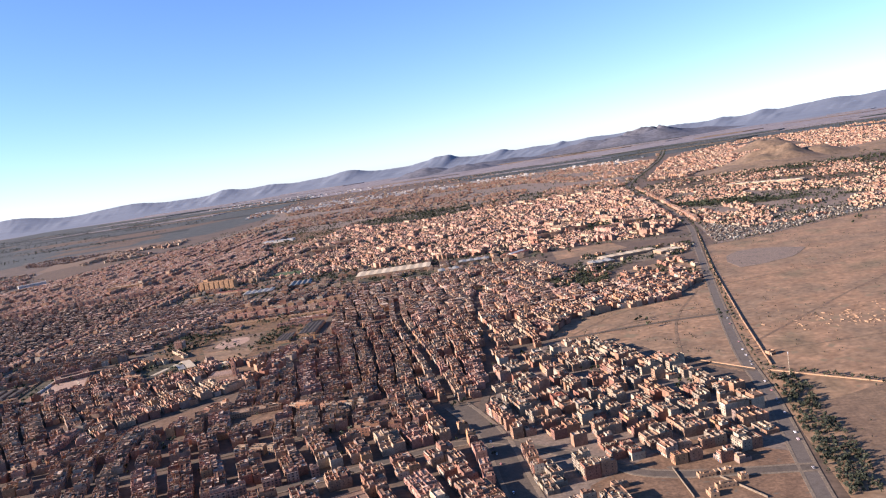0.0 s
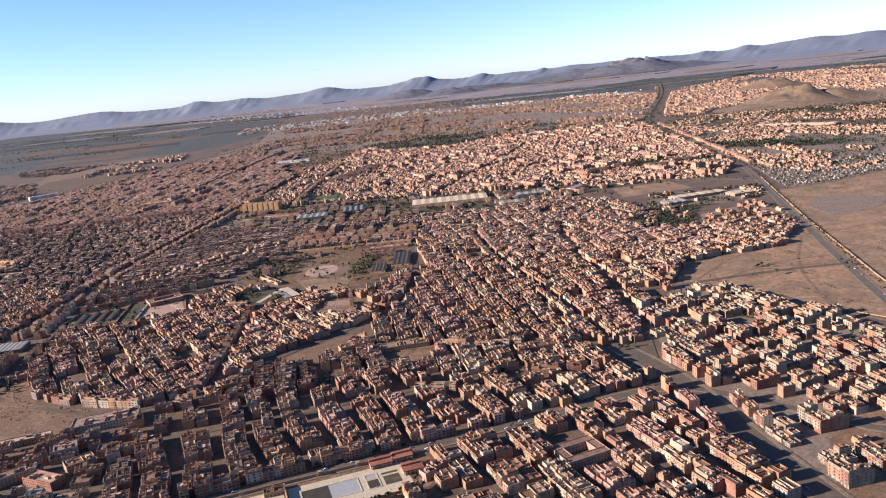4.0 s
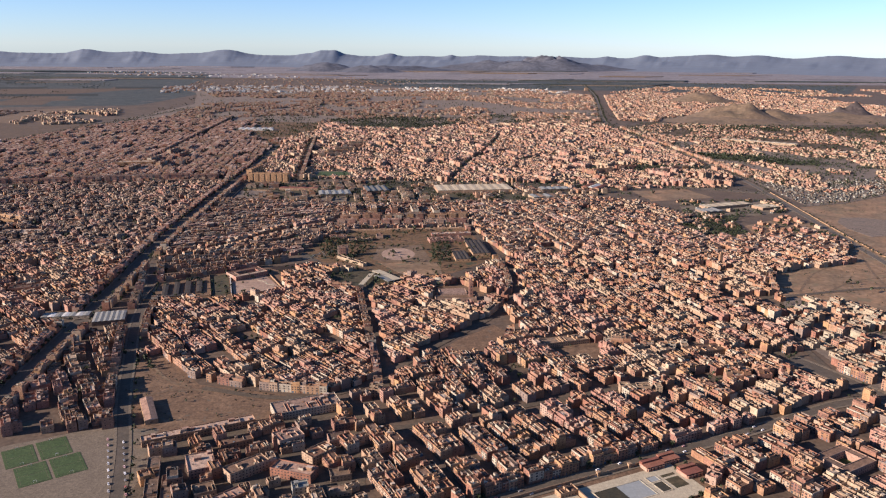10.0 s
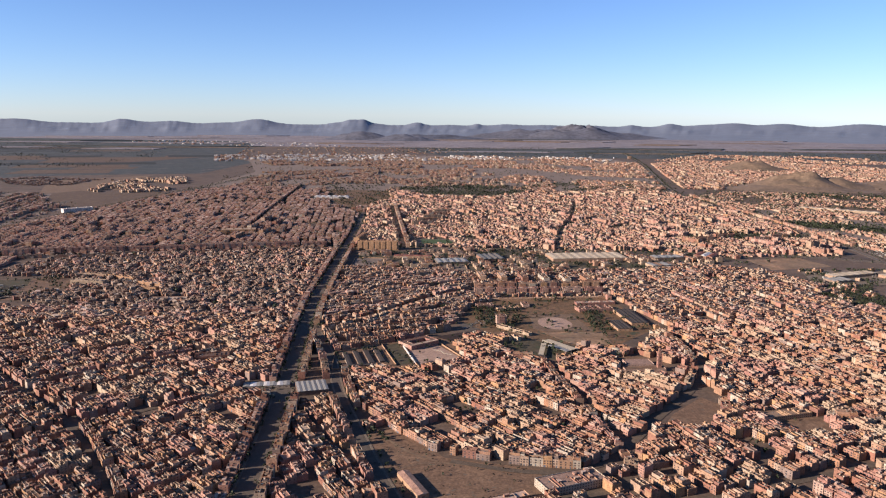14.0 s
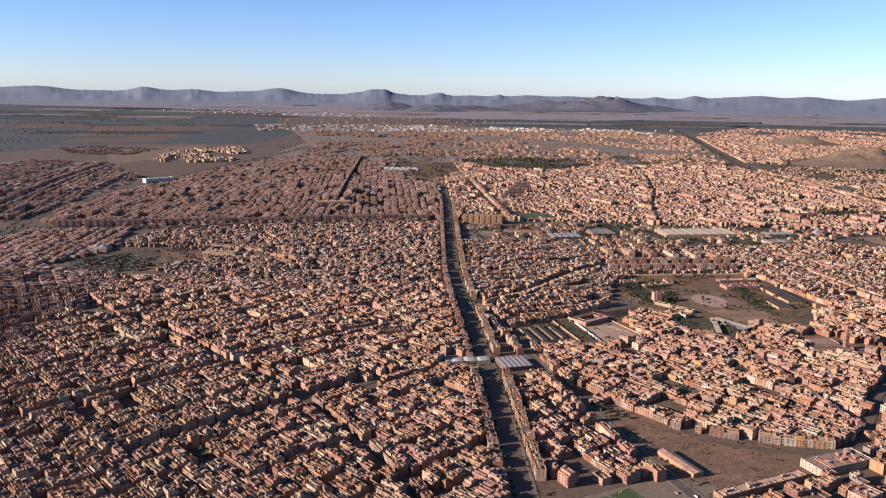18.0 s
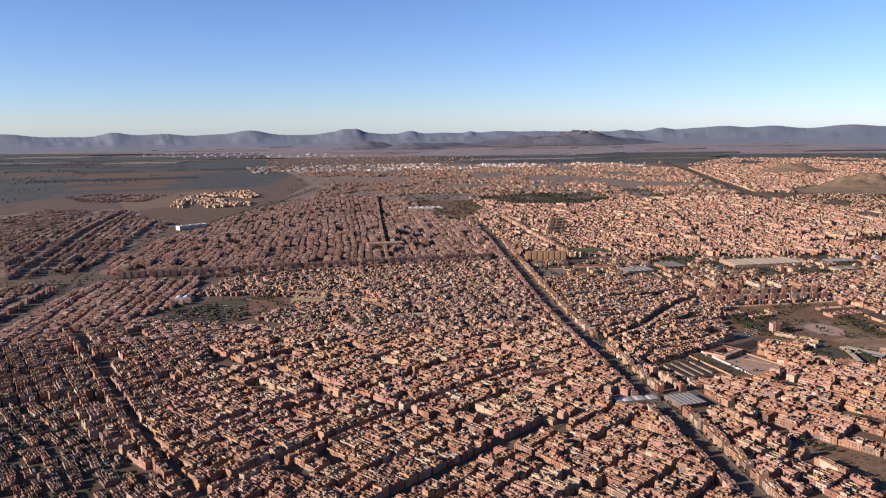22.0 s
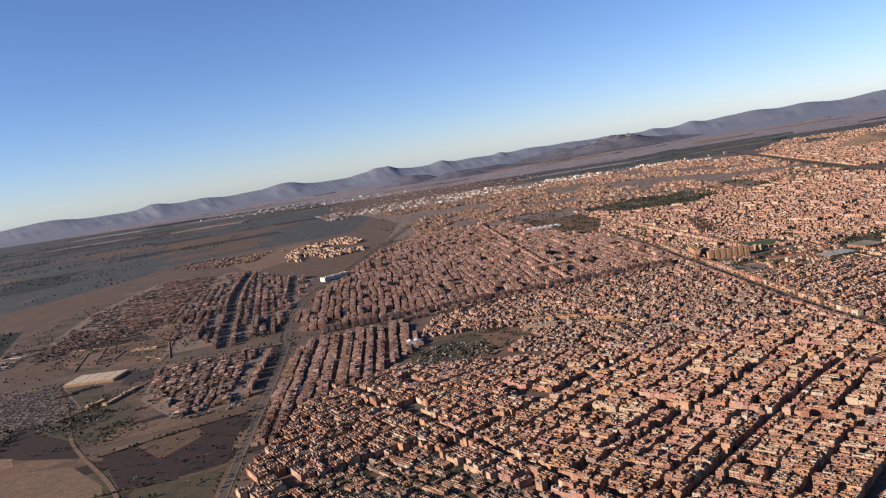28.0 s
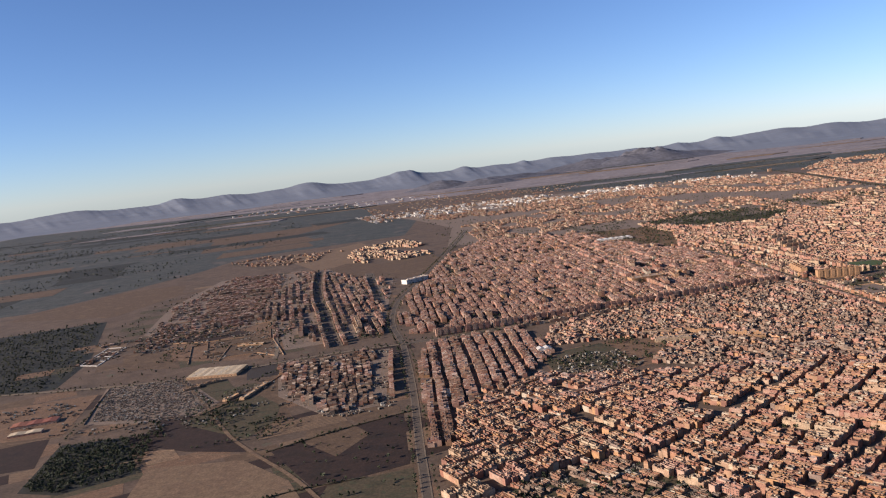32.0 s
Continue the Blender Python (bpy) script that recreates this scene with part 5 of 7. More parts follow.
# The blocks that the flight passes nearest, house by house.
for block, rows in near_blocks.items():
    di = block[0]
    palette = tone_of(di, block)
    bx, by = sum(p[0] for p in rows) / len(rows), sum(p[1] for p in rows) / len(rows)
    tall = sum(p[3][2] for p in rows) / len(rows)
    tone = {"ochre": "ochre and salmon rendered", "grey": "grey rendered", "pale": "pale cream and pink", "red": "brick-red", "new": "grey and cream unfinished", "rose": "dusty rose"}[palette]
    size = "tall" if tall > 3.3 else "low" if tall < 2.2 else "mid-height"
    blk = base("housing_block", bx, by, 0, "%s %s terrace of flat-roofed houses beside dusty lanes" % (size, tone), "housing block", "housing blocks of the " + DISTRICTS[di][0] if di < 1000 else "terraces along the streets")
    for x, y, turn, key in rows:
        split = key[3] in (0, 2) and y < np.interp(x, [-1800, -900, -400, 800], [1040, 850, 715, 705])
        h = new("house", house_mesh(key, palette, not split))
        h.parent = blk
        h.matrix_basis = place(x - bx, y - by, 0, turn)
        if split:
            k = ("hut", key, palette)
            if k not in MESHES:
                s = Shape()
                hut_on(s, key[0], key[1], key[2] * 3.0 + 0.4, key[3])
                MESHES[k] = s.mesh("stair_hut", PALETTES[palette])
            new("stair_hut", MESHES[k]).parent = h

# ---- landmarks ----


def local(ox, oy, turn):
    """From the axes of a compound to the plan."""
    a = radians(turn)
    return lambda u, v: (ox + u * math.cos(a) - v * math.sin(a), oy + u * math.sin(a) + v * math.cos(a))


def facade_windows(s, x0, x1, y, floors, step, slot, front=-1, z0=0.0, high=3.3, half=0.6):
    """Window panes set a little proud of a facade that faces y."""
    n = max(1, int((x1 - x0) / step))
    for k in range(floors):
        z = z0 + k * high + 1.0
        for i in range(n):
            c = x0 + (i + 0.5) * (x1 - x0) / n
            p = [(c - half, y, z), (c + half, y, z), (c + half, y, z + 1.4), (c - half, y, z + 1.4)]
            s.face(p if front < 0 else p[::-1], slot)


def apartment(x, y, turn, length, depth, floors, mat, label, group="", name="apartment_block", towers=3):
    """A long block of flats: body with panes, terrace roof, stair towers and balconies."""
    ob = base(name, x, y, turn, label, "apartment block", group)
    high = floors * 3.2 + 0.6
    s = Shape()
    s.tray(-length / 2, length / 2, -depth / 2, depth / 2, 0, high, 1.1, 0.3, 0, 1)
    facade_windows(s, -length / 2, length / 2, -depth / 2 - 0.04, floors, 4.0, 2, -1)
    facade_windows(s, -length / 2, length / 2, depth / 2 + 0.04, floors, 4.0, 2, 1)
    part("body", s, [mat, roof_m, dark_m], ob)
    for i in range(towers):
        c = -length / 2 + (i + 0.5) * length / towers
        s = Shape()
        s.box(c - 2.6, c + 2.6, -2.5, 2.5, high, high + 3.0, 0, 0)
        s.box(c - 2.9, c + 2.9, -2.8, 2.8, high + 3.0, high + 3.25, 1, 1, True)
        part("stair_tower", s, [mat, roof_m], ob)
        s = Shape()
        s.box(c - length / towers * .3, c + length / towers * .3, -depth / 2 - 1.4, -depth / 2, 3.2, high - 0.3, 0, 1, True)
        facade_windows(s, c - length / towers * .28, c + length / towers * .28, -depth / 2 - 1.44, floors - 1, 3.0, 2, -1, 3.2, 3.2, 0.9)
        part("balcony_bay", s, [mat, roof_m, dark_m], ob)
    return ob


def hall(x, y, turn, length, depth, eaves, ridge, bays, wall, roofs, label, name="warehouse", along=True):
    """A shed hall with one pitched roof for each bay."""
    ob = base(name, x, y, turn, label, "warehouse")
    s = Shape()
    s.box(-length / 2, length / 2, -depth / 2, depth / 2, 0, eaves, 0)
    facade_windows(s, -length / 2, length / 2, -depth / 2 - 0.05, 1, 9.0, 1, -1, 0.6, 3.2, 1.6)
    part("body", s, [wall, dark_m], ob)
    for i in range(bays):
        s = Shape()
        a = -length / 2 + i * length / bays + 0.15
        b = a + length / bays - 0.3
        c = (a + b) / 2
        lo, hi, d = eaves + 0.1, ridge, depth / 2 + 0.5
        s.face([(a, -d, lo), (c, -d, hi), (c, d, hi), (a, d, lo)][::-1])
        s.face([(c, -d, hi), (b, -d, lo), (b, d, lo), (c, d, hi)][::-1])
        s.face([(a, -d, lo), (b, -d, lo), (c, -d, hi)])
        s.face([(b, d, lo), (a, d, lo), (c, d, hi)])
        part("roof_bay", s, [roofs[i % len(roofs)]], ob)
    return ob


def wall_run(name, pts, high, thick, mat, label, closed=False):
    s = Shape()
    ring = pts + pts[:1] if closed else pts
    for a, b in zip(ring, ring[1:]):
        dx, dy = b[0] - a[0], b[1] - a[1]
        n = math.hypot(dx, dy)
        ox, oy = -dy / n * thick / 2, dx / n * thick / 2
        s.prism([(a[0] + ox, a[1] + oy), (a[0] - ox, a[1] - oy), (b[0] - ox, b[1] - oy), (b[0] + ox, b[1] + oy)], -0.2, high)
    return thing(name, s, [mat], label=label, category="wall")


# The swimming pool compound beside the street.
P = local(109, 618, 23.5)
TURN = 23.5


def flat_rect(name, u0, u1, v0, v1, z, mat, label, category, kind="", depth=0.5, P=P):
    s = Shape()
    s.prism([P(u0, v0), P(u1, v0), P(u1, v1), P(u0, v1)], z - depth, z)
    return thing(name, s, [mat], label=label, category=category, kind=kind)


def basin(name, u0, u1, v0, v1, mats, label, split=None):
    """A sunk basin: coping, floor of water; split: where the water changes."""
    ob = base(name, *P(0, 0), TURN, label, "swimming pool")
    s = Shape()
    for a, b, c, d in ((u0 - 1, u1 + 1, v0 - 1, v0), (u0 - 1, u1 + 1, v1, v1 + 1), (u0 - 1, u0, v0, v1), (u1, u1 + 1, v0, v1)):
        s.box(a, b, c, d, 0, 0.75, 0)
    part("coping", s, [concrete_m], ob, "pale concrete rim")
    cuts = [u0, split, u1] if split else [u0, u1]
    for i, (a, b) in enumerate(zip(cuts, cuts[1:])):
        s = Shape()
        s.box(a, b, v0, v1, 0.1, 0.45, 0)
        part("water", s, [mats[i]], ob, "dark green water" if mats[i] is deep_water_m else "light blue water")
    return ob


flat_rect("pavement_pool_deck", -12, 103, -17, 38, 0.4, concrete_m, "pale concrete deck round the swimming pools", "pavement", "structure")
flat_rect("pavement_court", -78, -16, -10, 40, 0.42, concrete_m, "wide pale concrete court beside the pool", "pavement", "structure")
basin("swimming_pool", 0, 54, 0, 26, (deep_water_m, water_m), "long swimming pool, half dark green, half pale blue", 26)
basin("small_pool", 62, 73, 18, 26, (water_m,), "small pale blue paddling pool beside the long pool")
basin("small_pool", 62, 73, 0, 15, (deep_water_m,), "small dark green pool beside the long pool")
flat_rect("lawn", 78, 94, 0, 17, 0.5, scrub_m, "dull olive lawn on the pool deck", "lawn", "structure")
flat_rect("lawn", 78, 94, 20, 24, 0.5, scrub_m, "narrow strip of dull olive lawn on the pool deck", "lawn", "structure")


def pavilion(u, v, length, depth, label):
    ob = base("pavilion", *P(u, v), TURN, label, "pavilion", "red-roofed pool pavilions")
    s = Shape()
    s.box(-length / 2, length / 2, -depth / 2, depth / 2, 0, 4.2)
    part("walls", s, [red_wall_m], ob)
    n = max(3, int(length / 4))
    for i in range(n):
        c = -length / 2 + (i + .5) * length / n
        s = Shape()
        s.prism([(c - 1.3, -depth / 2 - 1.4), (c + 1.3, -depth / 2 - 1.4), (c + 1.3, -depth / 2), (c - 1.3, -depth / 2)], 0, 3.4)
        part("pier", s, [red_wall_m], ob)
    s = Shape()
    s.box(-length / 2 - .5, length / 2 + .5, -depth / 2 - .6, depth / 2 + .5, 4.2, 4.7, 0, 0, True)
    part("roof", s, [red_roof_m], ob, "flat red roof")
    s = Shape()
    s.box(-length / 2, length / 2, depth / 6, depth / 2, 4.7, 6.4)
    part("clerestory", s, [red_roof_m], ob)


pavilion(82, 41, 22, 12, "long red-roofed pavilion with a row of piers")
pavilion(105, 44, 20, 12, "red-roofed pavilion at the corner of the pool yard")
pavilion(108, 16, 20, 15, "square red-roofed pavilion beside the lawn")
wall_run("compound_wall", [P(-150, 49), P(-20, 49), P(70, 49), P(118, 52)], 3.4, 0.5, compound_m, "ochre wall between the pool yard and the street")
wall_run("compound_wall", [P(-14, 44), P(-14, -14)], 4.5, 1.2, compound_m, "thick ochre wall between pool deck and court")
wall_run("compound_wall", [P(-80, -13), P(-14, -13), P(10, -19), P(104, -20)], 2.6, 0.5, compound_m, "low ochre wall behind the pool deck")
for u in (22, 60):
    s = Shape()
    s.box(-1.5, 1.5, -1.5, 1.5, 0, 5.0)
    s.box(-1.9, 1.9, -1.9, 1.9, 5.0, 5.4, 0, 0, True)
    thing("gate_pier", s, [compound_m], *P(u, 49), TURN, "square ochre gate pier in the pool wall", "pier", "gate piers")


def annex(x, y, turn, w, d, h, mat, label, name="annex", roof=None):
    """A low building: body with panes and a sunken terrace, rooms, low walls and clutter on top."""
    r = random.Random(int(w * 7 + d * 13 + abs(x)))
    ob = base(name, x, y, turn, label, "building")
    top, floors = roof or roof_m, max(1, int(h / 3.0))
    s = Shape()
    s.tray(-w / 2, w / 2, -d / 2, d / 2, 0, h, 1.0, 0.3, 0, 1)
    facade_windows(s, -w / 2 + 1, w / 2 - 1, -d / 2 - 0.04, floors, 3.4, 2, -1, 0, 3.1, 0.7)
    for sx in (-1, 1):
        for k in range(floors):
            for i in range(max(1, int(d / 4.5))):
                c = -d / 2 + (i + .5) * d / max(1, int(d / 4.5))
                p = [(sx * (w / 2 + .03), c - .6, k * 3.1 + 1), (sx * (w / 2 + .03), c + .6, k * 3.1 + 1), (sx * (w / 2 + .03), c + .6, k * 3.1 + 2.3), (sx * (w / 2 + .03), c - .6, k * 3.1 + 2.3)]
                s.face(p if sx > 0 else p[::-1], 2)
    for _ in range(max(2, int(w / 9))):
        c, q = r.uniform(-w / 2 + .5, w / 2 - .8), r.uniform(-d * .4, d * .1)
        s.box(c, c + 0.25, -d / 2 + .3, q + d * .3, h, h + r.uniform(.9, 1.8), 0)
    part("body", s, [mat, top, dark_m], ob)
    for k in range(max(1, int(w * d / 260))):
        c, q, e = r.uniform(-w / 2 + .4, w / 2 - 4.5), r.uniform(-d * .3, max(-d * .2, d / 2 - 4.6)), r.uniform(2.6, min(7.0, w * .3))
        s = Shape()
        s.box(c, c + e, q, q + r.uniform(2.6, min(5.0, d * .4)), h, h + r.uniform(2.2, 3.0), 0, 1)
        part("roof_room", s, [mat, top], ob)
    s = Shape()
    for k in range(max(2, int(w * d / 120))):
        c, q, e = r.uniform(-w / 2 + .5, w / 2 - 2.2), r.uniform(-d / 2 + .5, d / 2 - 2), r.uniform(.7, 1.8)
        s.box(c, c + e, q, q + e * r.uniform(.6, 1.3), h, h + r.uniform(.3, 1.2))
    part("roof_clutter", s, [canvas_m], ob)
    return ob


annex(*P(-24, 36), TURN, 20, 10, 4.5, compound_m, "small ochre changing house at the court wall")
annex(*P(-112, 34), TURN, 62, 9, 5, grey_wall_m, "long grey flat-roofed school wing", roof=sheet_m)
annex(*P(-150, 12), TURN, 14, 52, 6, grey_wall_m, "grey flat-roofed school wing across a yard", roof=sheet_m)
annex(*P(-84, 24), TURN, 10, 20, 5, compound_m, "olive-walled annex between two yards", roof=grey_roof_m)
annex(*P(-66, -2), TURN, 22, 12, 4, grey_wall_m, "low grey annex beside the court", roof=grey_roof_m)
annex(*P(-96, -4), TURN, 18, 14, 5, pale_wall_m, "low pale annex with rubble beside it")
for u, v in ((118, -6), (128, 2), (136, -18)):
    annex(*P(u, v), TURN + 20, 13, 11, 8, red_wall_m, "small pink rendered house beside the pool wall", "house_by_pool")

# The mosque.
mq = base("mosque", 22, 1226, 5, "terracotta mosque with a square minaret and a walled court", "mosque")
s = Shape()
s.tray(-50, -5, 8, 36, 0, 6.2, 1.0, 0.5, 0, 1)
part("prayer_hall", s, [red_wall_m, red_terrace_m], mq)
s = Shape()
s.tray(-60, 8, -12, 7, 0, 4.0, 1.0, 0.5, 0, 1)
part("forecourt", s, [red_wall_m, lot_m], mq)
s = Shape()
s.box(-3.2, 3.2, -3.2, 3.2, 0, 29, 0, 1)
s.box(-3.7, 3.7, -3.7, 3.7, 26.5, 27.6, 0, 0, True)
for zz in (8, 14, 20):
    s.face([(-1, -3.26, zz), (1, -3.26, zz), (1, -3.26, zz + 3), (-1, -3.26, zz + 3)], 2)
    s.face([(-3.26, 1, zz), (-3.26, -1, zz), (-3.26, -1, zz + 3), (-3.26, 1, zz + 3)], 2)
minaret = part("minaret", s, [red_wall_m, roof_m, dark_m], mq, "tall square terracotta tower")
s = Shape()
s.box(-1.8, 1.8, -1.8, 1.8, 29, 35)
s.prism([(1.9 * math.cos(a), 1.9 * math.sin(a)) for a in [i * math.pi / 4 for i in range(8)]], 35, 36.4)
part("lantern", s, [red_wall_m], minaret)
s = Shape()
for i in range(9):
    c = -47 + i * 4.9
    s.face([(c - 1.0, 7.95, 3.9), (c + 1.0, 7.95, 3.9), (c + 1.0, 7.95, 5.4), (c - 1.0, 7.95, 5.4)])
part("clerestory_panes", s, [dark_m], mq)
s = Shape()
s.box(-3, 3, -3, 3, 0, 24, 0, 1)
s.box(-1.7, 1.7, -1.7, 1.7, 24, 29, 0, 1)
m2 = base("mosque", 520, 1420, 10, "small ochre mosque with a square tower", "mosque")
part("minaret", s, [wall_m, roof_m], m2)
s = Shape()
s.tray(-20, 14, 5, 30, 0, 7, 1, 0.4, 0, 1)
part("prayer_hall", s, [wall_m, roof_m], m2)

# Halls and sheds.
hall(98, 2238, 7, 222, 92, 9, 9.9, 9, pale_wall_m, [cream_sheet_m], "very long hall with cream pitched roofs")
hall(-535, 1124, 15, 46, 44, 7, 7.7, 6, grey_wall_m, [sheet_m], "grey sheet-roofed market hall beside the avenue", "market_hall")
hall(-606, 1137, 8, 70, 18, 5, 5.7, 7, grey_wall_m, [sheet_m, white_m], "narrow pale-ribbed market shed beside the avenue", "market_hall")
hall(465, 2270, -35, 56, 66, 8, 11, 3, pale_wall_m, [red_roof_m, white_m], "hall with red and white pitched roofs")
hall(-185, 2210, 12, 66, 80, 9, 12, 4, grey_wall_m, [blue_sheet_m], "works hall with blue-grey sheet roofs")
hall(-300, 2160, 10, 90, 60, 7, 9, 5, grey_wall_m, [sheet_m], "low works hall with grey sheet roofs")
hall(-412, 2231, -3, 112, 16, 7, 8.5, 4, pale_wall_m, [red_roof_m], "long narrow works hall with a dull red roof")
patch("ground_works_lawn", [(-575, 2096), (-578, 2222), (-500, 2216), (-486, 2090)], dust_m, "pale worn sports ground beside the works", 0.2)
patch("ground_works_plots", [(-420, 2064), (-415, 2160), (-262, 2152), (-256, 2056)], pave_m, "pale walled plots between works halls", 0.2)
for k in range(5):
    wall_run("compound_wall", [(-420 + k * 40, 2062), (-416 + k * 38, 2158)], 3.0, 1.0, compound_m, "long low ochre wall between works plots")
wall_run("compound_wall", [(-578, 2092), (-580, 2225), (-498, 2218), (-484, 2086)], 2.6, 0.8, compound_m, "ochre wall round a worn sports ground", True)
hall(290, 2120, 12, 80, 46, 7, 9, 4, pale_wall_m, [sheet_m, grey_roof_m], "low works hall with dull roofs")
hall(340, 2240, 8, 90, 40, 7, 9, 4, grey_wall_m, [sheet_m], "grey works hall beside the belt road")
hall(-865, 3880, 2, 170, 44, 9, 12, 6, white_m, [white_m], "long white hall far up the town")
hall(-2362, 2058, -6, 138, 86, 7, 7.8, 6, compound_m, [cream_sheet_m], "long cream factory hall with ribbed roofs", "factory")
hall(-2705, 1770, 12, 100, 34, 6, 8, 3, red_wall_m, [red_roof_m], "low hall with red pitched roofs among yards")
hall(-2690, 1700, 12, 70, 22, 5, 7, 2, red_wall_m, [cream_sheet_m], "low shed with a cream roof among yards")
hall(760, 2000, 20, 150, 34, 7, 7.8, 6, pale_wall_m, [cream_sheet_m], "long pale works hall beside the field")
hall(860, 1980, 20, 60, 40, 7, 7.8, 3, pale_wall_m, [cream_sheet_m], "pale works hall beside the highway")
hall(690, 1930, 15, 60, 40, 6, 8, 3, grey_wall_m, [sheet_m], "grey works shed among trees")
hall(1476, 3440, -38, 330, 34, 9, 11, 9, pale_wall_m, [cream_sheet_m], "very long low pale hall far across the town")
hall(-1745, 1640, 3, 16, 34, 6, 8, 2, white_m, [cream_sheet_m, blue_sheet_m], "small cream and blue shed at the avenue")
hall(-1505, 1893, 8, 34, 20, 11, 14, 2, white_m, [white_m], "white hall standing beside waste ground")
apartment(-1860, 3262, 42, 118, 34, 5, white_m, "large white institutional block on open land")
apartment(-524, 2374, -4, 126, 20, 8, yellow_wall_m, "long tall yellow block of flats at the belt road", towers=7)
apartment(-590, 2490, 82, 110, 18, 8, yellow_wall_m, "tall yellow block of flats along the avenue", towers=5)
apartment(850, 2400, 20, 34, 20, 9, pale_wall_m, "tall pale tower block above the houses", towers=1)
apartment(1627, 7800, 0, 36, 24, 8, pale_wall_m, "pale far tower block at the edge of town", towers=1)

# Flats along the belt road and in the estates north of it.
r = random.Random(11)
for i, x in enumerate(range(-1735, -660, 84)):
    y = np.interp(x, [-1863, -1542, -1112, -640], [2147, 2205, 2300, 2392]) + 34
    apartment(x, y, 11.5, 76, 14, r.choice((5, 6, 6)), red_wall_m, "brick-red row of flats facing the belt road", "flats along the belt road", towers=4)
for i in range(5):
    apartment(-1005 + 66 * (i % 2), 2560 + i * 110, 84, 90, 15, 6, wall_m, "ochre block of flats beside a shaded street", "flats north of the belt road", towers=3)
for i in range(5):
    apartment(-395 + i * 20, 2900 + i * 90, 12, 80, 15, 6, wall_m if i % 2 else pale_wall_m, "tall salmon block of flats above the houses", "flats north of the belt road", towers=3)
apartment(-1035, 2680, 10, 120, 40, 5, yellow_wall_m, "broad yellow-ochre block among red terraces", towers=4)
for i in range(6):
    apartment(-230 + i * 52, 1925 - i * 8, 96, 62, 15, 5, wall_m, "ochre block of flats near the park", "flats near the park", towers=2)
    apartment(-232 + i * 52, 1776 + i * 2, 3, 47, 13, 4, red_wall_m, "salmon block of flats facing the park", "salmon flats facing the park", towers=2)
    apartment(-228 + i * 52, 1822 + i * 4, 3, 48, 13, 4 + i % 2, wall_m, "salmon block of flats in the second row behind the park", "salmon flats facing the park", towers=2)
for i in range(4):
    apartment(560 + i * 95, 2560 + (i % 2) * 70, 12, 74, 14, 5, wall_m, "ochre block of flats beyond the canal strip", "flats beyond the strip", towers=2)
for i in (0, 3):
    apartment(-2210 + i * 62, 2480, 100, 160, 14, 5, pale_wall_m if i % 2 else red_wall_m, "long slab of flats west of the avenue", "slabs west of the avenue", towers=4)
apartment(-1130, 1905, -28, 90, 14, 3, yellow_wall_m, "ochre terrace on the edge of the old quarter", towers=3)
apartment(-1030, 1830, -28, 80, 14, 3, yellow_wall_m, "ochre terrace on the edge of the old quarter", towers=3)
for x, y, turn, w, d, h, m, label in ((-1195, 1862, -8, 84, 22, 9, pale_wall_m, "long cream building in the old quarter"), (-1020, 1790, -14, 38, 14, 9, yellow_wall_m, "ochre building in the old quarter"),
                                     (-1170, 1715, -52, 90, 18, 7, pale_wall_m, "long cream row across the old quarter"), (-950, 1541, 10, 36, 22, 10, wall_m, "square ochre building among low houses"),
                                     (-945, 1690, 4, 84, 30, 5, grey_wall_m, "low dark market sheds in the old quarter"), (-725, 1264, 14, 56, 24, 11, wall_m, "broad ochre building among terraces"),
                                     (-732, 1591, 6, 30, 20, 9, red_wall_m, "dull red building in the old quarter")):
    annex(x, y, turn, w, d, h, m, label, "old_quarter_building")
apartment(-1210, 1935, -12, 70, 14, 3, pale_wall_m, "pale terrace on the edge of the old quarter", towers=2)

# School compound, park and sports grounds.
def courtyard(x, y, turn, w, d, wing, h, mat, label, name="school_building", floor=lot_m):
    """Four wings round an open court, each with its own terrace."""
    ob = base(name, x, y, turn, label, "building")
    for a, b, c, q in ((-w / 2, w / 2, -d / 2, -d / 2 + wing), (-w / 2, w / 2, d / 2 - wing, d / 2), (-w / 2, -w / 2 + wing, -d / 2 + wing, d / 2 - wing), (w / 2 - wing, w / 2, -d / 2 + wing, d / 2 - wing)):
        s = Shape()
        s.tray(a, b, c, q, 0, h, 0.8, 0.3, 0, 1)
        if b - a > d * .6:
            facade_windows(s, a + 1, b - 1, c - 0.04, max(1, int(h / 3.3)), 3.4, 2)
        part("wing", s, [mat, roof_m, dark_m], ob)
    s = Shape()
    s.box(-w / 2 + wing, w / 2 - wing, -d / 2 + wing, d / 2 - wing, -.2, .35)
    part("court", s, [floor], ob)
    return ob


courtyard(-378, 1360, 38, 62, 40, 11, 7.5, red_wall_m, "terracotta school building round a yard")
patch("ground_school_yard", [(-398, 1322), (-345, 1362), (-306, 1288), (-372, 1236)], rose_earth_m, "pinkish beaten earth of a school yard", 0.2)
patch("ground_school_lawn", [(-440, 1350), (-415, 1372), (-384, 1252), (-413, 1240)], scrub_m, "dull green plot behind a white wall", 0.2)
patch("ground_school_field", [(-350, 1411), (-284, 1449), (-264, 1411), (-320, 1387)], plough_m, "brown plot beside the school", 0.2)
wall_run("compound_wall", [(-413, 1377), (-381, 1250)], 3.0, 1.2, white_m, "long white wall of the school yard")
wall_run("compound_wall", [(-381, 1250), (-375, 1232), (-300, 1280), (-342, 1372)], 2.6, .6, compound_m, "ochre wall round the school yard")
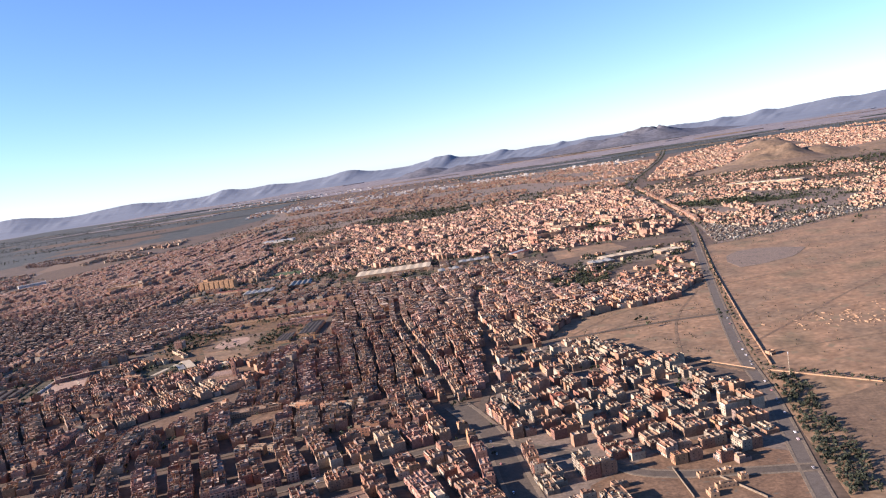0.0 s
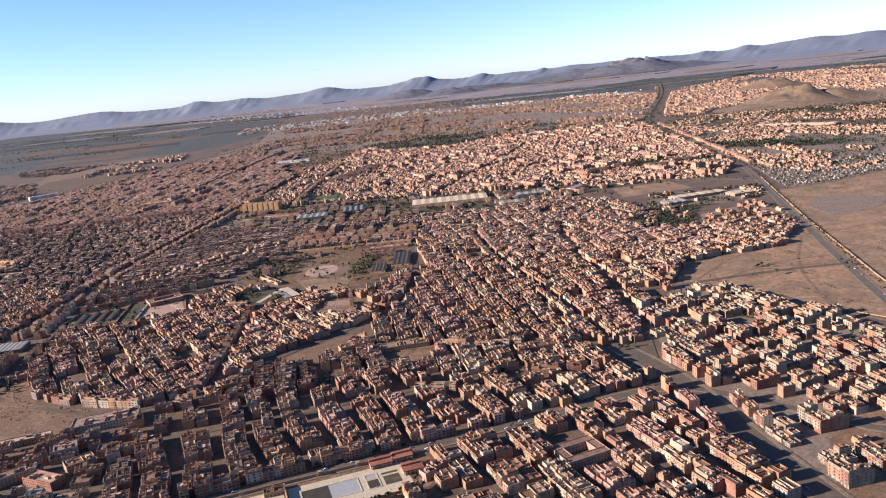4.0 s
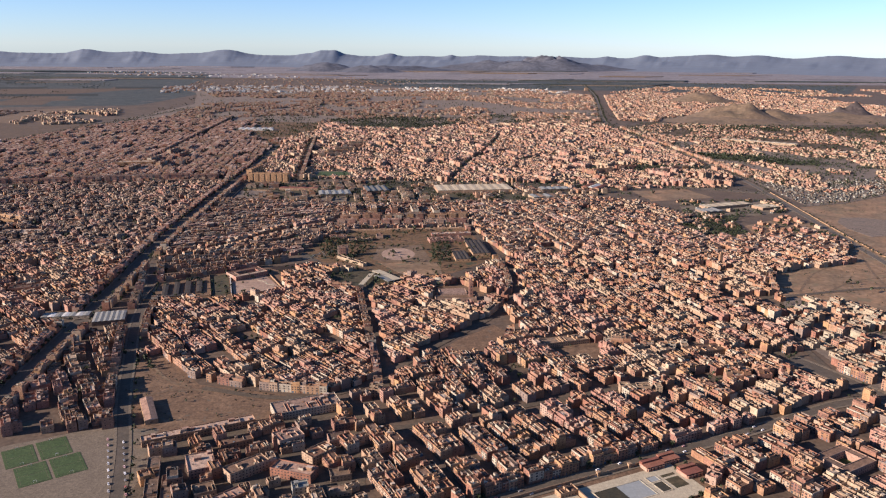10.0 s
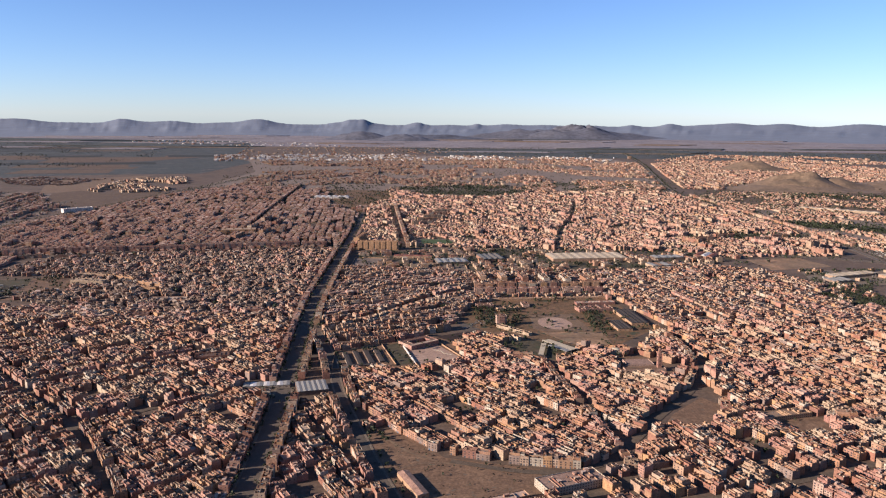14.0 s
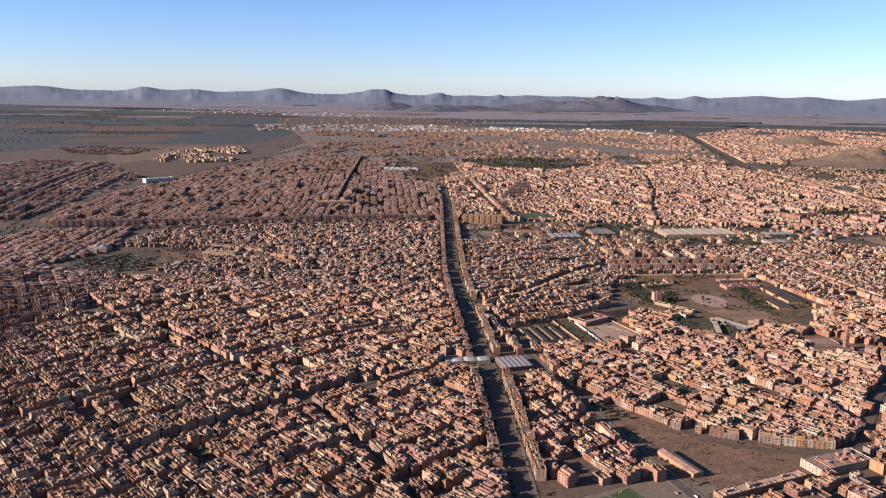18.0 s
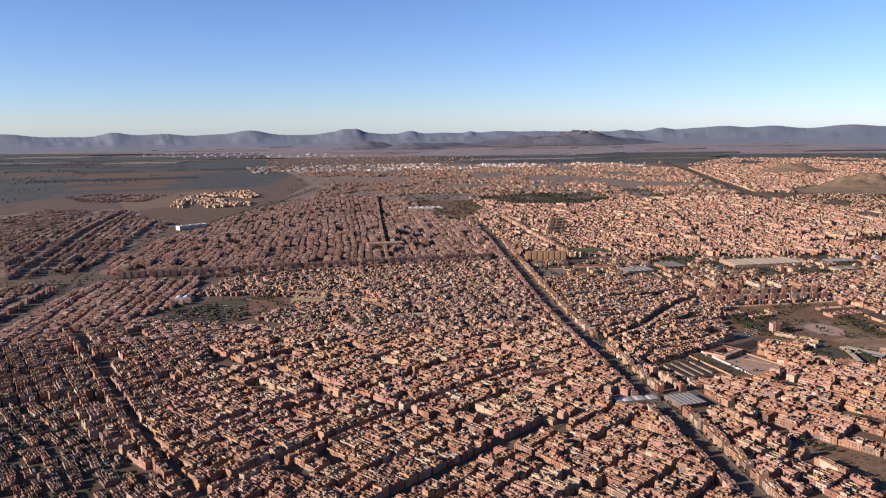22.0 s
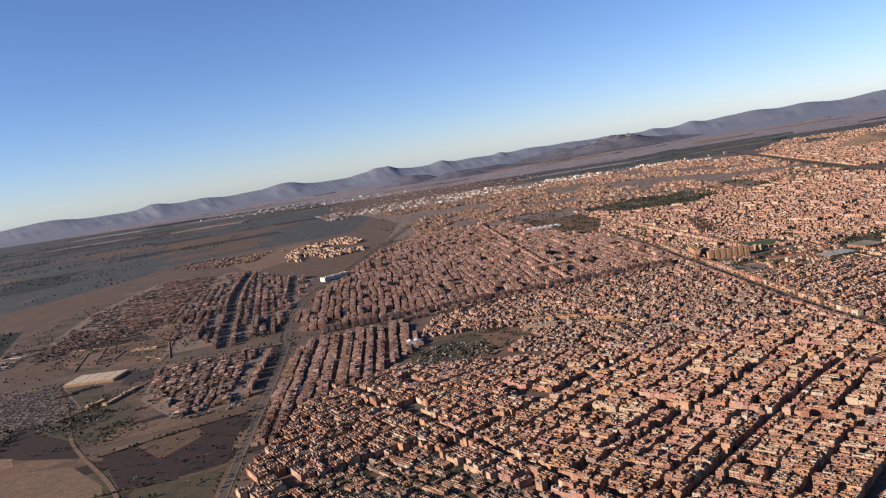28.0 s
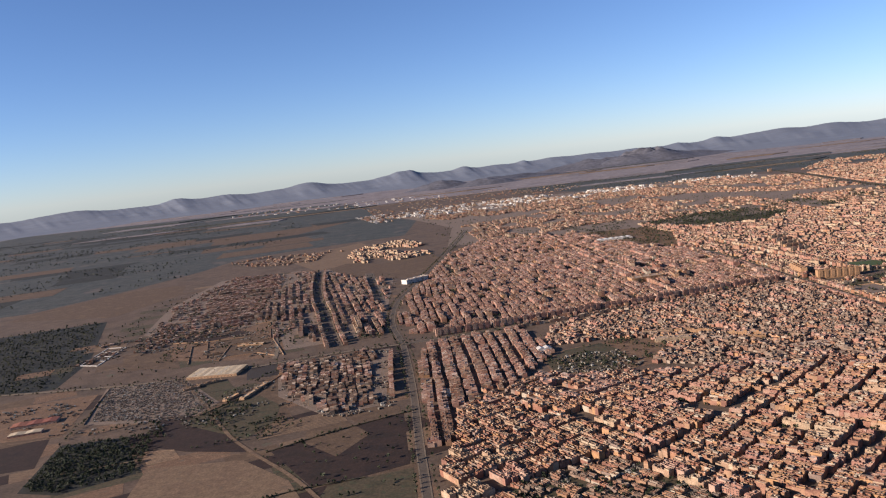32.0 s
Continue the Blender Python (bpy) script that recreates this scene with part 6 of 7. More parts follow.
wall_run("compound_wall", [(-517, 1216), (-524, 1308), (-446, 1360), (-413, 1240), (-517, 1216)], 2.8, .6, compound_m, "ochre wall round the workshops")
wall_run("kerb_path", [(-352, 1330), (-338, 1322), (-332, 1308), (-318, 1300)], .5, 2.4, concrete_m, "curving pale path over the school yard")
for i in range(4):
    hall(-497 + i * 17, 1268 + i * 8, 14, 9, 74, 3, 3.5, 1, grey_wall_m, [tar_m], "long narrow school workshop with a dull roof", "workshop")
hall(-470, 1236, 14, 60, 8, 3, 3.6, 3, grey_wall_m, [tar_m], "low cross wing in front of the workshops", "workshop")
apartment(-216, 1497, 8, 20, 13, 6, red_wall_m, "tall brown slab of flats beside the car park", towers=1)
annex(-195, 1452, -48, 84, 10, 5, pale_wall_m, "row of low cream buildings beside the park")
hall(57, 1552, 6, 36, 112, 6, 7, 4, compound_m, [tar_m], "large dark-roofed hall beside the park", "workshop")
hall(20, 1488, 6, 30, 64, 5, 5.8, 4, compound_m, [tar_m], "smaller dark-roofed hall beside the park", "workshop")
annex(-5, 1622, 10, 76, 30, 6, red_wall_m, "low pink school building in the park")
annex(8, 1675, 8, 88, 18, 5, red_wall_m, "long low pink building in the park")
annex(-97, 1716, 6, 310, 9, 4.5, compound_m, "very long low ochre building behind the park", roof=red_terrace_m)
annex(-190, 1620, 20, 50, 18, 5, compound_m, "low ochre building among park trees")
annex(-150, 1655, 95, 30, 14, 5, red_wall_m, "small pink building among park trees")
annex(-240, 1640, 10, 36, 22, 7, red_wall_m, "pink building at the corner of the park")
s = Shape()
s.prism([(34 * math.cos(a), 47 * math.sin(a)) for a in [i * math.pi / 12 for i in range(24)]], -0.3, 0.25)
thing("sports_ground", s, [rose_earth_m], -106, 1512, 4, "oval pinkish bare sports ground in the park", "sports ground", kind="structure")
patch("ground_park_worn", [(-155, 1470), (-150, 1575), (-60, 1585), (-38, 1455), (-135, 1452)], tan_m, "worn brown earth round the sports ground", 0.12)
patch("ground_park_bare", [(-141, 1446), (-24, 1450), (-21, 1360), (-97, 1368)], field_m, "bare brown earth beside the sports ground", 0.2)
patch("ground_park_plot", [(-255, 1429), (-209, 1456), (-159, 1411), (-227, 1378)], lot_m, "bare brown plot beside the car park", 0.2)
tent = base("canopy", -140, 1330, 0, "white angular canopy roofs over a yard", "canopy")
for k, (a, b, half) in enumerate((((-26, -46), (-6, 46), 4.5), ((-4, 44), (38, -14), 8), ((0, 12), (26, -26), 6))):
    s = Shape()
    dx, dy = b[0] - a[0], b[1] - a[1]
    n = math.hypot(dx, dy)
    ox, oy = -dy / n * half, dx / n * half
    q = [(a[0] + ox, a[1] + oy), (a[0] - ox, a[1] - oy), (b[0] - ox, b[1] - oy), (b[0] + ox, b[1] + oy)]
    s.prism(q, 5 + k * .7, 5.6 + k * .7)
    part("roof_sheet", s, [concrete_m if k < 2 else sheet_m], tent)
    for px, py in q:
        s = Shape()
        s.box(px - .3, px + .3, py - .3, py + .3, 0, 5 + k * .7)
        part("post", s, [white_m], tent)
s = Shape()
for i in range(6):
    q0, q1 = math.pi / 2 * i / 6, math.pi / 2 * (i + 1) / 6
    for j in range(16):
        a0, a1 = 2 * math.pi * j / 16, 2 * math.pi * (j + 1) / 16
        s.face([(8 * math.cos(q) * math.cos(a), 8 * math.cos(q) * math.sin(a), 8 + 3.5 * math.sin(q)) for q, a in ((q0, a0), (q0, a1), (q1, a1), (q1, a0))])
dome = base("domed_hall", -30, 1308, 10, "pale-domed hall beside terraces", "hall")
part("dome", s, [concrete_m], dome)
s = Shape()
s.box(-14, 14, -12, 12, 0, 8)
part("walls", s, [pale_wall_m], dome)

s = Shape()
s.prism([(-398, 2468), (-392, 2578), (-302, 2570), (-270, 2462)], -0.3, 0.35)
thing("football_pitch", s, [grass_m], label="wide green football pitch before tall flats", category="sports pitch", kind="structure")
annex(-330, 2440, -4, 90, 12, 6, compound_m, "low ochre stand along the football pitch", "stand")
Q = local(-446, 686, 33)
for i in range(2):
    for j in range(2):
        ob = base("sports_pitch", *Q(2 + i * 32 - j * 6, 2 + j * 44 - 4), 33, "small green artificial pitch inside a paved yard", "sports pitch", "green sports pitches")
        s = Shape()
        s.box(-14.5, 14.5, -20.5, 20.5, -0.2, 0.3)
        part("turf", s, [grass_m], ob)
        s = Shape()
        for a, b, c, d in ((-12, 12, -18, -17.85), (-12, 12, 17.85, 18), (-12, -11.85, -18, 18), (11.85, 12, -18, 18), (-12, 12, -.08, .08)):
            s.box(a, b, c, d, 0.3, 0.36)
        part("lines", s, [pave_m], ob)
        for sy in (-1, 1):
            s = Shape()
            for a, b, z0, z1 in ((-1.6, -1.4, 0, 2), (1.4, 1.6, 0, 2), (-1.6, 1.6, 1.9, 2.1)):
                s.box(a, b, sy * 18 - .1, sy * 18 + .1, 0.3 + z0, 0.3 + z1)
            part("goal", s, [white_m], ob)
hall(-374, 815, 24, 14, 60, 5.5, 7, 1, compound_m, [red_terrace_m], "long narrow shed on the empty lot", "shed")
annex(-196, 818, 22, 76, 30, 9, wall_m, "long ochre building at the edge of the lot", roof=red_terrace_m)
for x, y, turn, w, d, h, m, rf_, label in (
        (-168, 712, 44, 30, 18, 9, pale_wall_m, roof_m, "tall cream building with blank walls"), (-150, 700, 12, 26, 12, 5, pale_wall_m, rose_roof_m, "low cream wing round a yard"),
        (-188, 678, -20, 44, 17, 9, wall_m, red_terrace_m, "long orange building with rows of windows"), (-178, 648, 16, 15, 13, 9, sheet_m, sheet_m, "small grey-green building beside a yard"),
        (-128, 607, 15, 36, 15, 9, red_wall_m, red_terrace_m, "brick-red building at the edge of bare earth"), (-303, 764, 24, 118, 13, 7, wall_m, red_terrace_m, "very long ochre row at the edge of the lot"),
        (-282, 692, 22, 26, 32, 9, red_wall_m, red_terrace_m, "square brick-red building with a cluttered terrace"), (-236, 684, 40, 42, 17, 10, pale_wall_m, roof_m, "tall cream building with a blank gable"),
        (-268, 650, 24, 20, 18, 5, pale_wall_m, grey_roof_m, "low cream building with angled walls"), (-244, 630, 42, 36, 14, 8, wall_m, red_terrace_m, "long salmon building turned across the yards"),
        (-218, 640, 38, 24, 9, 5, pale_wall_m, rose_roof_m, "low narrow cream wing beside a yard"), (-204, 742, 32, 28, 21, 11, red_wall_m, red_terrace_m, "tall dark red building with a stepped terrace"),
        (-143, 674, 14, 20, 15, 6, grey_wall_m, grey_roof_m, "low grey building with a flat roof"), (-141, 646, 14, 22, 11, 5, pale_wall_m, rose_roof_m, "low cream building with a pale roof"),
        (-190, 592, 14, 22, 15, 8, grey_wall_m, grey_roof_m, "grey block above bare earth"), (-246, 596, 16, 34, 14, 7, red_wall_m, roof_m, "pinkish building above bare earth"),
        (-278, 590, 10, 36, 9, 5, grey_wall_m, grey_roof_m, "low grey shed above bare earth"), (-230, 582, 10, 20, 10, 5, pale_wall_m, roof_m, "small pale building above bare earth"),
        (-160, 622, 16, 30, 9, 4, compound_m, lot_m, "low ochre walls round a yard"), (-258, 738, 26, 34, 14, 7, wall_m, roof_m, "ochre building behind the long row"),
        (-150, 742, 16, 24, 16, 8, red_wall_m, roof_m, "dull red building beside a lane"), (-148, 775, 18, 26, 17, 9, wall_m, roof_m, "ochre building beside a lane"),
        (-318, 655, 105, 100, 12, 7, wall_m, roof_m, "long ochre row beside the pitches"), (-300, 640, 104, 66, 10, 6, pale_wall_m, roof_m, "long cream row behind the pitches")):
    annex(x, y, turn, w, d, h, m, label, "row_building", roof=rf_)
s = Shape()
s.box(-2.2, 2.2, -2.2, 2.2, 0, 17, 0, 1)
s.box(-1.2, 1.2, -1.2, 1.2, 17, 20, 0, 1)
thing("tower", s, [wall_m, roof_m], -214, 722, 20, "slim square ochre tower among yards", "tower")
annex(135, 1022, 16, 84, 22, 6, compound_m, "roofed market with dark open sides", roof=grey_roof_m)
annex(58, 1022, 28, 20, 16, 8, compound_m, "square ochre building at the dusty square")
annex(330, 985, 16, 60, 22, 7, compound_m, "low ochre building round a yard")
courtyard(365, 688, 28, 46, 38, 10, 8, red_wall_m, "pink courtyard school with a green yard", floor=grass_m)
annex(572, 929, 17, 15, 14, 13, red_roof_m, "bright red rendered house among grey blocks", "red_house", roof=red_roof_m)

# On the steppe beside the highway.
hut = base("ruined_hut", 853, 1045, 30, "small ruined ochre hut on the steppe", "hut")
s = Shape()
s.tray(-5, 5, -4, 4, 0, 4.5, 1.0, 0.6)
part("shell", s, [wall_m, field_m], hut)
for c in (-3, 0, 3):
    s = Shape()
    s.prism([(c - .8, -6), (c + .8, -6), (c + .8, -4), (c - .8, -4)], 0, 4)
    part("buttress", s, [wall_m], hut)
mast = base("mast", 852, 958, 0, "tall thin pale mast beside the highway", "mast")
s = Shape()
s.prism([(.22 * math.cos(a), .22 * math.sin(a)) for a in [i * math.pi / 3 for i in range(6)]], 0, 26)
part("pole", s, [concrete_m], mast)
s = Shape()
s.box(-.5, .5, -.3, .3, 25, 28, 0, 0, True)
part("antenna", s, [white_m], mast)
wall_run("field_wall", [(833, 981), (881, 942), (960, 880), (1100, 800)], 1.3, .8, compound_m, "low ochre wall across the steppe")
wall_run("field_wall", [(976, 2210), (906, 1658), (862, 1229), (842, 1000)], 2.2, 1.2, compound_m, "long ochre wall between highway and steppe")
wall_run("field_wall", [(742, 1072), (820, 990)], 1.6, 1.2, compound_m, "low pale wall along a side road")
wall_run("yard_wall", [(677, 721), (686, 659)], 2.0, .5, pave_m, "pale yard wall beside the highway")
wall_run("yard_wall", [(715, 695), (744, 649)], 2.0, .5, pave_m, "pale yard wall beside the highway")
for x, y, w, d in ((704, 700, 16, 7), (722, 704, 12, 8), (716, 676, 18, 6), (702, 662, 8, 10), (734, 690, 7, 7)):
    annex(x, y, 12, w, d, 3.4, compound_m, "low rough shed inside a yard beside the highway", "yard_shed", roof=grey_roof_m)
s = Shape()
r = random.Random(77)
for i in range(170):
    x, y, a = r.gauss(1010, 46), r.gauss(1185, 34), r.choice((30, 120))
    w, d, h = r.uniform(.8, 7), r.uniform(.5, 1.2), r.uniform(.3, 1.2)
    c, q = math.cos(radians(a)), math.sin(radians(a))
    s.prism([(x + px * c - py * q, y + px * q + py * c) for px, py in ((-w / 2, -d / 2), (w / 2, -d / 2), (w / 2, d / 2), (-w / 2, d / 2))], -.2, h)
thing("ruins", s, [compound_m], label="low pale stones and wall stubs scattered over the steppe", category="ruins", kind="stuff")
patch("ground_red_field", [(845, 850), (1000, 930), (1050, 700), (850, 640)], tan_m, "reddish tan bare field beyond the highway trees", 0.12)

# Fields west of the avenue.
for name, poly, m, label, z in (
        ("ground_ploughed", [(-2081, 1413), (-1974, 1482), (-1840, 1550), (-1818, 1279), (-1897, 1247), (-1978, 1232)], plough_m, "dark ploughed field beside the avenue", .10),
        ("ground_pale_field", [(-2307, 1400), (-2126, 1386), (-2020, 1267), (-1983, 1180), (-2114, 1180), (-2287, 1220)], tan_m, "pale tan rutted field beside a dirt track", .10),
        ("ground_brown_field", [(-2398, 1711), (-2277, 1688), (-2130, 1427), (-2256, 1467), (-2367, 1531)], plough_m, "brown ploughed field beside a dirt track", .12),
        ("ground_green_field", [(-1950, 1228), (-1812, 1262), (-1800, 1120), (-1962, 1150)], scrub_m, "dull green field beside the avenue", .12),
        ("ground_stubble", [(-2124, 1486), (-2113, 1577), (-1976, 1618), (-1953, 1541), (-2030, 1512)], tan_m, "tan stubble field in rows near houses", .15),
        ("ground_bean_field", [(-2024, 1440), (-2030, 1508), (-1953, 1537), (-1899, 1449), (-1952, 1352)], stubble_m, "patchy field with brown planting rows", .16),
        ("ground_tan_corner", [(-2355, 1495), (-2287, 1488), (-2256, 1433), (-2312, 1414)], field_m, "bright tan field corner with planting rows", .18),
        ("ground_brown_yard", [(-2165, 2090), (-2125, 2080), (-2112, 1905), (-2150, 1832)], field_m, "reddish brown yard beside houses", .2),
        ("ground_dark_strip", [(-2685, 2689), (-2362, 2598), (-2322, 2480), (-2630, 2540)], scrub_m, "dark planted strip behind walled yards", .16),
        ("ground_grey_yard", [(-2775, 2440), (-2590, 2395), (-2500, 2170), (-2683, 2237)], stubble_m, "dull brown yard beside the belt road", .16),
        ("ground_orchard", [(-2330, 1650), (-2262, 1760), (-2190, 1800), (-2120, 1700), (-2110, 1590), (-2150, 1500)], scrub_m, "dark scrubby plot beside a dirt track", .14),
        ("ground_east_stubble", [(-1948, 1548), (-1968, 1620), (-1850, 1600), (-1835, 1460), (-1890, 1455)], stubble_m, "brown stubble field beside the avenue", .14),
        ("ground_brown_plot", [(-2760, 1650), (-2613, 1657), (-2552, 1471), (-2700, 1450)], plough_m, "brown field beside yards", .10),
        ("ground_tan_land", [(-3700, 3450), (-3141, 3244), (-3000, 3700), (-3090, 4051), (-3364, 4063), (-3700, 3611)], stubble_m, "wide brown fields between groves", .10),
        ("ground_red_yard", [(-2590, 2455), (-2522, 2440), (-2446, 2222), (-2516, 2256)], field_m, "reddish bare yard behind walls", .2),
        ("ground_walled_yard", [(-2512, 2494), (-2308, 2434), (-2230, 2160), (-2425, 2212)], lot_m, "brown walled yard beside the belt road", .14),
        ("ground_far_tan", [(-2722, 4763), (-2277, 5266), (-2025, 4256), (-2395, 4009)], tan_m, "pale tan land round far villages", .10),
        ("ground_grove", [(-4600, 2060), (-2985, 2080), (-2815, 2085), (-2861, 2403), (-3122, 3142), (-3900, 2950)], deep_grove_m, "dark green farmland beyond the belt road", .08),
        ("ground_far_grove", [(-9000, 13500), (-3300, 12200), (-2600, 9800), (-2450, 7600), (-2950, 5640), (-3180, 4600), (-3420, 4080), (-3700, 3640), (-9000, 3200)], hazy_grove_m, "dark green groves reaching far over the plain", .08),
        ("ground_far_farmland", [(-3150, 5050), (-2500, 5320), (-1990, 5450), (-1930, 6800), (-2350, 7600), (-2650, 9800), (-3000, 10300), (-3600, 12000), (-4200, 9000)], hazy_grove_m, "dull green farmland beyond the villages", .06),
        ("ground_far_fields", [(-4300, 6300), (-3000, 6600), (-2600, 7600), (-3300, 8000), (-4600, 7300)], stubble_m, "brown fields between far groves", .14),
        ("ground_far_plain", [(-200, 7900), (1500, 7900), (4200, 7600), (5200, 9200), (2500, 9900), (-800, 10200)], hazy_grove_m, "dark band of far fields beyond the town", .08),
        ("ground_plain", [(-3000, 10300), (-3600, 12200), (-16000, 13000), (-16000, 25500), (16000, 25500), (16000, 9500), (7000, 9400), (2500, 9950), (-800, 10300)], hazy_plain_m, "pale mauve-brown plain beyond the town", .05),
        ("ground_pale_plain", [(-2500, 10800), (3000, 10300), (6500, 10500), (6500, 15500), (-3500, 15000)], hazy_plain_m, "pale brown plain before the mountains", .08),
        ("ground_scrap_yard", [(-2650, 2030), (-2450, 2050), (-2280, 1780), (-2320, 1660), (-2570, 1720)], dust_m, "dusty trodden ground under shacks", .16),
        ("ground_works_yard", [(-2930, 1930), (-2650, 1980), (-2590, 1660), (-2830, 1660)], lot_m, "pale trodden works yards", .16),
        ("ground_scrub_strip", [(-2330, 1660), (-2250, 1800), (-2170, 2050), (-2100, 2080), (-2130, 1760), (-2060, 1560), (-2190, 1500)], stubble_m, "dry scrubby ground beside shacks", .12),
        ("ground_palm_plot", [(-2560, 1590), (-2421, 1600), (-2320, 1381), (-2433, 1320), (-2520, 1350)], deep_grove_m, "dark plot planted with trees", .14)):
    patch(name, poly, m, label, z)
wall_run("field_wall", [(-2488, 2200), (-2552, 2440), (-2430, 2480)], 2.5, 1.5, compound_m, "low earth wall round a yard")
wall_run("field_wall", [(-2400, 2200), (-2418, 2400), (-2290, 2428), (-2208, 2182)], 2.5, 2.0, compound_m, "earth wall round a brown yard")
wall_run("field_wall", [(-1890, 1245), (-2000, 1225), (-2100, 1180)], 1.5, 3.0, scrub_m, "dark hedge bank between two fields")
wall_run("field_wall", [(-1815, 1560), (-1974, 1485), (-2090, 1412)], 1.5, 3.0, scrub_m, "dark hedge bank between two fields")



def shacks(name, poly, n, seed, label, clump=0.0, big=1.0):
    """Low huts, lean-tos and heaps crowded together, too many to count."""
    r = random.Random(seed)
    s = Shape()
    for x, y in in_poly(poly, n, seed, clump):
        a = radians(r.choice((20, 25, 110, 115)) + r.uniform(-12, 12))
        w, d, h = r.uniform(2.5, 7) * big, r.uniform(2, 5.5) * big, r.uniform(1.2, 3.6) * big
        c, q = math.cos(a), math.sin(a)
        k = len(s.v)
        tilt = r.uniform(0, .8)
        for z in (0, 1):
            for px, py in ((-w, -d), (w, -d), (w, d), (-w, d)):
                s.v.append((x + (px * c - py * q) / 2, y + (px * q + py * c) / 2, z * (h + (tilt if py > 0 else 0))))
        for f in ((0, 1, 5, 4), (1, 2, 6, 5), (2, 3, 7, 6), (3, 0, 4, 7), (4, 5, 6, 7)):
            s.f.append(tuple(k + i for i in f))
            s.s.append(0)
    thing(name, s, [shack_m], label=label, category="shacks", kind="stuff")


def furrows(poly, turn, step, mat, label):
    """Low earth ridges across a field."""
    a = radians(turn)
    xs, ys = [p[0] for p in poly], [p[1] for p in poly]
    cx, cy, reach = sum(xs) / len(xs), sum(ys) / len(ys), 300
    s = Shape()
    k = -reach
    while k < reach:
        run = [(cx + u * math.cos(a) - k * math.sin(a), cy + u * math.sin(a) + k * math.cos(a)) for u in range(-reach, reach, 6)]
        ok = inside(np.array([p[0] for p in run]), np.array([p[1] for p in run]), poly)
        best = [p for p, q in zip(run, ok) if q]
        if len(best) > 2:
            (x0, y0), (x1, y1) = best[0], best[-1]
            ox, oy = -math.sin(a) * step * .28, math.cos(a) * step * .28
            s.face([(x0 - ox, y0 - oy, .2), (x1 - ox, y1 - oy, .2), (x1, y1, .4), (x0, y0, .4)])
            s.face([(x0, y0, .4), (x1, y1, .4), (x1 + ox, y1 + oy, .2), (x0 + ox, y0 + oy, .2)])
        k += step
    thing("furrows", s, [mat], label=label, category="furrows", kind="stuff")


furrows([(-2120, 1489), (-2110, 1574), (-1979, 1614), (-1957, 1544), (-2030, 1514)], 20, 9, stubble_m, "rows of stubble over a tan field")
furrows([(-2020, 1442), (-2026, 1504), (-1955, 1532), (-1903, 1449), (-1952, 1358)], -62, 8, stubble_m, "brown planting rows over a patchy field")
furrows([(-2350, 1493), (-2290, 1486), (-2260, 1435), (-2312, 1418)], 25, 8, stubble_m, "brown planting rows in a field corner")
for line, label in (([(-2640, 2525), (-2598, 2700), (-2360, 2715), (-2300, 2440)], "low earth wall round farm yards"), ([(-2449, 2249), (-2516, 2494)], "dark earth wall between two yards"),
                    ([(-2640, 2525), (-2520, 2490), (-2400, 2500)], "low earth wall between plots"), ([(-2700, 2560), (-2780, 2900), (-2600, 2930)], "low earth wall round plots"),
                    ([(-2300, 1690), (-2210, 1830), (-2150, 2030)], "low rubble wall beside shacks"), ([(-2570, 1720), (-2610, 1880), (-2640, 2030)], "low wall round the shacks"),
                    ([(-2420, 2230), (-2300, 2250), (-2235, 2190)], "pale yard wall beside the belt road")):
    wall_run("field_wall", line, 2.4, 1.0, compound_m, label)
wall_run("garden_wall", [(-2869, 2352), (-2803, 2322), (-2812, 2560), (-2878, 2575)], 1.6, 2.4, white_m, "white wall round nursery beds", True)
for k in (.25, .5, .75):
    wall_run("garden_wall", [(-2869 - 9 * k, 2352 + 223 * k), (-2803 - 9 * k, 2322 + 238 * k)], 1.2, 2.0, white_m, "low white wall between nursery beds")
patch("ground_store_yard", [(-2288, 2080), (-2184, 2120), (-2172, 1975), (-2258, 1952)], tar_m, "dark paved store yard beside the factory", .3)
for x, y, turn, w, d in ((-2355, 1960, 30, 60, 16), (-2390, 1925, 25, 40, 18), (-2440, 2290, 15, 40, 14), (-2560, 2600, 20, 44, 16), (-2480, 2560, 20, 30, 12)):
    annex(x, y, turn, w, d, 4.5, compound_m, "low dull building among yards and walls", "farm_shed", roof=grey_roof_m)
for x, y, turn, w, d in ((-2257, 1799, 68, 48, 13), (-2210, 1835, 75, 124, 13), (-2345, 2368, -11, 84, 16)):
    annex(x, y, turn, w, d, 4.5, compound_m, "long low shed with a pale cream roof", "farm_shed", roof=cream_sheet_m)


# ---- trees ----


def crown_quads(r, n, size, high, wide, base_z):
    """Small leaf clumps in an uneven crown."""
    out = []
    lobes = [(r.uniform(-.45, .45) * wide, r.uniform(-.45, .45) * wide, base_z + r.uniform(.25, .8) * high, r.uniform(.35, .6)) for _ in range(5)]
    for _ in range(n):
        lx, ly, lz, q = r.choice(lobes)
        c = Vector((lx, ly, lz)) + Vector((r.gauss(0, 1) * wide * q * .4, r.gauss(0, 1) * wide * q * .4, r.gauss(0, 1) * high * q * .28))
        a = Vector((r.gauss(0, 1), r.gauss(0, 1), r.gauss(0, .6))).normalized()
        b = a.cross(Vector((r.gauss(0, 1), r.gauss(0, 1), r.gauss(0, 1)))).normalized()
        k = size * r.uniform(.6, 1.3)
        out.append([tuple(c - a * k - b * k * .7), tuple(c + a * k - b * k * .5), tuple(c + a * k * .8 + b * k * .7), tuple(c - a * k * .7 + b * k * .6)])
    return out


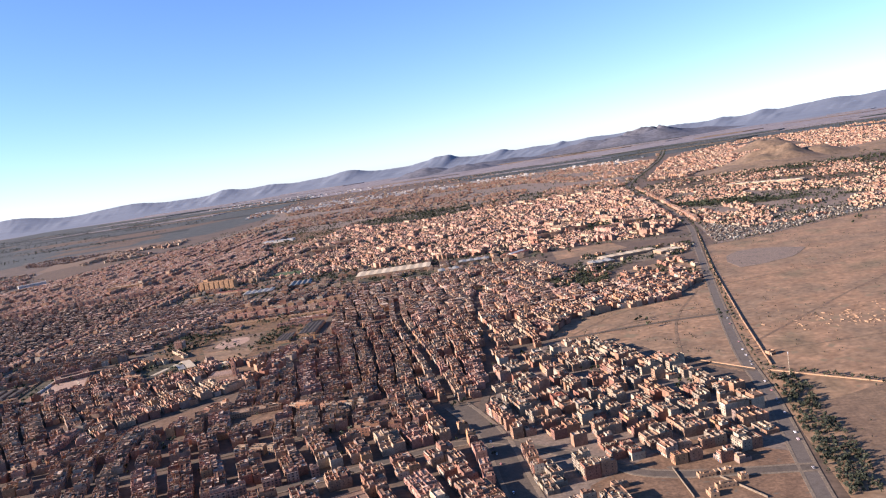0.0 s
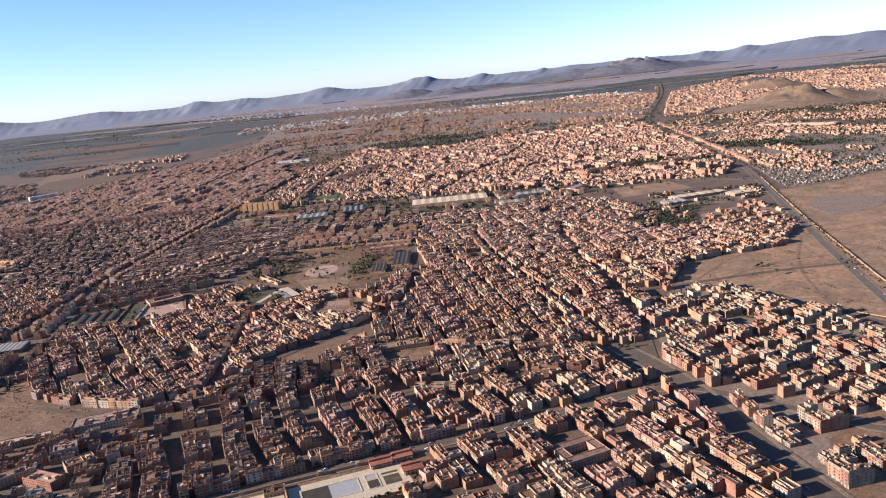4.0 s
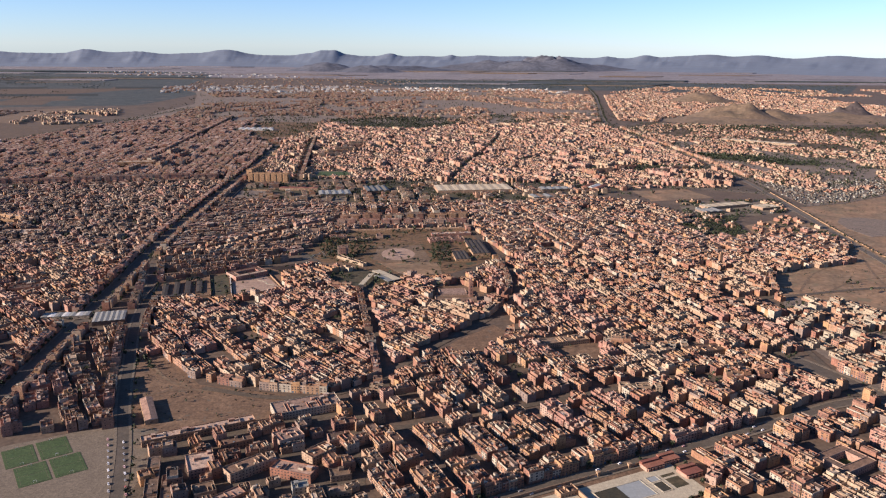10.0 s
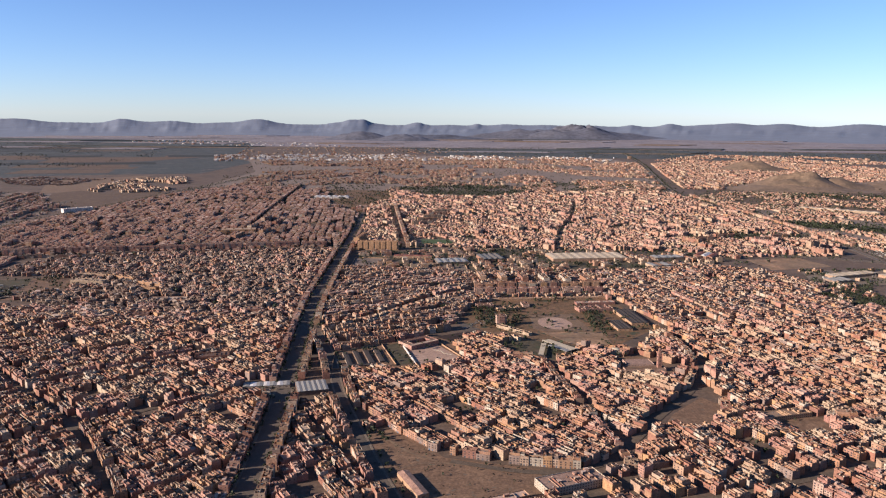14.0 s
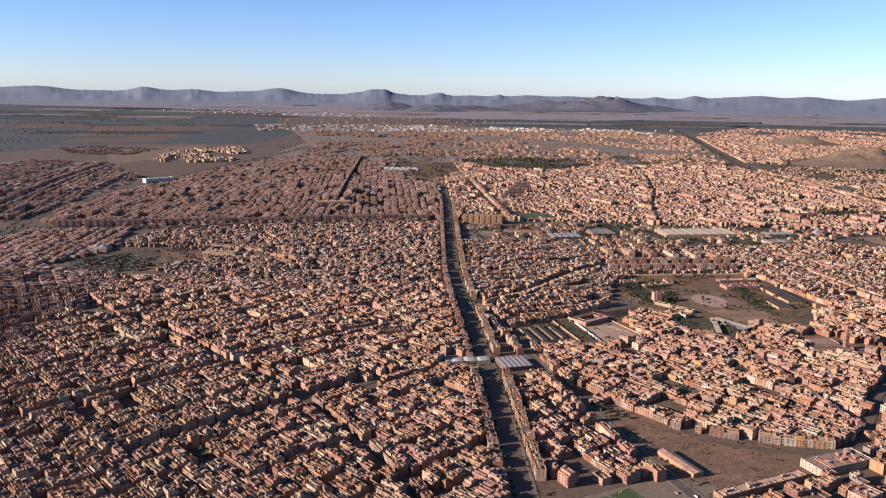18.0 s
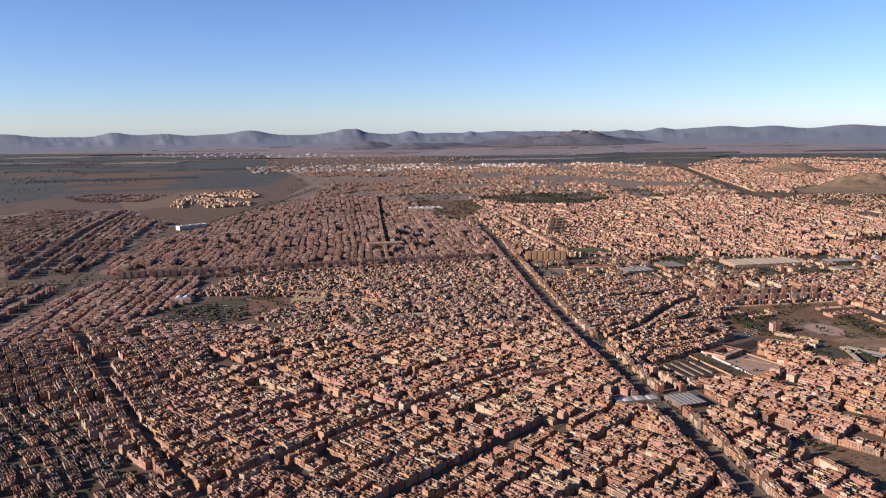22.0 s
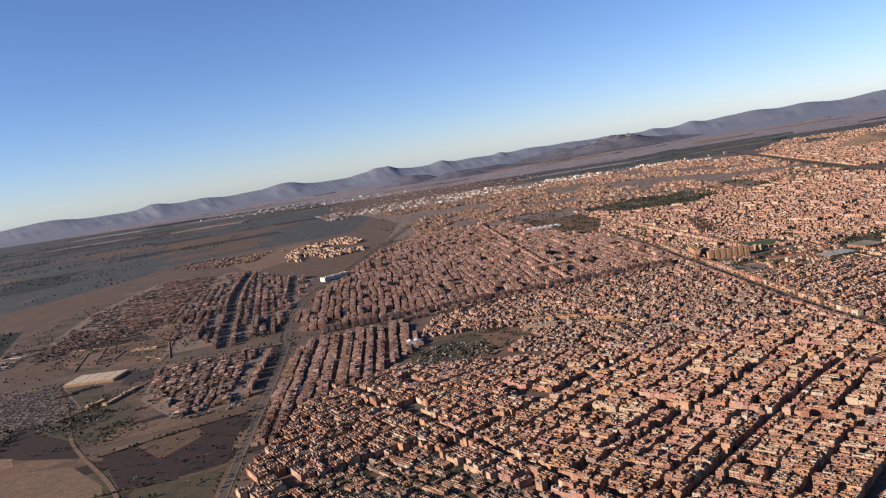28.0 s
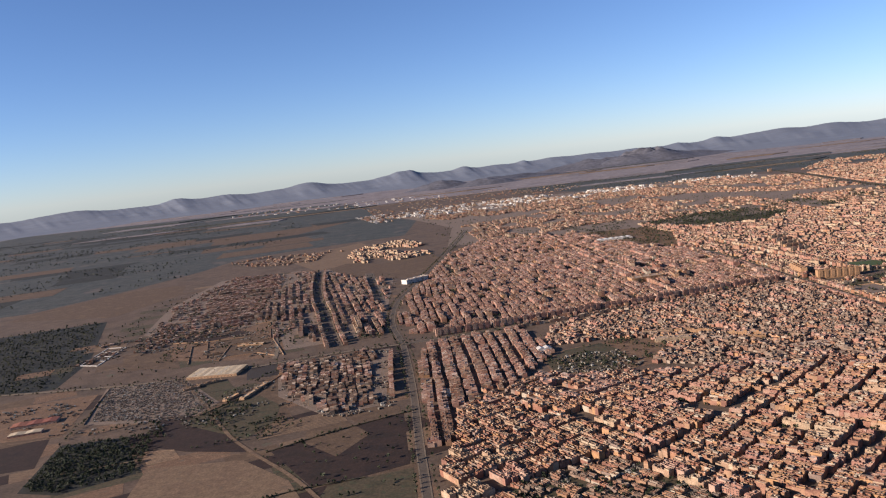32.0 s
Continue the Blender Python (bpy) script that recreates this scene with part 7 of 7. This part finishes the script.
TREES = []
r = random.Random(5)
for i in range(6):
    h = 5 + i
    TREES.append((np.array(crown_quads(r, 12, 1.5, h * .75, h * .6, h * .25)).reshape(-1, 3), np.array(crown_quads(r, 26, 1.1, h * .75, h * .6, h * .25)).reshape(-1, 3)))


def scatter(name, pts, label, mat, fine=False, scale=1.0, category="trees"):
    """Many trees joined: trunks and crowns of leaf clumps."""
    r = random.Random(len(pts))
    vv = []
    for x, y in pts:
        v = TREES[r.randrange(6)][1 if fine else 0] * scale * r.uniform(.7, 1.25)
        a = r.uniform(0, 6.28)
        c, s_ = math.cos(a), math.sin(a)
        vv.append(np.stack([x + v[:, 0] * c - v[:, 1] * s_, y + v[:, 0] * s_ + v[:, 1] * c, v[:, 2]], -1))
        t, h = 0.25 * scale, 2.5 * scale
        vv.append(np.array([(x - t, y - t, 0), (x + t, y - t, 0), (x + t, y - t, h), (x - t, y - t, h), (x - t, y + t, 0), (x - t, y - t, 0), (x - t, y - t, h), (x - t, y + t, h)]))
    v = np.concatenate(vv)
    f = np.arange(len(v)).reshape(-1, 4)
    tagged(new(name, big_mesh(name, v, f, np.zeros(len(f)), [mat])), label, category, kind="stuff")


def in_poly(poly, n, seed, clump=0.0):
    r = np.random.RandomState(seed)
    xs, ys = [p[0] for p in poly], [p[1] for p in poly]
    px, py = r.uniform(min(xs), max(xs), n * 4), r.uniform(min(ys), max(ys), n * 4)
    ok = inside(px, py, poly)
    if clump:
        ok &= np.array([noise.noise(Vector((x / clump, y / clump, seed))) > 0.05 for x, y in zip(px, py)])
    return list(zip(px[ok][:n], py[ok][:n]))


def along(line, step, off, seed, jitter=2.0):
    r = random.Random(seed)
    out, line = [], smooth_line(line)
    for (x0, y0), (x1, y1) in zip(line, line[1:]):
        n = math.hypot(x1 - x0, y1 - y0)
        for i in range(max(1, int(n / step))):
            k = (i + r.random() * .6) * step / n
            if k < 1 and r.random() < .75:
                out.append((x0 + (x1 - x0) * k - (y1 - y0) / n * off + r.uniform(-jitter, jitter), y0 + (y1 - y0) * k + (x1 - x0) / n * off + r.uniform(-jitter, jitter)))
    return out


shacks("shacks", [(-2640, 2020), (-2450, 2040), (-2290, 1780), (-2330, 1670), (-2560, 1740)], 2600, 61, "crowded low grey shacks and scrap beside the belt road", big=.62)
shacks("shacks", [(-2190, 2060), (-1885, 2120), (-1860, 1590), (-1990, 1560), (-2120, 1760)], 700, 62, "low grey shacks among taller houses", 60)
shacks("shacks", [(-2900, 1900), (-2650, 1950), (-2600, 1690), (-2800, 1680)], 160, 63, "low sheds and heaps in works yards", 60)
shacks("shacks", [(-1720, 1030), (-1660, 1150), (-1490, 1205), (-1390, 1050), (-1300, 930)], 1300, 64, "low dark shacks behind the tall terraces", 60, .8)
shacks("shacks", [(-2700, 2480), (-2900, 2640), (-2760, 3000), (-2560, 2800), (-2440, 2640)], 420, 65, "low brown huts between walled plots", 90)
shacks("shacks", [(-2900, 2330), (-2960, 2700), (-2600, 2760), (-2260, 2600), (-2220, 2200), (-2480, 2220), (-2600, 2430)], 700, 68, "low sheds and heaps in walled plots", 70)
shacks("shacks", [(-2640, 1660), (-2500, 1720), (-2330, 1660), (-2300, 1780), (-2150, 2020), (-2060, 2060), (-2100, 1640), (-2250, 1600)], 420, 69, "low huts and heaps beside dry fields", 70)
shacks("shacks", WORKS_EAST, 130, 70, "low sheds in works yards", 60)
shacks("shacks", [(985, 2040), (1110, 2065), (1382, 2235), (1700, 2370), (1700, 2450), (1270, 2450), (1020, 2420)], 2000, 71, "crowded low huts at the edge of the steppe")
shacks("shacks", WORKS, 200, 66, "low sheds and stores between works halls", 70)
shacks("shacks", [(-1500, 1700), (-1400, 1660), (-1300, 1700), (-1330, 1830), (-1480, 1830)], 260, 67, "low huts on waste ground")
scatter("park_trees", in_poly(PARK, 150, 1, 45) + in_poly(SCHOOL, 40, 2) + in_poly([(-335, 1500), (-340, 1640), (-300, 1660), (-300, 1510)], 60, 41) + in_poly([(-262, 1480), (-268, 1640), (-225, 1660), (-212, 1480)], 75, 42)
        + in_poly([(-210, 1475), (-215, 1610), (-160, 1660), (-172, 1500)], 75, 43) + in_poly([(-40, 1450), (-35, 1590), (0, 1590), (2, 1440)], 55, 44) + in_poly([(-70, 1285), (-60, 1325), (-20, 1330), (-15, 1290)], 22, 45), "dark green trees in clumps over the park", leaf_m, True)
scatter("works_trees", in_poly(WORKS, 600, 3, 60) + in_poly(GREEN_EAST, 320, 4) + in_poly(WORKS_EAST, 220, 5, 50) + in_poly(BROWN_EAST, 60, 8, 40) + along([(-560, 2300), (-252, 2368), (31, 2345), (430, 2330), (560, 2240)], 7, -4, 9, 5) + in_poly(WASTE, 170, 6, 40) + in_poly([(-1720, 1060), (-1660, 1150), (-1490, 1212), (-1390, 1050), (-1240, 900), (-1330, 760), (-1720, 760)], 240, 7), "dark trees among works halls and gardens", leaf_m, True)
scatter("avenue_trees", along(AVENUE, 14, 13, 1) + along(AVENUE, 14, -13, 2) + along(WEST_AVENUE, 13, 15, 3) + along(WEST_AVENUE, 18, -17, 4) + along(BELT, 16, 15, 5) + along(BELT, 16, -14, 6) + along(CURVE, 18, 12, 7)
        + along(LOT_ROAD, 16, 12, 8) + along(NORTH_1, 14, 8, 9) + along(NORTH_2, 14, 9, 10) + along(NORTH_3, 14, 9, 11) + along(NORTH_1, 14, -8, 85) + along(NORTH_3, 14, -9, 86), "dark green street trees along avenues", leaf_m, True)
scatter("highway_trees", along(HIGHWAY, 11, 14, 12, 2) + in_poly([(828, 960), (862, 950), (850, 840), (850, 754), (835, 640), (805, 640), (815, 773)], 330, 13) + along([(833, 985), (900, 930), (1000, 850), (1150, 770)], 5, 0, 14, 4), "scrubby olive-green trees beside the highway", olive_m, True, .8)
scatter("town_trees", in_poly([(-1800, 2300), (-1700, 4300), (1000, 4300), (1000, 2400), (0, 2380)], 2600, 14, 90) + in_poly([(1010, 2300), (1010, 4200), (2800, 4000), (2800, 2400)], 4200, 15, 70)
        + in_poly([(-2800, 2100), (-2800, 3800), (-1950, 3600), (-1900, 2200)], 350, 16, 90), "dark trees dotted between far houses", leaf_m)
scatter("garden_belt", in_poly([(-600, 4280), (-600, 4860), (1050, 4760), (1000, 4280)], 1100, 17, 200) + in_poly([(1020, 4080), (1300, 4330), (2700, 4150), (3300, 4000), (2900, 3700)], 700, 18), "dark belt of garden trees across the far town", leaf_m, scale=1.3)
scatter("estate_trees", in_poly([(-1700, 4400), (1100, 4300), (1500, 7000), (-1900, 6900)], 1000, 31, 160) + in_poly([(1200, 4600), (3300, 4700), (3200, 7000), (1700, 7000)], 700, 32, 160), "dark trees dotted over far estates", leaf_m, scale=1.3)
scatter("small_trees", in_poly([(-1780, 900), (-1780, 2100), (700, 2000), (560, 700), (-500, 700)], 420, 19), "small dark trees in yards between houses", leaf_m, True, .7)
scatter("grove", in_poly([(-4300, 2100), (-2985, 2080), (-2830, 2100), (-2880, 2403), (-3140, 3142), (-3900, 2950)], 3000, 20), "dark green grove beyond the belt road", olive_m, scale=1.1)
scatter("far_grove", in_poly([(-8000, 11000), (-5222, 10900), (-3082, 8479), (-2978, 5640), (-3218, 4447), (-3633, 3900), (-6500, 3700)], 2600, 21, 500), "dark groves far over the plain", hazy_leaf_m, scale=1.7)
scatter("far_fields_trees", in_poly([(-800, 7900), (1500, 7900), (4200, 7600), (5200, 9200), (2500, 9900), (-800, 10200)], 1700, 22, 400), "dark hedges and trees of far fields", hazy_leaf_m, scale=1.7)
scatter("plot_trees", in_poly([(-2550, 1580), (-2421, 1600), (-2350, 1610), (-2335, 1470), (-2325, 1381), (-2433, 1325), (-2510, 1350)], 800, 23) + in_poly([(-2200, 1560), (-2110, 1640), (-2050, 1560), (-2120, 1480)], 60, 24)
        + along(WEST_PATH, 20, 7, 25, 4) + along([(-2090, 1412), (-1974, 1485), (-1815, 1560)], 9, 0, 26) + along([(-2100, 1180), (-2000, 1225), (-1890, 1245)], 9, 0, 27), "dark trees and hedges between fields", leaf_m, True)
scatter("garden_trees", in_poly(DARK_PARK, 900, 71) + in_poly(LONG_GARDEN, 330, 72, 90) + in_poly(EAST_GARDEN, 420, 73) + in_poly(STRIP_GARDEN, 160, 74) + in_poly(TENT_YARD, 24, 75)
        + along([(1030, 2960), (1300, 2760), (1700, 2650), (2400, 2480)], 9, 0, 76, 8) + along([(745, 3149), (1250, 3010), (1900, 2900)], 9, 0, 77, 8) + along([(1020, 2560), (1250, 2480), (1700, 2420)], 10, 0, 78, 6)
        + along([(1000, 3700), (1500, 3560), (2100, 3450), (2800, 3300)], 9, 0, 79, 10) + along([(1000, 3350), (600, 3420), (200, 3560)], 9, 0, 80, 8) + along([(-620, 3000), (-300, 3060), (200, 2980)], 9, 0, 81, 8)
        + along(HIGHWAY[:6], 24, 16, 82, 6) + along(HIGHWAY[:6], 24, -16, 83, 6) + in_poly([(1480, 4000), (1560, 4230), (2200, 4110), (2850, 4070), (2900, 3880), (2200, 3900)], 700, 88, 70) + along([(-640, 3560), (-100, 3640), (500, 3580), (980, 3660)], 8, 0, 84, 10), "dark garden trees and hedges across the far town", leaf_m, scale=1.2)
scatter("hedges", along([(-2520, 1640), (-2400, 1700), (-2330, 1560)], 6, 0, 91) + along([(-2560, 1590), (-2600, 1900)], 8, 0, 92) + along([(-2330, 1700), (-2180, 2040)], 8, 0, 93, 5) + along([(-2250, 1480), (-2100, 1500)], 7, 0, 94)
        + in_poly([(-2330, 1660), (-2250, 1800), (-2190, 1720), (-2210, 1560)], 120, 95) + in_poly([(-2000, 2260), (-1930, 2300), (-1925, 2420), (-2000, 2420)], 90, 96) + along([(-2640, 2525), (-2598, 2700), (-2360, 2715)], 9, 6, 97)
        + in_poly([(-2600, 2240), (-2640, 2500), (-2560, 2480), (-2540, 2250)], 40, 98) + in_poly([(-2980, 2640), (-3020, 3600), (-2300, 3900), (-1980, 3300), (-1960, 2320), (-2300, 2300)], 900, 99, 70) + in_poly([(-2050, 1400), (-1830, 1560), (-1815, 1150), (-1960, 1150)], 40, 100), "dark trees and hedges between western plots", leaf_m)
ro = random.Random(55)
lot_trees = [(x + ro.uniform(-.45, .45) * d, y + ro.uniform(-.45, .45) * n) for x, y, d, n in OPEN_LOTS if 700 < y < 5200 and -1800 < x < 2900 for _ in range(4)]
for lo, hi in ((700, 2200), (2200, 3600), (3600, 5200)):
    scatter("lot_trees", [p for p in lot_trees if lo <= p[1] < hi], "dark trees in open lots between houses", leaf_m, scale=1.05)
scatter("steppe_hedge", along([(975, 2004), (1110, 2050), (1382, 2222), (1700, 2353), (2600, 2294)], 6, 4, 61, 4), "dark hedge along the edge of the steppe", leaf_m, True, .7, "hedge")
scatter("steppe_scrub", in_poly([(860, 700), (900, 1600), (1000, 2150), (1700, 2200), (1900, 800)], 800, 28, 120) + in_poly(LOT_EAST, 260, 29, 40) + in_poly(LOT, 70, 30, 25), "low olive scrub dotted over the steppe", olive_m, scale=.35, category="scrub")

# Trees near the flight, one by one.


def tree(x, y, high, seed, label, mat=leaf_m):
    r = random.Random(seed)
    ob = base("tree", x, y, 0, label, "tree", "trees round the pool and the lot")
    s = Shape()
    for i in range(5):
        a0, a1 = 2 * math.pi * i / 5, 2 * math.pi * (i + 1) / 5
        s.face([(.3 * math.cos(a0), .3 * math.sin(a0), 0), (.3 * math.cos(a1), .3 * math.sin(a1), 0), (.14 * math.cos(a1), .14 * math.sin(a1), high * .5), (.14 * math.cos(a0), .14 * math.sin(a0), high * .5)])
    for i in range(3):
        a = r.uniform(0, 6.28)
        tip = Vector((math.cos(a) * high * .25, math.sin(a) * high * .25, high * .75))
        s.face([(.1, 0, high * .35), (-.1, 0, high * .35), tuple(tip + Vector((-.04, 0, 0))), tuple(tip + Vector((.04, 0, 0)))])
        s.face([(0, .1, high * .35), (0, -.1, high * .35), tuple(tip + Vector((0, -.04, 0))), tuple(tip + Vector((0, .04, 0)))])
    part("trunk", s, [bark_m], ob)
    s = Shape()
    for q in crown_quads(r, 90, .8, high * .75, high * .62, high * .25):
        s.face(q)
    part("crown", s, [mat], ob)


spots = [P(u, -22 + (i % 3) * -3) for i, u in enumerate(range(-60, 110, 7))] + [P(100 + i * 6, 26 - (i % 2) * 30) for i in range(4)] + along([(-440, 975), (-415, 930)], 12, 6, 40) \
    + [(-470, 1000), (-462, 985), (-478, 1015)] + along(POOL_ST[1:5], 22, 11, 41)
for i, (x, y) in enumerate(spots):
    tree(x, y, 4.5 + (i * 7 % 5), 300 + i, "small dark green tree beside a wall" if i % 2 else "bushy dark green tree on dusty ground")

# ---- cars ----


def car(x, y, turn, paint, label):
    ob = base("car", x, y, turn, label, "car", "parked cars", z=0.44)
    s = Shape()
    s.prism([(-2.1, -.85), (2.0, -.85), (2.15, -.6), (2.15, .6), (2.0, .85), (-2.1, .85)], .35, .95)
    part("body", s, [paint], ob)
    s = Shape()
    k = [(-1.7, -.78, .95), (1.1, -.78, .95), (1.1, .78, .95), (-1.7, .78, .95), (-1.3, -.65, 1.5), (.5, -.65, 1.5), (.5, .65, 1.5), (-1.3, .65, 1.5)]
    for q in ((0, 1, 5, 4), (1, 2, 6, 5), (2, 3, 7, 6), (3, 0, 4, 7)):
        s.face([k[i] for i in q], 0)
    s.face([k[i] for i in (4, 5, 6, 7)], 1)
    part("cabin", s, [dark_m, paint], ob)
    for wx in (-1.35, 1.35):
        for wy in (-.9, .72):
            s = Shape()
            ring = [(wx + .33 * math.cos(a), .33 + .33 * math.sin(a)) for a in [i * math.pi / 4 for i in range(8)]]
            s.face([(p, wy, q) for p, q in ring])
            s.face([(p, wy + .18, q) for p, q in ring[::-1]])
            for a, b in zip(ring, ring[1:] + ring[:1]):
                s.face([(a[0], wy, a[1]), (a[0], wy + .18, a[1]), (b[0], wy + .18, b[1]), (b[0], wy, b[1])])
            part("wheel", s, [dark_m], ob)


paints = [(surface("car_paint_" + n, [c], rough=.35, vary=.05, bump=0), n) for n, c in (("white", (.75, .75, .74)), ("silver", (.42, .43, .44)), ("red", (.35, .05, .04)), ("dark", (.05, .05, .06)))]
r = random.Random(3)
lots = [(along(POOL_ST[1:6], 26, 4.5, 51, .5), 24), (along(POOL_ST[1:6], 34, -4.5, 52, .5), 204)]
for pts, turn in lots:
    for x, y in pts:
        m, n = r.choice(paints)
        car(x, y, turn, m, n + " car on the street past the pool")
for i in range(18):
    m, n = r.choice(paints)
    car(-396 + i % 2 * 16 + i * 2.4, 752 - i * 6.2, -60, m, n + " car parked in a row beside the pitches")
for x, y in along(STREET_A[:4], 24, 8, 53, 1):
    m, n = r.choice(paints)
    car(x, y, 105, m, n + " car parked on the wide dusty street")
for x, y in along(HIGHWAY[9:16], 60, 4, 54, .5):
    m, n = r.choice(paints)
    car(x, y, 95, m, n + " car on the highway beside the steppe")
s = Shape()
r = random.Random(9)
for k in range(6):
    for i in range(14):
        if r.random() < .5:
            x, y = -290 + i * 3.4 + k * 7, 1470 + i * 2.3 + k * 15
            s.box(x - 1, x + 1, y - 2.1, y + 2.1, .3, 1.3)
            s.box(x - .8, x + .8, y - 1.2, y + 1.0, 1.3, 1.75, 1)
thing("parked_cars", s, [sheet_m, dark_m], label="rows of small cars in a car park", category="cars", kind="stuff")
